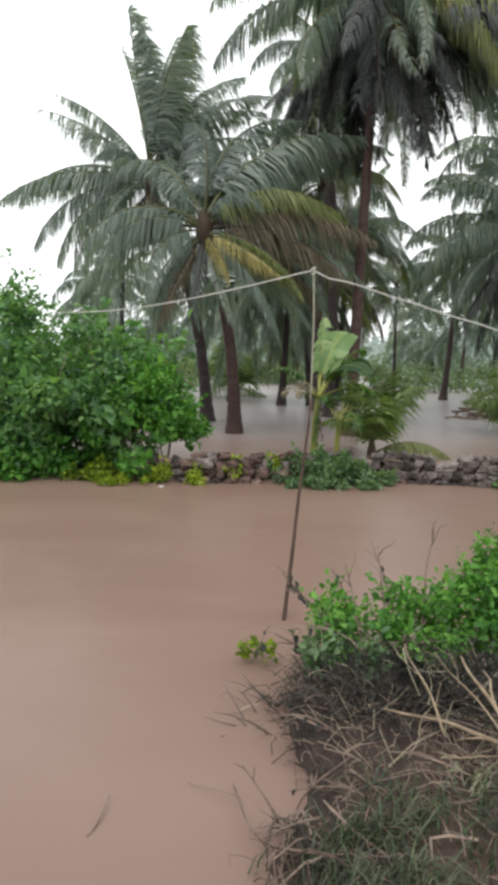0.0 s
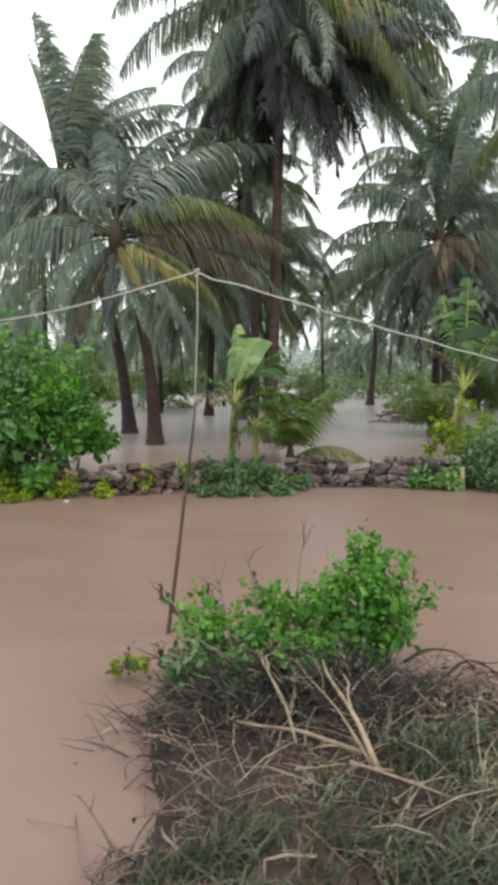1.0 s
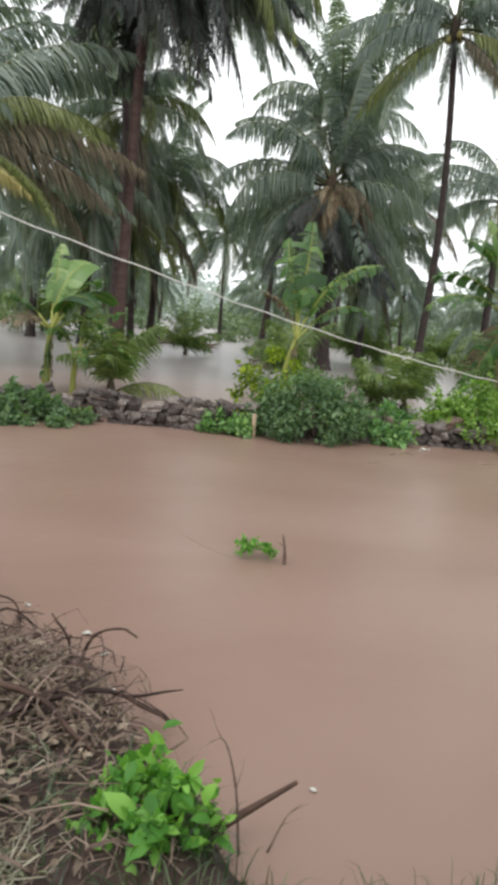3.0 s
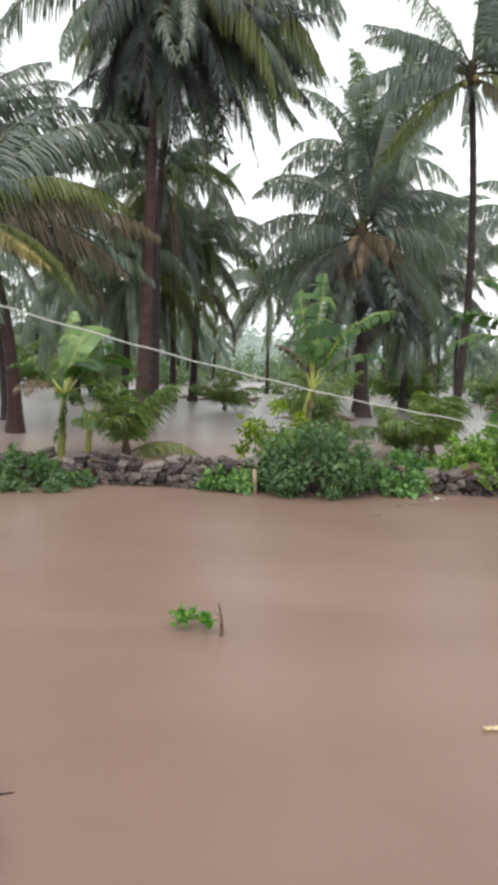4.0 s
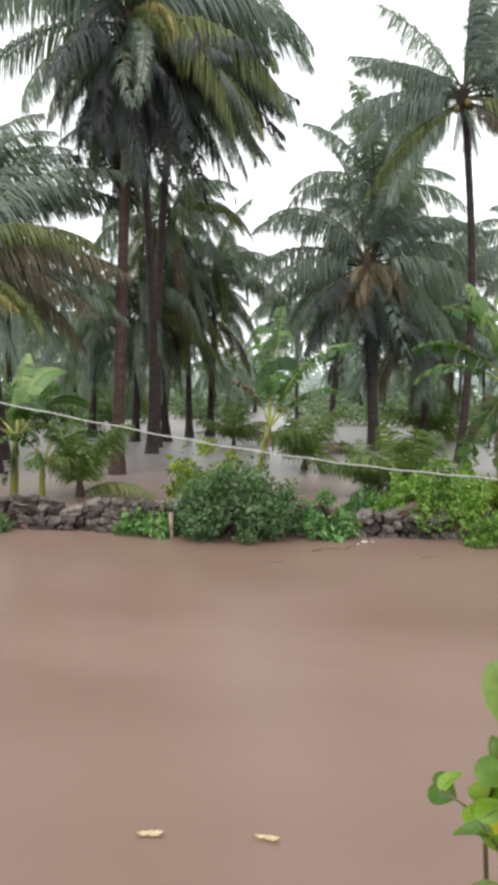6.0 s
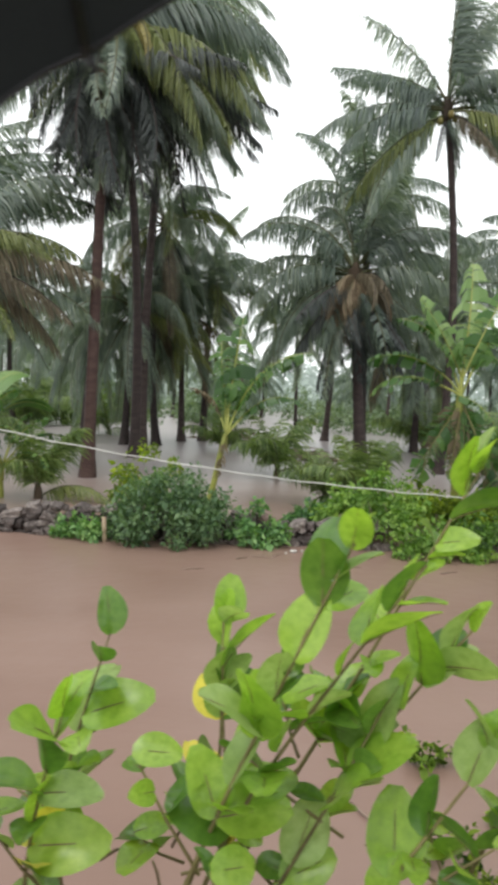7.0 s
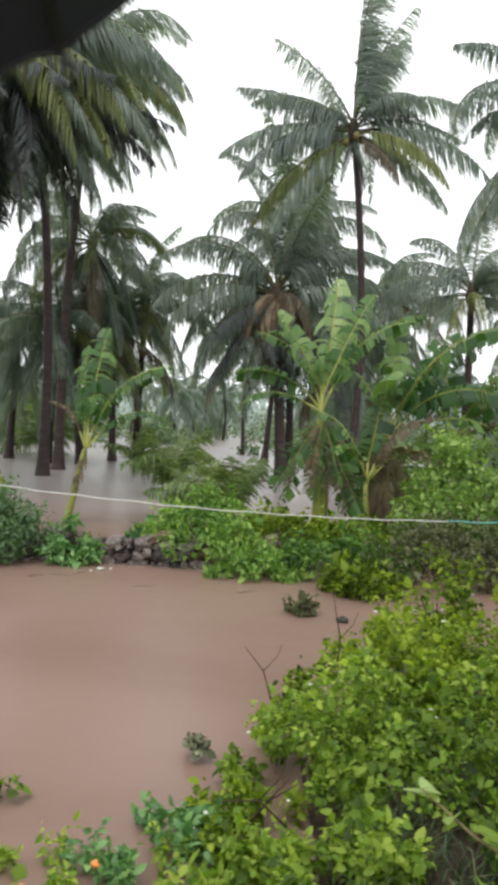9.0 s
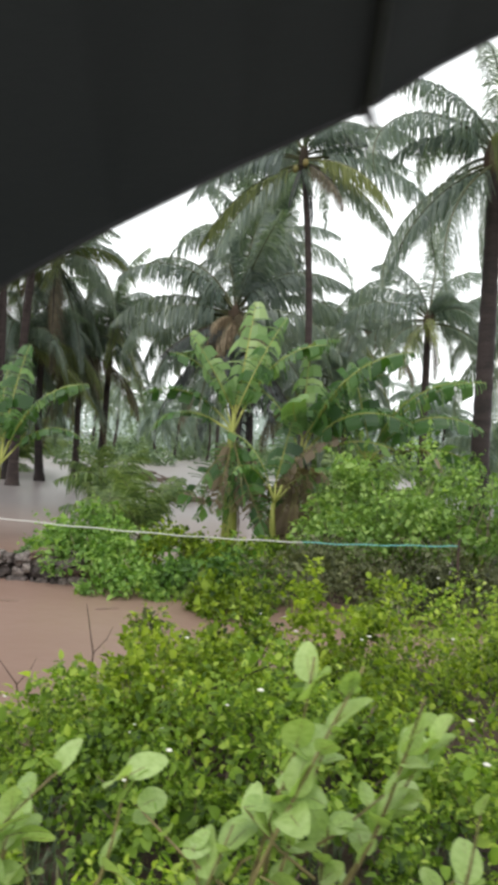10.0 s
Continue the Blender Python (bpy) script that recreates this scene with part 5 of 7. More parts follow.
bush("bush", (3.12, 1.95, 0.0), (0.26, 0.2, 0.42), 620, 0.055, M_BUSH_VIVID, "small bright green sprig by the water", 83, clumps=12, rich=True, stems=6)

# ---------------------------------------------------------------- broad-leaved shrubs beside the path


def broad_leaf_mesh(name, seed, material, fold=0.16):
    """An oval waxy blade one metre long along +X with a pale midrib."""
    rng = random.Random(seed)
    nu, nv_ = 9, 5
    verts, faces = [], []
    bend = rng.uniform(0.10, 0.30)
    for i in range(nu):
        s = i / (nu - 1)
        w = 0.36 * (math.sin(math.pi * (0.04 + 0.93 * s ** 0.85)) ** 0.58)
        for k in range(nv_):
            q = (k / (nv_ - 1)) * 2 - 1
            verts.append((s, q * w, fold * abs(q) * w * 1.6 - bend * s * s + 0.02 * math.sin(7 * s + 3 * q + seed)))
    for i in range(nu - 1):
        for k in range(nv_ - 1):
            a = i * nv_ + k
            faces.append((a, a + 1, a + nv_ + 1, a + nv_))
    rib = tube([(i / 8, 0, -bend * (i / 8) ** 2 - 0.006) for i in range(9)], [0.014 * (1 - 0.8 * i / 8) for i in range(9)], 5, cap=False)
    v, f = joined([(verts, faces), rib])
    me = mesh_of(name, v, f, material, True)
    me.materials.append(M_BIGSTEM)
    me.polygons.foreach_set("material_index", [0] * len(faces) + [1] * len(rib[1]))
    me.update()
    return me


BROAD = [broad_leaf_mesh("leaf", s, M_BIGLEAF) for s in range(5)]
BROAD_P = [broad_leaf_mesh("leaf", s + 20, M_BIGLEAF_P) for s in range(5)]
BROAD_D = [broad_leaf_mesh("leaf", s + 40, M_BIGLEAF_D, 0.3) for s in range(5)]
BROAD_Y = broad_leaf_mesh("leaf", 9, M_BIGLEAF_Y)


DEAD_LEAF = broad_leaf_mesh("dead_leaf", 13, M_SHADED_AND_DEAD, 0.7)


def broad_shrub(shoots, label, seed, leaf=0.19, yellow=0.05, pale=False, lean=0.34):
    """shoots: (foot, tip) of each stem; leaves stand in crossed pairs up the stem."""
    rng = random.Random(seed)
    foot = Vector(shoots[0][0])
    root = thing("broad_leaved_shrub", foot, label, "shrub", "broad-leaved shrubs beside the path")
    for a, b in shoots:
        a, b = Vector(a) - foot - Vector((lean * (b[2] - a[2]), 0, 0)), Vector(b) - foot
        bow = Vector((rng.uniform(-1, 1), rng.uniform(-0.6, 0.6), 0)) * 0.15
        kink = Vector((rng.uniform(-1, 1), rng.uniform(-0.6, 0.6), 0)) * 0.045
        pts = [a.lerp(b, s) + bow * math.sin(math.pi * s) + kink * math.sin(2.6 * math.pi * s) * (1 - s) for s in np.linspace(0, 1, 11)]
        v, f = tube(pts, [0.011 - 0.0075 * i / 10 for i in range(11)], 7)
        part("stem", mesh_of("stem", v, f, M_BIGSTEM, True), root)
        length = (b - a).length
        n = max(5, int(length / 0.15))
        turn = rng.uniform(0, 180)
        for k in range(n):
            s = 0.52 + 0.48 * k / (n - 1) + rng.uniform(-0.03, 0.03) * (k < n - 1)
            p = a.lerp(b, s) + bow * math.sin(math.pi * s) + kink * math.sin(2.6 * math.pi * s) * (1 - s)
            turn += 90 + rng.uniform(-30, 30)
            for half in (0, 180):
                if rng.random() < 0.36:
                    continue
                size = leaf * rng.uniform(0.5, 1.2) * (0.75 if k == n - 1 else 1.0)
                el = -(10 + 55 * s + rng.uniform(-42, 36))
                kind = rng.random()
                me = BROAD_Y if rng.random() < yellow * (1.6 - s) else (BROAD_P if pale or kind < 0.26 else BROAD_D if kind < 0.48 else BROAD)[rng.randrange(5)]
                yaw = radians(turn + half + rng.uniform(-35, 35))
                yaw = math.degrees(math.atan2(math.sin(yaw), math.cos(yaw) + 0.75))
                part("leaf", me, root, Matrix.Translation(p) @ pose(0, 0, 0, rng.uniform(-60, 60), el, yaw) @ Matrix.Scale(size, 4), "yellow leaf" if me is BROAD_Y else "")
        # side shoots low on the stem, one of them leafy at its end
        q = a.lerp(b, rng.uniform(0.35, 0.6))
        d = Vector((rng.uniform(-1, 1), rng.uniform(-0.5, 0.5), rng.uniform(0.3, 0.9))).normalized() * rng.uniform(0.22, 0.42)
        v, f = tube([q, q + d * 0.5 + Vector((0, 0, -0.02)), q + d], [0.006, 0.005, 0.0035], 5)
        part("side_twig", mesh_of("side_twig", v, f, M_BIGSTEM, True), root)
        for j in range(4):
            me = (BROAD_P if pale else (BROAD, BROAD_D)[j % 2])[rng.randrange(5)]
            part("leaf", me, root, Matrix.Translation(q + d * (1 - 0.17 * j)) @ pose(0, 0, 0, rng.uniform(-60, 60), -rng.uniform(-20, 60), j * 105 + rng.uniform(0, 60)) @ Matrix.Scale(leaf * rng.uniform(0.45, 0.85), 4))
        q = a.lerp(b, rng.uniform(0.25, 0.5))
        d = Vector((rng.uniform(-1, 1), rng.uniform(-0.5, 0.5), rng.uniform(0.1, 0.8))).normalized() * rng.uniform(0.12, 0.3)
        v, f = tube([q, q + d * 0.5 + Vector((0, 0, 0.02)), q + d], [0.006, 0.005, 0.003], 5)
        part("side_twig", mesh_of("side_twig", v, f, M_BIGSTEM, True), root)
    return root


broad_shrub([((7.52, 2.3, 0.35), (7.46, 2.3, 1.72)), ((7.66, 2.3, 0.35), (7.84, 2.25, 1.80)), ((7.5, 1.95, 0.35), (7.40, 2.0, 1.58)), ((7.7, 2.2, 0.35), (7.84, 2.3, 1.55))], "broad-leaved green shrub with a few pale yellowish leaves on the bank", 91, leaf=0.20, yellow=0.11, lean=0.06)
broad_shrub([((8.12, 2.0, 0.35), (8.22, 1.95, 2.16)), ((8.20, 2.2, 0.35), (8.62, 2.25, 2.32)), ((8.2, 2.0, 0.35), (8.42, 2.0, 2.08)), ((8.3, 2.1, 0.35), (8.60, 2.15, 1.85)), ((8.35, 2.0, 0.35), (8.66, 2.0, 1.60)), ((8.15, 2.1, 0.35), (8.36, 2.15, 1.62))], "tall broad-leaved shrub with upright shoots beside the path", 92, leaf=0.20, yellow=0.02)
broad_shrub([((8.85, 2.1, 0.35), (8.84, 2.1, 1.80)), ((8.9, 2.05, 0.35), (9.00, 2.05, 1.92)), ((8.95, 2.1, 0.35), (9.24, 2.05, 1.82)), ((9.0, 2.05, 0.35), (9.40, 2.1, 1.82)), ((9.1, 2.1, 0.35), (9.52, 2.05, 1.74)), ((9.1, 2.0, 0.35), (9.42, 2.0, 1.55)), ((9.05, 2.0, 0.35), (9.58, 2.0, 1.5)), ((8.88, 1.95, 0.35), (8.88, 1.9, 1.5)), ((9.02, 2.0, 0.35), (9.28, 1.95, 1.55)), ((8.9, 2.1, 0.35), (9.08, 2.15, 1.4))], "broad-leaved shrub with dense green shoots on the bank", 93, leaf=0.172)
broad_shrub([((11.85, 2.85, 0.55), (11.82, 2.8, 1.38)), ((12.0, 2.8, 0.55), (12.14, 2.8, 1.42)), ((12.15, 2.85, 0.55), (12.36, 2.85, 1.40)), ((12.0, 2.9, 0.55), (11.98, 2.9, 1.20))], "pale broad-leaved shrub among vines at the path", 94, leaf=0.16, yellow=0.0, pale=True)
broad_shrub([((13.0, 2.8, 0.55), (12.94, 2.8, 1.86)), ((13.05, 2.85, 0.55), (13.10, 2.8, 1.84)), ((13.1, 2.8, 0.55), (13.30, 2.8, 1.76)), ((13.1, 2.85, 0.55), (13.02, 2.85, 1.60)), ((13.15, 2.85, 0.55), (13.36, 2.9, 1.58)), ((12.9, 2.8, 0.55), (12.72, 2.8, 1.30)), ((13.2, 2.8, 0.55), (13.5, 2.8, 1.40))], "broad-leaved shrub with pale rounded leaves at the path", 95, leaf=0.16, yellow=0.0, pale=True)

v, f = joined([tube([(0, 0, 0), (0.016 * math.cos(k * 1.2566), 0.016 * math.sin(k * 1.2566), 0.008), (0.028 * math.cos(k * 1.2566), 0.028 * math.sin(k * 1.2566), 0.004)], [0.003, 0.010, 0.004], 5) for k in range(5)])
BLOSSOM = mesh_of("blossom", v, f, M_BLOSSOM, True)

# the vine-covered bank
for k, (x, y, rx, ry, h, n, m, sd) in enumerate([
        (11.45, 5.1, 0.62, 0.7, 0.66, 2400, "b", 101), (12.2, 6.2, 0.8, 0.8, 0.8, 3200, "y", 102), (12.1, 4.5, 0.85, 0.7, 0.66, 2600, "b", 103),
        (13.0, 5.2, 1.0, 0.9, 0.95, 3600, "b", 104), (13.2, 6.8, 1.0, 0.9, 0.8, 3200, "y", 105), (14.3, 6.0, 1.1, 1.0, 1.0, 3400, "y", 106),
        (13.4, 3.9, 0.8, 0.6, 0.65, 2200, "b", 107), (14.6, 4.6, 1.0, 0.8, 0.95, 2600, "b", 108), (11.3, 3.9, 0.6, 0.5, 0.42, 1500, "b", 109),
        (14.9, 8.0, 1.2, 0.9, 1.0, 3200, "b", 110), (15.9, 6.6, 1.2, 1.1, 1.25, 3000, "y", 111), (12.3, 3.3, 0.7, 0.45, 0.4, 1400, "b", 112), (10.98, 5.3, 0.4, 0.5, 0.34, 900, "b", 113), (10.85, 4.45, 0.4, 0.4, 0.32, 900, "y", 114), (11.45, 6.2, 0.5, 0.5, 0.5, 1300, "y", 115), (11.15, 3.45, 0.5, 0.35, 0.4, 900, "b", 116)]):
    mat = M_BUSH_YEL if m == "y" else M_VINE
    mound = bush("vine_mound", (x, y, max(0.0, ground_z(x, y)) - 0.02), (rx, ry, h), int(n * 1.65), 0.037, mat, "tangled mound of yellow-green vines on the bank" if m == "y" else "tangled mound of green vines and weeds on the bank", sd, clumps=int(n / 60), rich=True, stems=14, flat=0.6, skirt=0.35, lump=0.62, uneven=(0.36, 1.2), mix=0.5, category="vines", group="vine mounds on the bank")
    br = random.Random(sd * 3)
    for _ in range(3):
        a, q = br.uniform(0, 6.28), br.uniform(0.2, 0.9)
        bx, by = rx * q * math.cos(a), ry * q * math.sin(a) - 0.1
        part("blossom", BLOSSOM, mound, Matrix.Translation((bx, by, h * (1.02 - 0.5 * q * q))) @ Matrix.Scale(br.uniform(0.4, 0.75), 4), "small white blossom")
for k, (x, y, r, h) in enumerate([(13.25, 7.0, 0.22, 1.2), (12.75, 7.5, 0.26, 1.1), (13.9, 7.2, 0.24, 1.2), (12.5, 6.9, 0.25, 0.9), (11.9, 5.6, 0.2, 0.95)]):
    bush("weeds", (x, y, max(0.0, ground_z(x, y)) - 0.02), (r, r, h), 520, 0.05, M_BUSH_YEL, "upright yellow-green weed shoots rising out of the vines", 141 + k, clumps=16, rich=True, stems=9, flat=0.1, skirt=0.3, category="weeds", group="weed shoots among the vines")
for k, (x, y, rx, ry, h, n, lf, m) in enumerate([(9.75, 4.0, 0.40, 0.26, 0.22, 300, 0.045, M_VINE), (10.25, 4.3, 0.42, 0.30, 0.28, 900, 0.046, M_BUSH), (9.2, 3.7, 0.35, 0.22, 0.18, 160, 0.045, M_BUSH_YEL),
                                                  (8.75, 5.05, 0.30, 0.24, 0.08, 50, 0.042, M_VINE), (9.15, 4.72, 0.16, 0.14, 0.16, 90, 0.048, M_VINE), (10.75, 4.1, 0.4, 0.3, 0.36, 800, 0.052, M_VINE)]):
    bush("weeds", (x, y, -0.05), (rx, ry, h), n, lf, m, "low green weeds standing at the waterline" if k != 3 else "sparse drowned weeds just above the flood", 121 + k, clumps=max(6, n // 60), rich=True, stems=6, category="weeds", group="weeds at the waterline")
for k, pts in enumerate([[(11.44, 6.0, 0.3), (11.46, 6.0, 0.75), (11.38, 6.0, 1.14)], [(10.95, 5.9, 0.2), (10.86, 6.0, 0.45), (10.70, 6.0, 0.64)], [(10.7, 4.3, 0.1), (10.9, 4.2, 0.42), (11.05, 4.15, 0.55)], [(11.1, 4.2, 0.2), (10.85, 4.15, 0.45), (10.65, 4.2, 0.4)], [(12.4, 5.2, 0.4), (12.7, 5.2, 0.95), (12.9, 5.2, 1.05)]]):
    bk = Vector(pts[0])
    rt = thing("bare_twig", bk, "bare brown twig standing out of the vines", "twig", "bare twigs among the vines")
    v, f = tube([Vector(q) - bk for q in pts], [0.008, 0.006, 0.003], 6)
    part("stem", mesh_of("stem", v, f, M_POLE, True), rt)
    v, f = tube([Vector(pts[1]) - bk, Vector(pts[1]) - bk + Vector((0.10, 0.0, 0.12)), Vector(pts[1]) - bk + Vector((0.14, 0.02, 0.22))], [0.004, 0.003, 0.0015], 5)
    part("side_twig", mesh_of("side_twig", v, f, M_POLE, True), rt)

# ---------------------------------------------------------------- rope and its pole
pole_root = thing("rope_pole", (0.19, 4.46, -0.5), "thin crooked wooden pole holding up a rope, standing in water", "pole")
v, f = tube([(0, 0, 0), (0.05, 0.30, 0.5), (0.11, 0.62, 0.98), (0.16, 0.92, 1.44), (0.23, 1.17, 2.0), (0.26, 1.28, 2.33)], [0.019, 0.018, 0.017, 0.015, 0.013, 0.010], 7)
part("pole", mesh_of("pole", v, f, M_POLE, True), pole_root)
v, f = tube([(0.25, 1.24, 2.2), (0.262, 1.39, 2.6), (0.275, 1.67, 3.1), (0.27, 1.98, 3.63)], [0.008, 0.007, 0.006, 0.006], 6)
part("reed", mesh_of("reed", v, f, M_WITHER, True), pole_root, label="thin grey-green reed lashed to the pole's top")
v, f = tube([(0.25, 1.95, 3.58), (0.29, 2.0, 3.60), (0.27, 2.0, 3.64), (0.24, 1.95, 3.63), (0.29, 1.97, 3.65)], 0.008, 5)
part("rope_knot", mesh_of("rope_knot", v, f, M_ROPE, True), pole_root)


def rope_z(x):
    xs = [0.46, 2, 4, 6, 8, 10, 12, 14, 16.0]
    zs = [3.12, 2.70, 2.22, 1.82, 1.53, 1.34, 1.24, 1.22, 1.26]
    return float(np.interp(x, xs, zs))


def rope_path(x0, x1):
    xs = np.linspace(x0, x1, 80)
    zs = np.array([rope_z(x) for x in xs])
    k = np.ones(9) / 9
    zs2 = np.convolve(np.pad(zs, 4, mode="edge"), k, "valid")
    zs2[0], zs2[-1] = zs[0], zs[-1]
    return [(x, 6.2 + 0.28 * (x - 0.41) + 0.23 * max(0.0, 1 - (x - 0.46) / 2.5), z + 0.006 * math.sin(9 * x)) for x, z in zip(xs, zs2)]


rope = thing("rope", (0.46, 6.44, 3.12), "pale nylon rope sagging from a pole along the water", "rope")
main = rope_path(0.46, 13.3)
v, f = tube([Vector(p) - Vector(main[0]) for p in main], 0.0072, 6)
part("rope_length", mesh_of("rope_length", v, f, M_ROPE, True), rope)
tail = rope_path(13.3, 15.6)
v, f = tube([Vector(p) - Vector(main[0]) for p in tail], 0.0075, 6)
part("rope_length", mesh_of("rope_length", v, f, M_ROPE_TEAL, True), rope, label="teal end of the rope")
left = [(0.46 - 5.2 * s, 6.44 + 5.8 * s, 3.12 - 0.14 * s - 0.18 * math.sin(math.pi * s)) for s in np.linspace(0, 1, 30)]
v, f = tube([Vector(p) - Vector(main[0]) for p in left], 0.0072, 6)
part("rope_length", mesh_of("rope_length", v, f, M_ROPE, True), rope)
post2 = thing("fence_post", (15.6, 10.45, -0.2), "thin wooden stake at the end of the rope", "post")
v, f = tube([(0, 0, 0), (0.01, 0, 0.8), (0.0, 0, 1.55)], [0.022, 0.02, 0.016], 7)
part("stake", mesh_of("stake", v, f, M_POLE, True), post2)
post = thing("fence_post", (5.09, 11.15, -0.4), "short pale wooden post at the foot of the wall", "post")
v, f = tube([(0, 0, 0), (0.005, 0, 0.4), (-0.01, 0, 0.82)], [0.045, 0.042, 0.038], 8)
part("stake", mesh_of("stake", v, f, M_PALESTALK, True), post)

# ---------------------------------------------------------------- drift and floating things
rng = random.Random(9)


def smooth_line(pts, k=4):
    """A curve through the given points."""
    q = [pts[0] * 2 - pts[1]] + list(pts) + [pts[-1] * 2 - pts[-2]]
    line = []
    for i in range(1, len(q) - 2):
        for j in range(k):
            u = j / k
            line.append(0.5 * ((2 * q[i]) + (q[i + 1] - q[i - 1]) * u + (2 * q[i - 1] - 5 * q[i] + 4 * q[i + 1] - q[i + 2]) * u * u + (3 * q[i] - q[i - 1] - 3 * q[i + 1] + q[i + 2]) * u ** 3))
    return line + [pts[-1]]


def twig(name, pts, r, material, label, category, forks=0, group="", seed=1, dead_leaves=0):
    rg = random.Random(seed)
    base = Vector(pts[0])
    root = thing(name, base, label, category, group)
    loc = smooth_line([Vector(p) - base for p in pts])
    n = len(loc)
    v, f = tube(loc, [r * (1 - 0.7 * i / (n - 1)) for i in range(n)], 6)
    part("stem", mesh_of("stem", v, f, material, True), root)
    for _ in range(forks):
        i = rg.randrange(1, max(2, n - 1))
        d = (loc[i] - loc[i - 1]).normalized() + Vector((rg.uniform(-1, 1), rg.uniform(-1, 1), rg.uniform(-0.5, 0.7))) * 0.75
        ln = (loc[-1] - loc[0]).length * rg.uniform(0.15, 0.38)
        q = [loc[i] + d.normalized() * ln * s + Vector((0, 0, -0.15 * ln * s * s)) + Vector((rg.uniform(-1, 1), rg.uniform(-1, 1), rg.uniform(-1, 1))) * ln * 0.05 for s in (0, 0.35, 0.7, 1.0)]
        q[0] = loc[i]
        v, f = tube(q, [r * 0.5, r * 0.4, r * 0.3, r * 0.15], 5)
        part("side_twig", mesh_of("side_twig", v, f, material, True), root)
    for _ in range(dead_leaves):
        i = rg.randrange(1, n)
        q = loc[i - 1].lerp(loc[i], rg.random())
        part("dead_leaf", DEAD_LEAF, root, Matrix.Translation(q) @ pose(0, 0, 0, rg.uniform(-60, 60), rg.uniform(55, 85), rg.uniform(0, 360)) @ Matrix.Scale(rg.uniform(0.03, 0.06), 4), "curled dark dead leaf")
    return root


def bank(x, y, dz=0.0):
    return (x, y, max(0.0, ground_z(x, y)) + dz)


# peeled pale stalks lying across the brush heap
for a, b, r in [((1.30, 2.42, 0.34), (0.72, 2.62, 0.40), 0.030), ((1.36, 2.32, 0.30), (1.20, 2.95, 0.56), 0.034), ((1.33, 2.36, 0.32), (1.06, 2.98, 0.56), 0.014), ((1.0, 2.48, 0.36), (0.86, 2.85, 0.66), 0.015), ((1.42, 2.3, 0.32), (0.98, 2.36, 0.30), 0.012)]:
    m_ = Vector(a).lerp(Vector(b), 0.5) + Vector((0, 0, 0.03))
    twig("broken_stalk", [a, Vector(a).lerp(Vector(b), 0.3) + Vector((0.012, 0.0, 0.015)), m_, Vector(a).lerp(Vector(b), 0.8) + Vector((-0.015, 0.0, 0.01)), b], r * 0.5, M_PALESTALK, "pale peeled broken stalk lying on the brush heap", "stalk", 1, "broken stalks on the brush heap", int(a[0] * 100 + b[0] * 10))

# dead upright branches round the bush
for i, pts in enumerate([
        [(0.62, 3.6, 0.2), (0.45, 3.8, 0.42), (0.36, 3.88, 0.52), (0.27, 3.9, 0.66), (0.26, 3.9, 0.72)], [(0.75, 3.5, 0.2), (0.68, 3.7, 0.6), (0.62, 3.8, 0.82), (0.60, 3.85, 0.98)],
        [(0.95, 3.6, 0.2), (0.88, 3.75, 0.65), (0.84, 3.8, 0.95)], [(0.5, 3.3, 0.12), (0.3, 3.45, 0.4), (0.12, 3.5, 0.46), (0.05, 3.5, 0.30)],
        [(0.55, 3.2, 0.1), (0.32, 3.3, 0.3), (0.15, 3.3, 0.34)], [(1.15, 3.7, 0.3), (1.18, 3.8, 0.8), (1.22, 3.8, 1.05)],
        [(1.95, 3.95, 0.08), (2.1, 3.92, 0.18), (2.31, 3.85, 0.17), (2.39, 3.64, 0.05)], [(2.05, 3.6, 0.06), (2.3, 3.65, 0.22), (2.55, 3.55, 0.10)],
        [(2.73, 3.2, -0.05), (2.71, 3.2, 0.24), (2.61, 3.2, 0.41)], [(2.75, 3.25, 0.0), (2.83, 3.22, 0.26), (2.98, 3.2, 0.33), (3.08, 3.2, 0.28)],
        [(1.9, 2.6, 0.26), (2.37, 2.69, 0.30), (2.65, 2.58, 0.28), (2.8, 2.4, 0.24), (3.0, 2.25, 0.16)], [(2.5, 2.58, 0.22), (2.7, 2.64, 0.26), (2.96, 2.72, 0.24), (3.28, 2.70, 0.08)], [(2.5, 2.02, 0.2), (2.75, 2.17, 0.16), (3.0, 2.29, 0.10)],
        [(1.95, 0.85, 0.55), (2.06, 0.98, 1.02), (2.12, 1.0, 1.32), (2.18, 1.0, 1.44), (2.24, 1.0, 1.49), (2.31, 1.0, 1.51), (2.40, 1.0, 1.48)],
        [(0.25, 2.1, 0.0), (0.12, 2.25, 0.12), (0.0, 2.35, 0.22)], [(0.2, 1.9, 0.05), (0.30, 2.3, 0.10), (0.55, 2.5, 0.2)], [(0.4, 1.8, 0.2), (0.1, 2.0, 0.1), (-0.05, 2.5, 0.02)]]):
    twig("dead_branch", pts, 0.022 if 10 <= i <= 12 else 0.004 if i == 13 else 0.012 if 6 <= i <= 9 else 0.0085, M_POLE if 6 <= i <= 12 else M_TWIG, "dark leafless dead branch on the brush heap", "branch", 4 if i != 13 else 0, "dead branches on the brush heap", 700 + i, 6 if i in (0, 3) else 0)
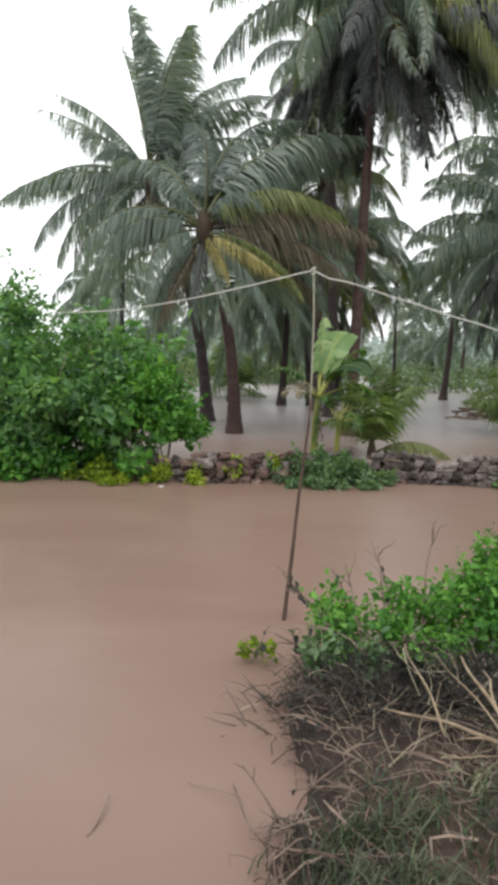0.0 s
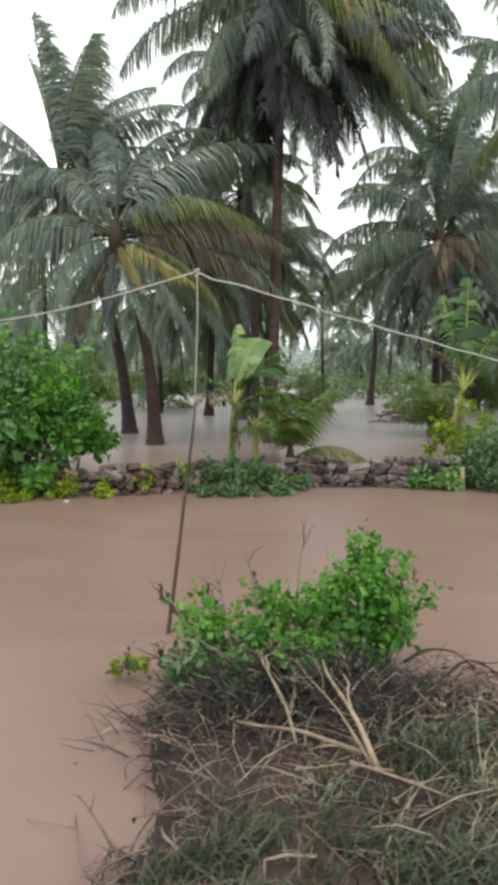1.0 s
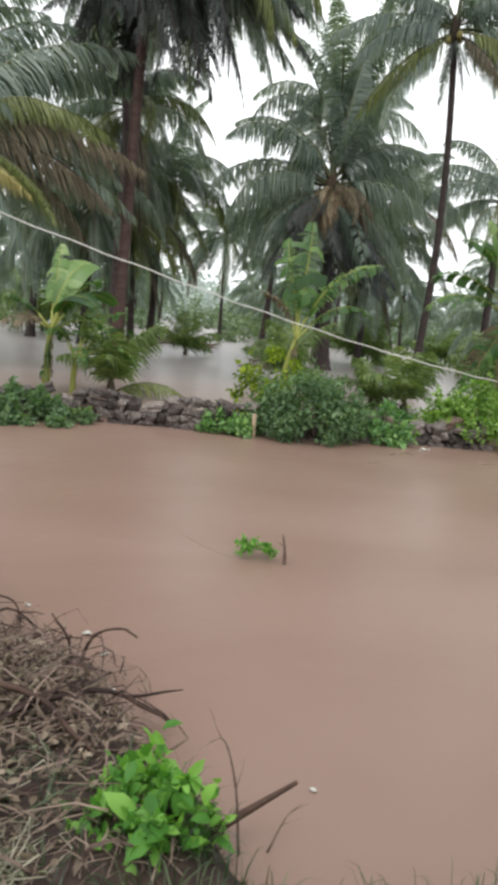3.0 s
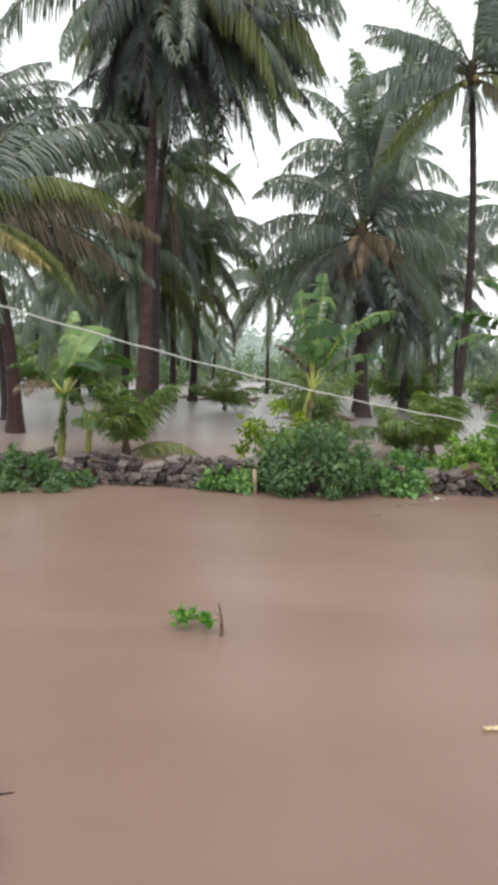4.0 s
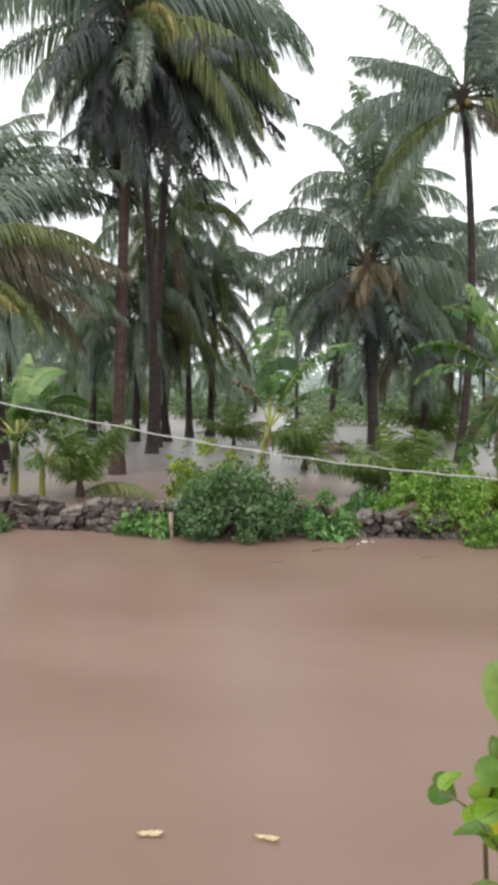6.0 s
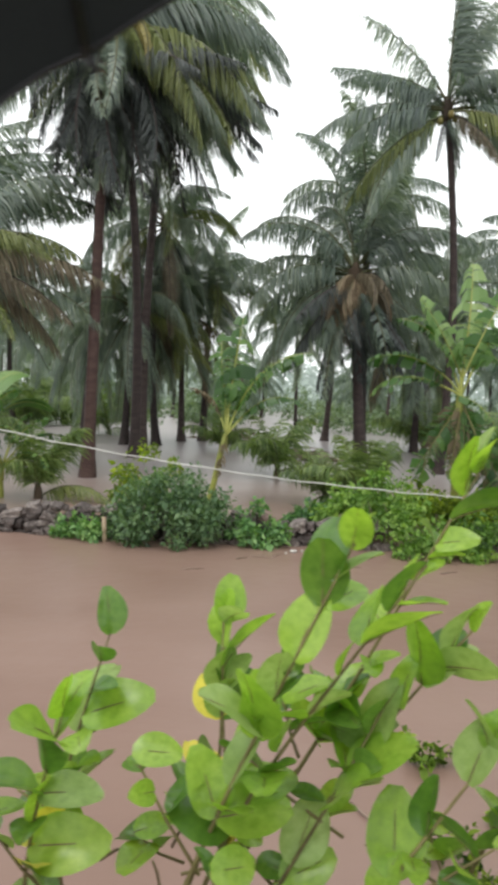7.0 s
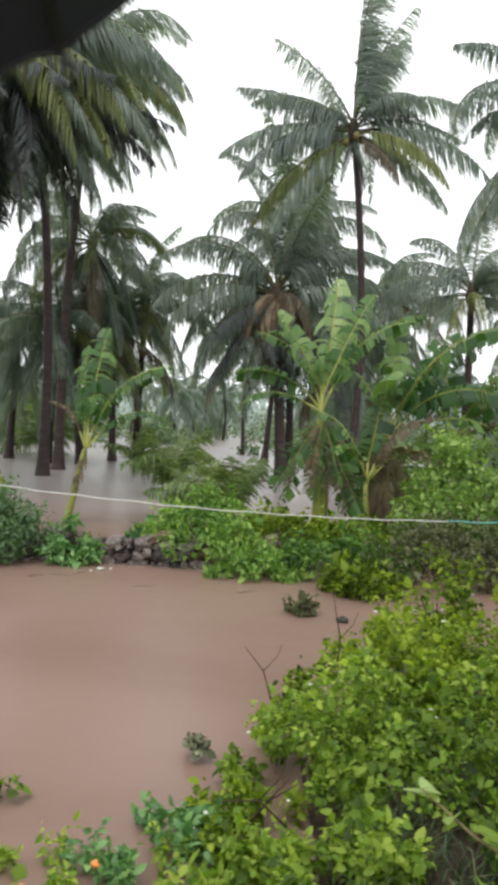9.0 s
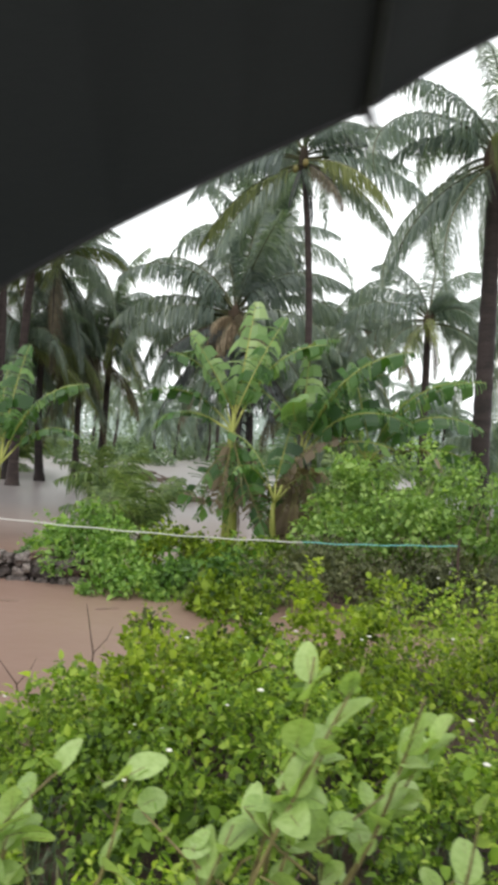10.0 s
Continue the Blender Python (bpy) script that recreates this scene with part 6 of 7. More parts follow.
for i, (a, b, r) in enumerate([((2.49, 3.12, 0.03), (2.73, 3.57, 0.07), 0.009), ((2.59, 2.94, 0.05), (3.08, 3.2, 0.09), 0.010), ((2.9, 2.63, 0.03), (3.24, 2.61, 0.05), 0.008), ((2.5, 2.67, 0.08), (2.75, 2.78, 0.08), 0.008),
                               ((2.34, 3.67, 0.04), (2.38, 4.05, 0.10), 0.007), ((2.9, 2.75, 0.0), (2.93, 2.77, 0.24), 0.007), ((2.2, 3.3, 0.1), (2.62, 3.42, 0.06), 0.011), ((2.72, 2.35, 0.08), (3.1, 2.42, 0.04), 0.008)]):
    a, b = Vector(a), Vector(b)
    twig("fallen_twig", [a, a.lerp(b, 0.4) + Vector((0.01, -0.01, 0.015)), a.lerp(b, 0.75) + Vector((-0.008, 0.012, 0.01)), b], r, M_TWIG, "dark forked twig washed up on the muddy bank", "twig", 2, "twigs washed up on the bank", 800 + i)
for i, (pts, r, dl) in enumerate([
        ([(0.75, 3.75, 0.15), (0.53, 3.9, 0.31), (0.38, 3.9, 0.50), (0.23, 3.9, 0.63)], 0.014, 18), ([(0.59, 3.4, 0.2), (0.40, 3.4, 0.33), (0.15, 3.4, 0.45)], 0.013, 8),
        ([(0.37, 2.0, 0.22), (0.25, 2.0, 0.18), (0.11, 2.0, 0.10)], 0.008, 0), ([(0.55, 2.3, 0.16), (0.40, 2.3, 0.16), (0.23, 2.3, 0.13)], 0.008, 2),
        ([(1.02, 3.8, 0.3), (0.92, 3.8, 0.66), (0.79, 3.8, 0.98)], 0.009, 5), ([(0.69, 3.8, 0.3), (0.60, 3.8, 0.66), (0.47, 3.8, 0.81)], 0.008, 8),
        ([(0.9, 3.3, 0.2), (0.62, 3.35, 0.46), (0.36, 3.4, 0.50), (0.24, 3.4, 0.38)], 0.009, 8), ([(0.6, 2.7, 0.12), (0.35, 2.75, 0.26), (0.08, 2.8, 0.22)], 0.008, 3)]):
    twig("dead_branch", pts, r, M_TWIG, "dark dead branch with shrivelled hanging leaves", "branch", 4, "dead branches on the brush heap", 760 + i, dl)
twig("branch", [(3.20, 1.95, -0.02), (3.44, 1.96, 0.14), (3.71, 1.97, 0.31)], 0.030, M_POLE, "dark broken branch slanting out over the water", "branch", 0, seed=5)
twig("branch", [(3.50, 1.95, 0.0), (3.46, 1.95, 0.30), (3.40, 1.96, 0.50), (3.34, 1.96, 0.50)], 0.006, M_TWIG, "thin curved twig standing at the waterline", "branch", 3, seed=6)
twig("branch", [(3.62, 1.96, 0.0), (3.68, 1.96, 0.16), (3.74, 1.96, 0.22)], 0.005, M_TWIG, "thin twig standing at the waterline", "branch", 2, seed=7)
twig("floating_twig", [(-0.69, 2.08, -0.004), (-0.66, 2.20, 0.02), (-0.65, 2.34, 0.03)], 0.008, M_TWIG, "short dark twig floating on muddy water", "twig", 1, seed=8)
twig("floating_branch", [(4.05, 5.1, -0.006), (3.75, 5.4, 0.001), (3.5, 5.8, -0.001), (3.35, 6.1, -0.004)], 0.006, M_TWIG, "thin half-sunk branch lying in muddy water", "branch", 0, seed=9)
twig("twig", [(4.36, 5.1, -0.1), (4.36, 5.12, 0.12), (4.33, 5.14, 0.27)], 0.020, M_TWIG, "broken twig sticking up out of the water", "twig", 1, seed=10)
bush("weeds", (4.13, 5.22, -0.04), (0.19, 0.12, 0.20), 260, 0.028, M_BUSH_VIVID, "tuft of green weeds rising out of the flood", 131, clumps=24, lump=0.6, flat=0.2, rich=True, stems=5, category="weeds")
bush("weeds", (0.05, 3.92, -0.03), (0.13, 0.10, 0.09), 46, 0.045, M_BUSH_YEL, "small green weed tuft in the flood", 132, clumps=6, rich=True, stems=4, category="weeds")
bush("weeds", (11.35, 9.25, -0.03), (0.24, 0.14, 0.20), 130, 0.07, M_BUSH_DULL, "half-drowned plant with drooping leaves in the flood", 133, clumps=7, rich=True, stems=5, category="weeds")


def chip(name, at, size, material, label, category, seed, rz=0, group=""):
    rg = random.Random(seed)
    v, f = blob(rg, size, 5, 8, 0.4)
    ob = new(name, mesh_of(name, v, f, material, True))
    ob.matrix_basis = pose(*at, 0, 0, rz)
    return tagged(ob, label, category, group)


bush("weeds", (10.36, 5.41, -0.02), (0.12, 0.08, 0.09), 90, 0.05, M_WITHERLEAF, "dark dead leafy clump floating against the bank", 136, clumps=6, rich=True, stems=6, category="weeds", stem_mat=M_TWIG)
chip("driftwood", (11.85, 9.0, 0.03), (0.08, 0.06, 0.05), M_BRUSH, "dark clod floating on the flood", "driftwood", 2)
for i, (x, y, rz, L) in enumerate([(6.79, 9.66, 10, 0.16), (7.75, 10.6, -20, 0.18), (7.45, 10.45, 30, 0.10), (8.0, 10.75, 50, 0.14), (9.1, 10.2, 5, 0.2), (10.6, 10.2, 20, 0.16), (8.6, 4.1, -60, 0.22), (8.75, 4.0, 80, 0.2)]):
    a = radians(rz)
    d = Vector((math.cos(a), math.sin(a), 0)) * L
    twig("floating_twig", [Vector((x, y, 0.0)) - d, Vector((x, y, 0.018)), Vector((x, y, 0.006)) + d + Vector((0, 0.05, 0))], 0.012, M_TWIG, "short dark twig floating on muddy water", "twig", 1, "twigs floating on the water", 40 + i)


def floating_leaf(at, rz, s, material, label):
    """A torn, curled leaf: a bowed strip with ragged edges, its ends lifted and a notch in its middle."""
    rg = random.Random(int(rz) + 50)
    v_, f_ = [], []
    for k in range(15):
        u = k / 14
        a = 2.2 * (u - 0.5)
        c = Vector((0.5 + 0.5 * math.sin(a), 0.24 * (math.cos(a) - 0.7), 0.05 + 0.12 * (2 * u - 1) ** 4))
        w = 0.15 * math.sin(math.pi * (0.08 + 0.84 * u)) ** 0.6 * (0.6 if 5 <= k <= 6 else 1.25 if k > 9 else 1.0)
        o_ = Vector((math.sin(a) * 0.5, math.cos(a), 0)).normalized()
        v_ += [c - o_ * w * rg.uniform(0.7, 1.2) + Vector((0, 0, 0.03)), c, c + o_ * w * rg.uniform(0.6, 1.2) + Vector((0, 0, 0.05))]
    for k in range(14):
        f_ += [(3 * k, 3 * k + 3, 3 * k + 4, 3 * k + 1), (3 * k + 1, 3 * k + 4, 3 * k + 5, 3 * k + 2)]
    ob = new("floating_leaf", mesh_of("floating_leaf", v_, f_, material, True))
    ob.matrix_basis = Matrix.Translation(at) @ pose(0, 0, 0, 0, 0, rz) @ Matrix.Scale(s, 4)
    return tagged(ob, label, "leaf", "leaves floating on the water")


floating_leaf((5.95, 3.68, 0.006), 4, 0.15, M_FLOATLEAF, "pale yellow leaf floating on muddy water")
floating_leaf((6.59, 3.70, 0.006), -12, 0.14, M_FLOATLEAF, "yellow leaf floating on muddy water")
for i, (x, y, s) in enumerate([(8.27, 11.05, 0.10), (8.15, 10.95, 0.05), (8.42, 11.15, 0.06), (2.35, 4.15, 0.04), (2.78, 3.75, 0.05), (2.9, 3.5, 0.05), (2.96, 3.1, 0.05), (2.7, 3.3, 0.045), (3.0, 2.9, 0.04), (2.45, 3.4, 0.05), (2.2, 2.6, 0.06), (3.9, 2.3, 0.03), (-1.75, 10.3, 0.08), (12.9, 9.7, 0.07), (13.3, 9.8, 0.06), (13.1, 9.6, 0.05), (2.85, 15.0, 0.10)]):
    z = max(0.0, ground_z(x, y)) + s * 0.25
    chip("litter_scrap", (x, y, z), (s * 0.65, s * 0.4, s * 0.25), M_LITTER, "crumpled pale scrap of litter at the water's edge", "litter", 60 + i, i * 47, "scraps of litter")
for i, (x, y, z) in enumerate([(10.06, 3.85, 0.25), (10.11, 3.63, 0.25), (9.77, 3.65, 0.25)]):
    chip("orange_flower", (x, y, z), (0.022, 0.02, 0.016), M_ORANGE, "small orange blossom among weeds", "flower", 80 + i, i * 30, "orange blossoms among weeds")

# heaps of driftwood deep in the grove


def driftwood_heap(at, k, seed, label):
    rg = random.Random(seed)
    root = thing("driftwood_heap", at, label, "driftwood", "driftwood heaps in the grove")
    for _ in range(46):
        a = rg.uniform(0, math.pi)
        x, y = rg.gauss(0, 0.9) * k, rg.gauss(0, 0.5) * k
        z = max(0.02, 0.55 * k * math.exp(-(x / (1.1 * k)) ** 2) * rg.random())
        d = Vector((math.cos(a), math.sin(a) * 0.5, rg.uniform(-0.12, 0.25))) * rg.uniform(0.3, 0.9) * k
        v_, f_ = tube([Vector((x, y, z)) - d, Vector((x, y, z + 0.08)), Vector((x, y, z)) + d], [0.05 * k, 0.045 * k, 0.015 * k], 5)
        part("branch", mesh_of("branch", v_, f_, M_TWIG, True), root)


driftwood_heap((9.1, 28.0, -0.1), 1.0, 12, "dark heap of fallen fronds and driftwood in the flood")
driftwood_heap((5.3, 39.2, -0.1), 1.3, 13, "long low heap of driftwood across the open water")

# ---------------------------------------------------------------- twig litter, straw and grass on the bank
def twig_field(name, n, place, size, radius, rise, material, label, seed):
    """Many fine dead twigs, joined. place(rg) gives a point on the bank."""
    rg_ = random.Random(seed)
    bits = []
    for _ in range(n):
        q = place(rg_)
        if q is None:
            continue
        p_ = Vector(q)
        a_ = rg_.uniform(0, 2 * math.pi)
        L_ = rg_.uniform(*size)
        d_ = Vector((math.cos(a_), math.sin(a_), rg_.uniform(*rise))) * L_
        b_ = Vector((rg_.uniform(-1, 1), rg_.uniform(-1, 1), rg_.uniform(-0.3, 1))) * L_ * 0.32
        r_ = radius * rg_.uniform(0.5, 1.4)
        bits.append(tube([p_ - d_ * 0.5, p_ - d_ * 0.15 + b_ * 0.8, p_ + d_ * 0.2 + b_, p_ + d_ * 0.5 - Vector((0, 0, L_ * 0.12))], [r_, r_ * 0.9, r_ * 0.7, r_ * 0.3], 3, cap=False))
    v_, f_ = joined(bits)
    return tagged(new(name, mesh_of(name, v_, f_, material)), label, "twigs", kind="stuff")


def on_spit(rg_):
    x_, y_ = rg_.uniform(0.1, 3.2), rg_.uniform(1.5, 4.5)
    g_ = ground_z(x_, y_)
    return None if g_ < -0.08 else (x_, y_, max(g_, 0.0) + rg_.uniform(0, 0.07))


def on_heap(rg_):
    x_, y_ = rg_.gauss(1.12, 0.42), rg_.gauss(3.2, 0.28)
    top_ = 0.36 * math.exp(-((x_ - 1.15) / 0.75) ** 2 - ((y_ - 3.4) / 0.6) ** 2)
    return (x_, y_, max(ground_z(x_, y_), 0.0) + top_ * rg_.uniform(0.1, 1.0))


def on_point(rg_):
    x_, y_ = rg_.gauss(2.6, 0.38), rg_.gauss(3.2, 0.5)
    return None if ground_z(x_, y_) < -0.25 else (x_, y_, max(ground_z(x_, y_), 0.0) + rg_.uniform(0, 0.16))


twig_field("twig_litter", 1900, on_spit, (0.06, 0.26), 0.0034, (-0.1, 0.3), M_TWIG, "tangle of dark dead twigs over wet soil", 21)
DS = random.Random(71)
stems_ = []
for _ in range(620):
    x_, y_ = DS.gauss(1.05, 0.38), DS.gauss(3.28, 0.16)
    p_ = Vector((x_, y_, max(ground_z(x_, y_), 0.0)))
    o_ = Vector(((x_ - 1.05) * 0.9 + DS.gauss(0, 0.3), -0.25 + DS.gauss(0, 0.3), DS.uniform(0.5, 1.2))).normalized()
    L_ = DS.uniform(0.15, 0.50)
    c_ = Vector((DS.gauss(0, 0.10), DS.gauss(0, 0.10), -DS.uniform(0.05, 0.35))) * L_
    stems_.append(tube([p_, p_ + o_ * L_ * 0.35 + c_ * 0.1, p_ + o_ * L_ * 0.7 + c_ * 0.45, p_ + o_ * L_ + c_], [0.0042, 0.0036, 0.0028, 0.001], 3, cap=False))
v, f = joined(stems_)
tagged(new("dead_stems", mesh_of("dead_stems", v, f, M_BRUSH)), "thicket of dead grey stems standing round green shoots", "dead stems", kind="stuff")
twig_field("pale_twigs", 150, on_heap, (0.10, 0.34), 0.0034, (0.2, 1.3), M_STRAW, "pale dry twigs standing out of the dark brushwood", 26)
twig_field("brushwood", 900, on_heap, (0.10, 0.36), 0.0034, (0.0, 0.9), M_BRUSH, "grey dead brushwood piled under green shoots", 22)
def on_edge(rg_):
    x_, y_ = rg_.uniform(-0.6, 1.0), rg_.uniform(1.6, 4.4)
    g_ = ground_z(x_, y_)
    return None if g_ > 0.16 or g_ < -0.05 else (x_, y_, max(g_, 0.0) + rg_.uniform(0, 0.07))


twig_field("brushwood", 1500, on_edge, (0.05, 0.20), 0.0032, (-0.4, 0.7), M_BRUSH, "dark brushwood hanging over the edge of the bank", 24)
STRAW = random.Random(5)
straw = []
for _ in range(60):
    x_, y_ = STRAW.gauss(1.85, 0.40), STRAW.gauss(2.35, 0.38)
    p_ = Vector((x_, y_, max(ground_z(x_, y_), 0.0) + STRAW.uniform(0.01, 0.12)))
    L_ = STRAW.uniform(0.12, 0.42)
    d_ = Vector((0.72 + STRAW.gauss(0, 0.45), 0.66 + STRAW.gauss(0, 0.45), STRAW.uniform(0.0, 0.5))) * L_
    straw.append(tube([p_ - d_ * 0.5, p_ - d_ * 0.15 + Vector((0, 0, 0.10 * L_)), p_ + d_ * 0.2 + Vector((0.02, -0.02, 0.10 * L_)), p_ + d_ * 0.5 - Vector((0, 0, 0.06 * L_))], [0.0030, 0.0028, 0.0022, 0.001], 3, cap=False))
v, f = joined(straw)
tagged(new("straw", mesh_of("straw", v, f, M_STRAW)), "pale dry straw beaten flat across the bank", "straw", kind="stuff")
twig_field("brushwood", 300, on_point, (0.10, 0.34), 0.0048, (-0.1, 0.6), M_TWIG, "dark brushwood washed up at the waterline", 23)
twig_field("brushwood", 110, on_spit, (0.25, 0.60), 0.0075, (-0.05, 0.25), M_TWIG, "coarse broken branches scattered over the bank", 25)


def grass_patch(name, n, box, length, width, material, label, seed, lean=0.6, keep=None, low=-0.03):
    rs_ = np.random.RandomState(seed)
    cx = rs_.uniform(box[0], box[1], size=(n // 14 + 1, 1))
    cy = rs_.uniform(box[2], box[3], size=(n // 14 + 1, 1))
    c = np.repeat(np.hstack([cx, cy]), 14, axis=0)[:n]
    xy = c + rs_.normal(size=c.shape) * 0.055
    ok = np.array([(ground_z(x, y) > low) and (keep is None or keep(x, y)) for x, y in xy])
    xy = xy[ok]
    v_, f_ = blades(rs_, len(xy), xy, ground_z, length, width, lean, (0.15, -0.1))
    return tagged(new(name, fast_mesh(name, v_, f_, material)), label, "grass", kind="stuff")


def withered(n, box, seed):
    """Clumps of withered, bowed weed stems, each clump beaten over to one side, with shrivelled leaves on them."""
    rg_, rs_ = random.Random(seed), np.random.RandomState(seed)
    bits, P_, D_ = [], [], []
    for _ in range(n):
        x_, y_ = rg_.uniform(box[0], box[1]), rg_.uniform(box[2], box[3])
        if ground_z(x_, y_) < 0.0:
            continue
        a0 = rg_.gauss(0.75, 0.9)
        k0 = noise.noise(Vector((x_ * 1.4, y_ * 1.4, 3.3)))
        if k0 < -0.05:
            continue
        for _ in range(rg_.randint(8, 14)):
            a_ = a0 + rg_.gauss(0, 0.8)
            L_ = rg_.uniform(0.06, 0.26)
            h_ = rg_.uniform(0.12, 0.55)
            b_ = Vector((x_ + rg_.gauss(0, 0.05), y_ + rg_.gauss(0, 0.05), 0))
            b_.z = max(ground_z(b_.x, b_.y), 0.0)
            o_ = Vector((math.cos(a_), math.sin(a_), 0))
            pts_ = [b_ + o_ * L_ * u + Vector((0, 0, L_ * h_ * (math.sin(math.pi * min(1, 0.9 * u)) * 0.62 + 0.12 * u))) for u in (0, 0.22, 0.45, 0.7, 1.0)]
            pts_ = [pts_[0]] + [q_ + Vector((rg_.gauss(0, 1), rg_.gauss(0, 1), rg_.gauss(0, 0.6))) * L_ * 0.08 for q_ in pts_[1:]]
            r_ = rg_.uniform(0.0020, 0.0046)
            bits.append(tube(pts_, [r_, r_, r_ * 0.85, r_ * 0.65, r_ * 0.3], 3, cap=False))
            for u in range(rg_.randint(0, 4)):
                P_.append(pts_[rg_.randint(1, 4)] + Vector((rg_.gauss(0, 0.01), rg_.gauss(0, 0.01), 0)))
                D_.append((rg_.gauss(0, 1), rg_.gauss(0, 1), rg_.uniform(-1.2, 0.2)))
    v_, f_ = joined(bits)
    tagged(new("withered_weeds", mesh_of("withered_weeds", v_, f_, M_WITHER)), "grey-green withered weed stems beaten flat on the bank", "weeds", kind="stuff")
    P_, D_ = np.array([tuple(p) for p in P_]), np.array(D_)
    ln_ = rs_.uniform(0.02, 0.06, size=len(P_))
    v_, f_ = leaf_cloud(P_, D_, ln_, ln_ * 0.4, fold=0.5, rich=True, rs=rs_)
    tagged(new("withered_leaves", fast_mesh("withered_leaves", v_, f_, M_WITHERLEAF)), "shrivelled grey-green leaves on beaten-down weeds", "leaves", kind="stuff")


rs = np.random.RandomState(61)
P, D = [], []
while len(P) < 1300:
    x_, y_ = rs.normal(2.55, 0.42), rs.normal(2.85, 0.55)
    g_ = ground_z(x_, y_)
    if g_ > -0.02 and y_ > 1.7:
        P.append((x_, y_, g_ + rs.uniform(0.005, 0.05)))
        D.append((rs.normal(), rs.normal(), rs.normal() * 0.25))
ln = rs.uniform(0.02, 0.075, size=len(P))
v, f = leaf_cloud(np.array(P), np.array(D), ln, ln * 0.45, fold=0.4, rich=True, rs=rs)
tagged(new("leaf_litter", fast_mesh("leaf_litter", v, f, M_LITTERLEAF)), "pale brown dead leaves strewn over the muddy bank", "leaves", kind="stuff")
withered(110, (1.1, 2.7, 1.3, 2.95), 51)
grass_patch("grass", 420, (1.3, 2.35, 1.5, 2.8), 0.17, 0.0042, M_PALEGRASS, "pale yellow-green grass bent over on the brush heap", 37, 1.5, keep=lambda x, y: noise.noise(Vector((x * 2.1, y * 2.1, 4.4))) > -0.05)
grass_patch("grass", 2000, (-0.1, 3.4, 0.9, 2.3), 0.15, 0.0038, M_GRASS, "wet tufts of green grass on the bank", 31, 0.9)
grass_patch("dry_grass", 420, (0.3, 3.3, 1.3, 3.4), 0.11, 0.0026, M_DRYGRASS, "flattened straw-coloured grass over the brush heap", 32, 1.4)
grass_patch("grass", 3600, (0.30, 1.9, 1.25, 2.06), 0.17, 0.0036, M_GRASS_NEAR, "dense tussock of wet grey-green grass on the bank", 36, 0.75, keep=lambda x, y: noise.noise(Vector((x * 2.3, y * 2.3, 8.1))) > -0.12)
grass_patch("grass", 300, (1.5, 2.1, 2.45, 2.8), 0.2, 0.0045, M_GRASS, "coarse green grass clump beside broken stalks", 33, 1.0)
grass_patch("grass", 6000, (3.2, 10.5, 0.6, 2.6), 0.16, 0.003, M_GRASS, "short wet grass along the edge of the path", 34, 0.7)
grass_patch("grass", 5000, (10.0, 15.5, 1.6, 4.5), 0.26, 0.005, M_GRASS, "wet grass under vines on the bank", 35, 0.8)


# ---------------------------------------------------------------- carried umbrella, drawn out as a fixed dark cloth over the later part of the path
# its front hem is shaped in scallops to fit the camera's view along the walk: reach y, then (x, z) of the low point, of
# the rib tip and of the end of each climb
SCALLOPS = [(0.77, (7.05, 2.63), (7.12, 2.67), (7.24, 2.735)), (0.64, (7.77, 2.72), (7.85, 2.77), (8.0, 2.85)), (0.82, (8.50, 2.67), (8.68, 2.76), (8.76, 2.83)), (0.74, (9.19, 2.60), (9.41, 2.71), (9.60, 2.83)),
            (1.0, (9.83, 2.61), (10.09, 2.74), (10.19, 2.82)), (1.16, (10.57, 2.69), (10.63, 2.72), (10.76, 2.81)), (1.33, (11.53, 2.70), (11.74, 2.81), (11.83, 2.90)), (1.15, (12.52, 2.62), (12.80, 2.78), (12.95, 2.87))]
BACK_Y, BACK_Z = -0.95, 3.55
umbrella_root = thing("umbrella_stand_in", (10.0, BACK_Y, ground_z(10.0, BACK_Y)), "dark grey-black umbrella drawn out over the path, its scalloped ribbed edge fitted to the camera's view", "canopy")
c0 = Vector(umbrella_root.location)
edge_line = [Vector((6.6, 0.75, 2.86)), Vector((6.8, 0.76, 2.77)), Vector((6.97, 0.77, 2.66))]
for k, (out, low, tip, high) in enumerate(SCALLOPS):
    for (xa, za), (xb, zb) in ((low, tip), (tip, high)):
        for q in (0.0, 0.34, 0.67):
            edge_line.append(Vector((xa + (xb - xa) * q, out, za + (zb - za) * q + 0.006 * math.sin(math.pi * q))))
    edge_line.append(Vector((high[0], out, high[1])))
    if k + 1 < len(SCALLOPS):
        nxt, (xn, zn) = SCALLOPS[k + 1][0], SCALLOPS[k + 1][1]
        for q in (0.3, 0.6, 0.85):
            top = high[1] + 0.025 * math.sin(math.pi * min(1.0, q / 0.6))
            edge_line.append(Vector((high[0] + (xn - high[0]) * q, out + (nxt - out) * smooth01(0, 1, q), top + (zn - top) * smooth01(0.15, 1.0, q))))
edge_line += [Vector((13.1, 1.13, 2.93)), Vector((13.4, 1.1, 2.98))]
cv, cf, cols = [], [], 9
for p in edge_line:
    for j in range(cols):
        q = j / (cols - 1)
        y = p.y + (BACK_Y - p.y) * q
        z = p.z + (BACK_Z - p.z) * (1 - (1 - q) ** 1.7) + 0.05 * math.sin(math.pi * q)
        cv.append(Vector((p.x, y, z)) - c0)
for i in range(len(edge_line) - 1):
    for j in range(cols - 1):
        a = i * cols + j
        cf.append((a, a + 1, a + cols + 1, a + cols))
cloth = part("cloth", mesh_of("cloth", cv, cf, M_CLOTH, False), umbrella_root)
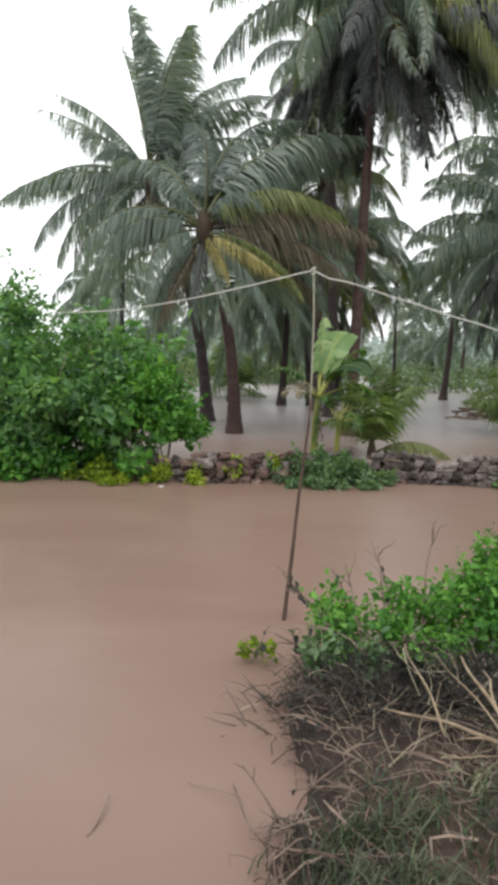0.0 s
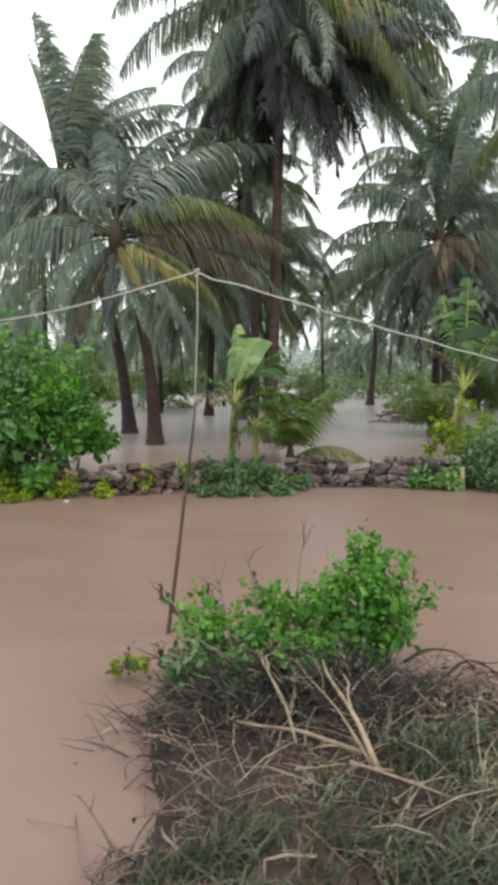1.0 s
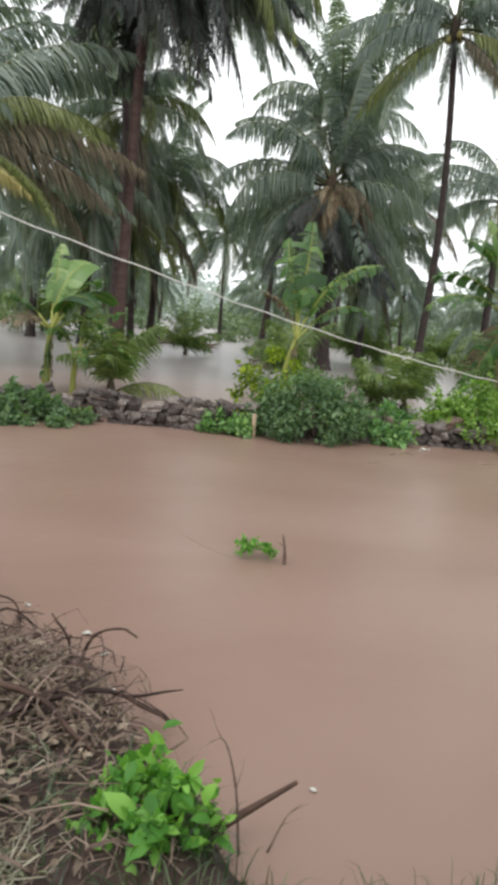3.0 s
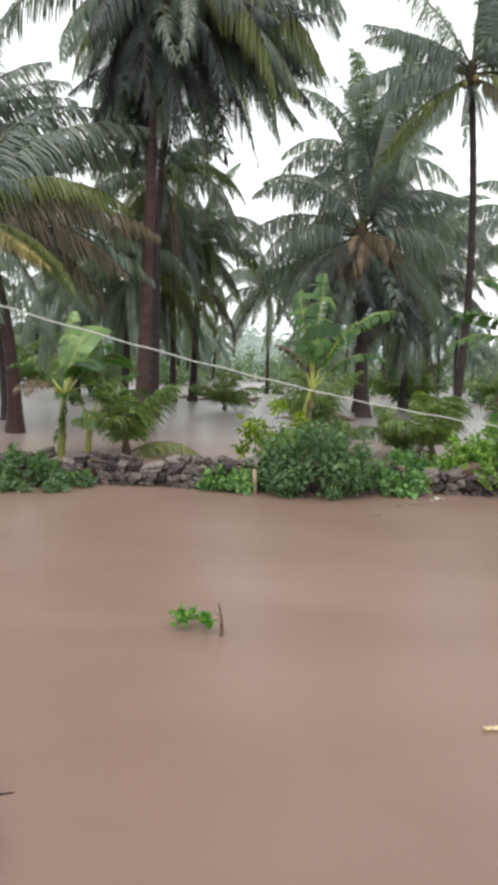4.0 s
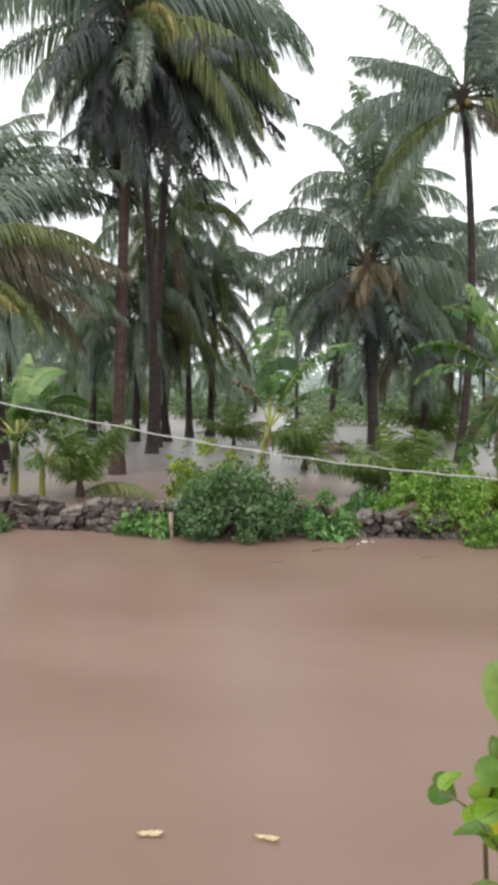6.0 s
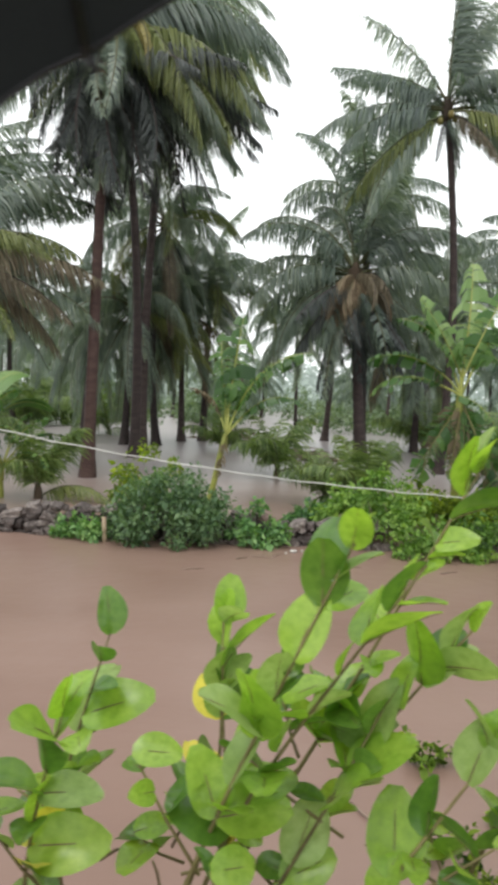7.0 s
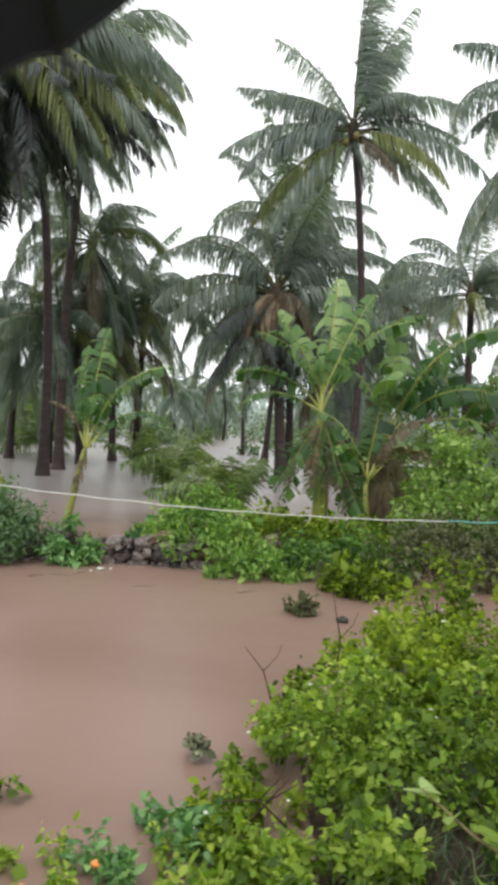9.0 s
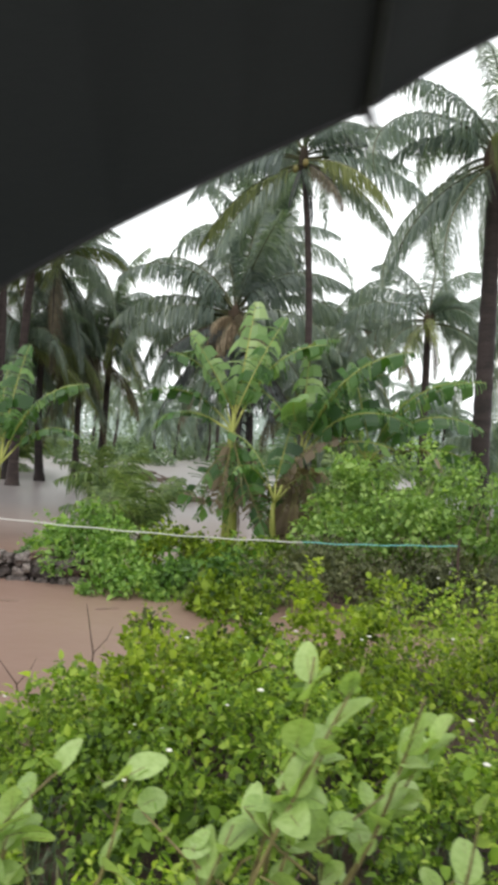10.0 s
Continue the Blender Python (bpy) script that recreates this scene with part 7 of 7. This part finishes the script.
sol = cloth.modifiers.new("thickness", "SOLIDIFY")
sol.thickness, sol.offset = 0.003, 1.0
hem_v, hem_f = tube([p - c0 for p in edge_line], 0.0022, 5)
part("hem", mesh_of("hem", hem_v, hem_f, M_METAL, True), umbrella_root)
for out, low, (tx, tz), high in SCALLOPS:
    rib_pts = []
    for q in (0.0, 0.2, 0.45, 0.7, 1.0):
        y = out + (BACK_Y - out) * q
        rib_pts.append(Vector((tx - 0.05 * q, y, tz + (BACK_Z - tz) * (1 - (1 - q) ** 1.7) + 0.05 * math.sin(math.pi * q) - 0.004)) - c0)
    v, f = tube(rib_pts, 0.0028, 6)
    rib = part("rib", mesh_of("rib", v, f, M_METAL, True), umbrella_root)
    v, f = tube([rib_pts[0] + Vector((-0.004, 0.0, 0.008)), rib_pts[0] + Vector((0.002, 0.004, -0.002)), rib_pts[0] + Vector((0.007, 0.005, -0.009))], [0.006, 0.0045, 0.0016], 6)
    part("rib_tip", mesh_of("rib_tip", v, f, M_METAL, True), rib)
# rail and posts are added, out of view, to hold the stretched umbrella cloth
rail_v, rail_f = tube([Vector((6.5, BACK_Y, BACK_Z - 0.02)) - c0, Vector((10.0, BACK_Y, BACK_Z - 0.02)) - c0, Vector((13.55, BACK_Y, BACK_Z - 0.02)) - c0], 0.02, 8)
part("back_rail", mesh_of("back_rail", rail_v, rail_f, M_METAL, True), umbrella_root)
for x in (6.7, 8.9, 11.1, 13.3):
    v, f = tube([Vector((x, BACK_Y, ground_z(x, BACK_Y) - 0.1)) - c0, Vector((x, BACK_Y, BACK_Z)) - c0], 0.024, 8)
    part("post", mesh_of("post", v, f, M_METAL, True), umbrella_root)

# ---------------------------------------------------------------- the dry-stone wall
wall = new("wall_stone")
wall.location = (0, 0, 0)
tagged(wall, "low dry-laid field stone wall above flood water", "wall", kind="structure")


def wall_y(x):
    return 11.75 + 0.10 * math.sin(x * 0.9) - 0.5 * smooth01(1.8, -1.2, x)


rg = random.Random(61)


def block(rng, rough=0.24):
    """A roughly squared field stone within a unit cube: chamfered, uneven faces."""
    verts, faces, index = [], [], {}
    off = Vector((rng.uniform(-50, 50), rng.uniform(-50, 50), 0))

    def corner(i, j, k):
        if (i, j, k) not in index:
            p = Vector((i - 1.5, j - 1.5, k - 1.5)) / 1.5
            q = Vector([math.copysign(abs(c) ** 0.8, c) for c in p])
            q = q * (1 / (sum(abs(c) ** 5 for c in q) ** 0.2)) * 0.5
            q += q.normalized() * rough * noise.noise(q * 3.1 + off) * 1.2
            q.x += 0.22 * q.z * noise.noise(off)
            index[i, j, k] = len(verts)
            verts.append(q)
        return index[i, j, k]

    for f, (u, w) in ((0, (1, 2)), (1, (2, 0)), (2, (0, 1))):
        for side in (0, 3):
            for a in range(3):
                for b in range(3):
                    quad = []
                    for da, db in ((0, 0), (1, 0), (1, 1), (0, 1)):
                        c = [0, 0, 0]
                        c[f], c[u], c[w] = side, a + da, b + db
                        quad.append(corner(*c))
                    faces.append(tuple(quad if side else quad[::-1]))
    return verts, faces


SHAPE_G, SHAPE_R = [], []
for k in range(11):
    v, f = block(rg)
    SHAPE_G.append(mesh_of("stone", v, f, M_STONE))
    SHAPE_R.append(mesh_of("stone", v, f, M_STONE_RED))
core_v, core_f = [], []
xs = np.arange(-2.6, 9.9, 0.25)
for x in xs:
    y = wall_y(x)
    core_v += [(x, y - 0.13, -0.5), (x, y - 0.13, 0.30), (x, y + 0.2, 0.30), (x, y + 0.2, -0.5)]
for i in range(len(xs) - 1):
    for k in range(4):
        a, b = i * 4 + k, i * 4 + (k + 1) % 4
        core_f.append((a, b, b + 4, a + 4))
core_f += [(0, 1, 2, 3), tuple(len(core_v) - 4 + q for q in (3, 2, 1, 0))]
part("core", mesh_of("core", core_v, core_f, M_SOIL), wall)
count = 0
for course, (z, hgt) in enumerate([(-0.02, 0.20), (0.155, 0.18), (0.315, 0.17), (0.455, 0.13)]):
    x = -2.6 + rg.uniform(0, 0.1)
    while x < 9.8:
        w = rg.choice((rg.uniform(0.12, 0.22), rg.uniform(0.2, 0.34), rg.uniform(0.28, 0.44)))
        thin = course == 3 and rg.random() < 0.45
        if not thin and count < 298:
            red = rg.random() < (0.75 if x < 1.0 else 0.06)
            me = (SHAPE_R if red else SHAPE_G)[rg.randrange(11)]
            tall = hgt * rg.uniform(0.85, 1.15) * (1.5 if course == 1 and rg.random() < 0.12 else 1)
            m = pose(x + w / 2, wall_y(x) - 0.15 + rg.uniform(-0.05, 0.03) + 0.035 * course, z + rg.uniform(-0.035, 0.035), rg.uniform(-16, 16), rg.uniform(-24, 24), rg.uniform(-20, 20)) @ Matrix.Diagonal((w * rg.uniform(0.9, 1.02), rg.uniform(0.24, 0.34), tall, 1))
            part("stone", me, wall, m)
            count += 1
        x += w * 0.97
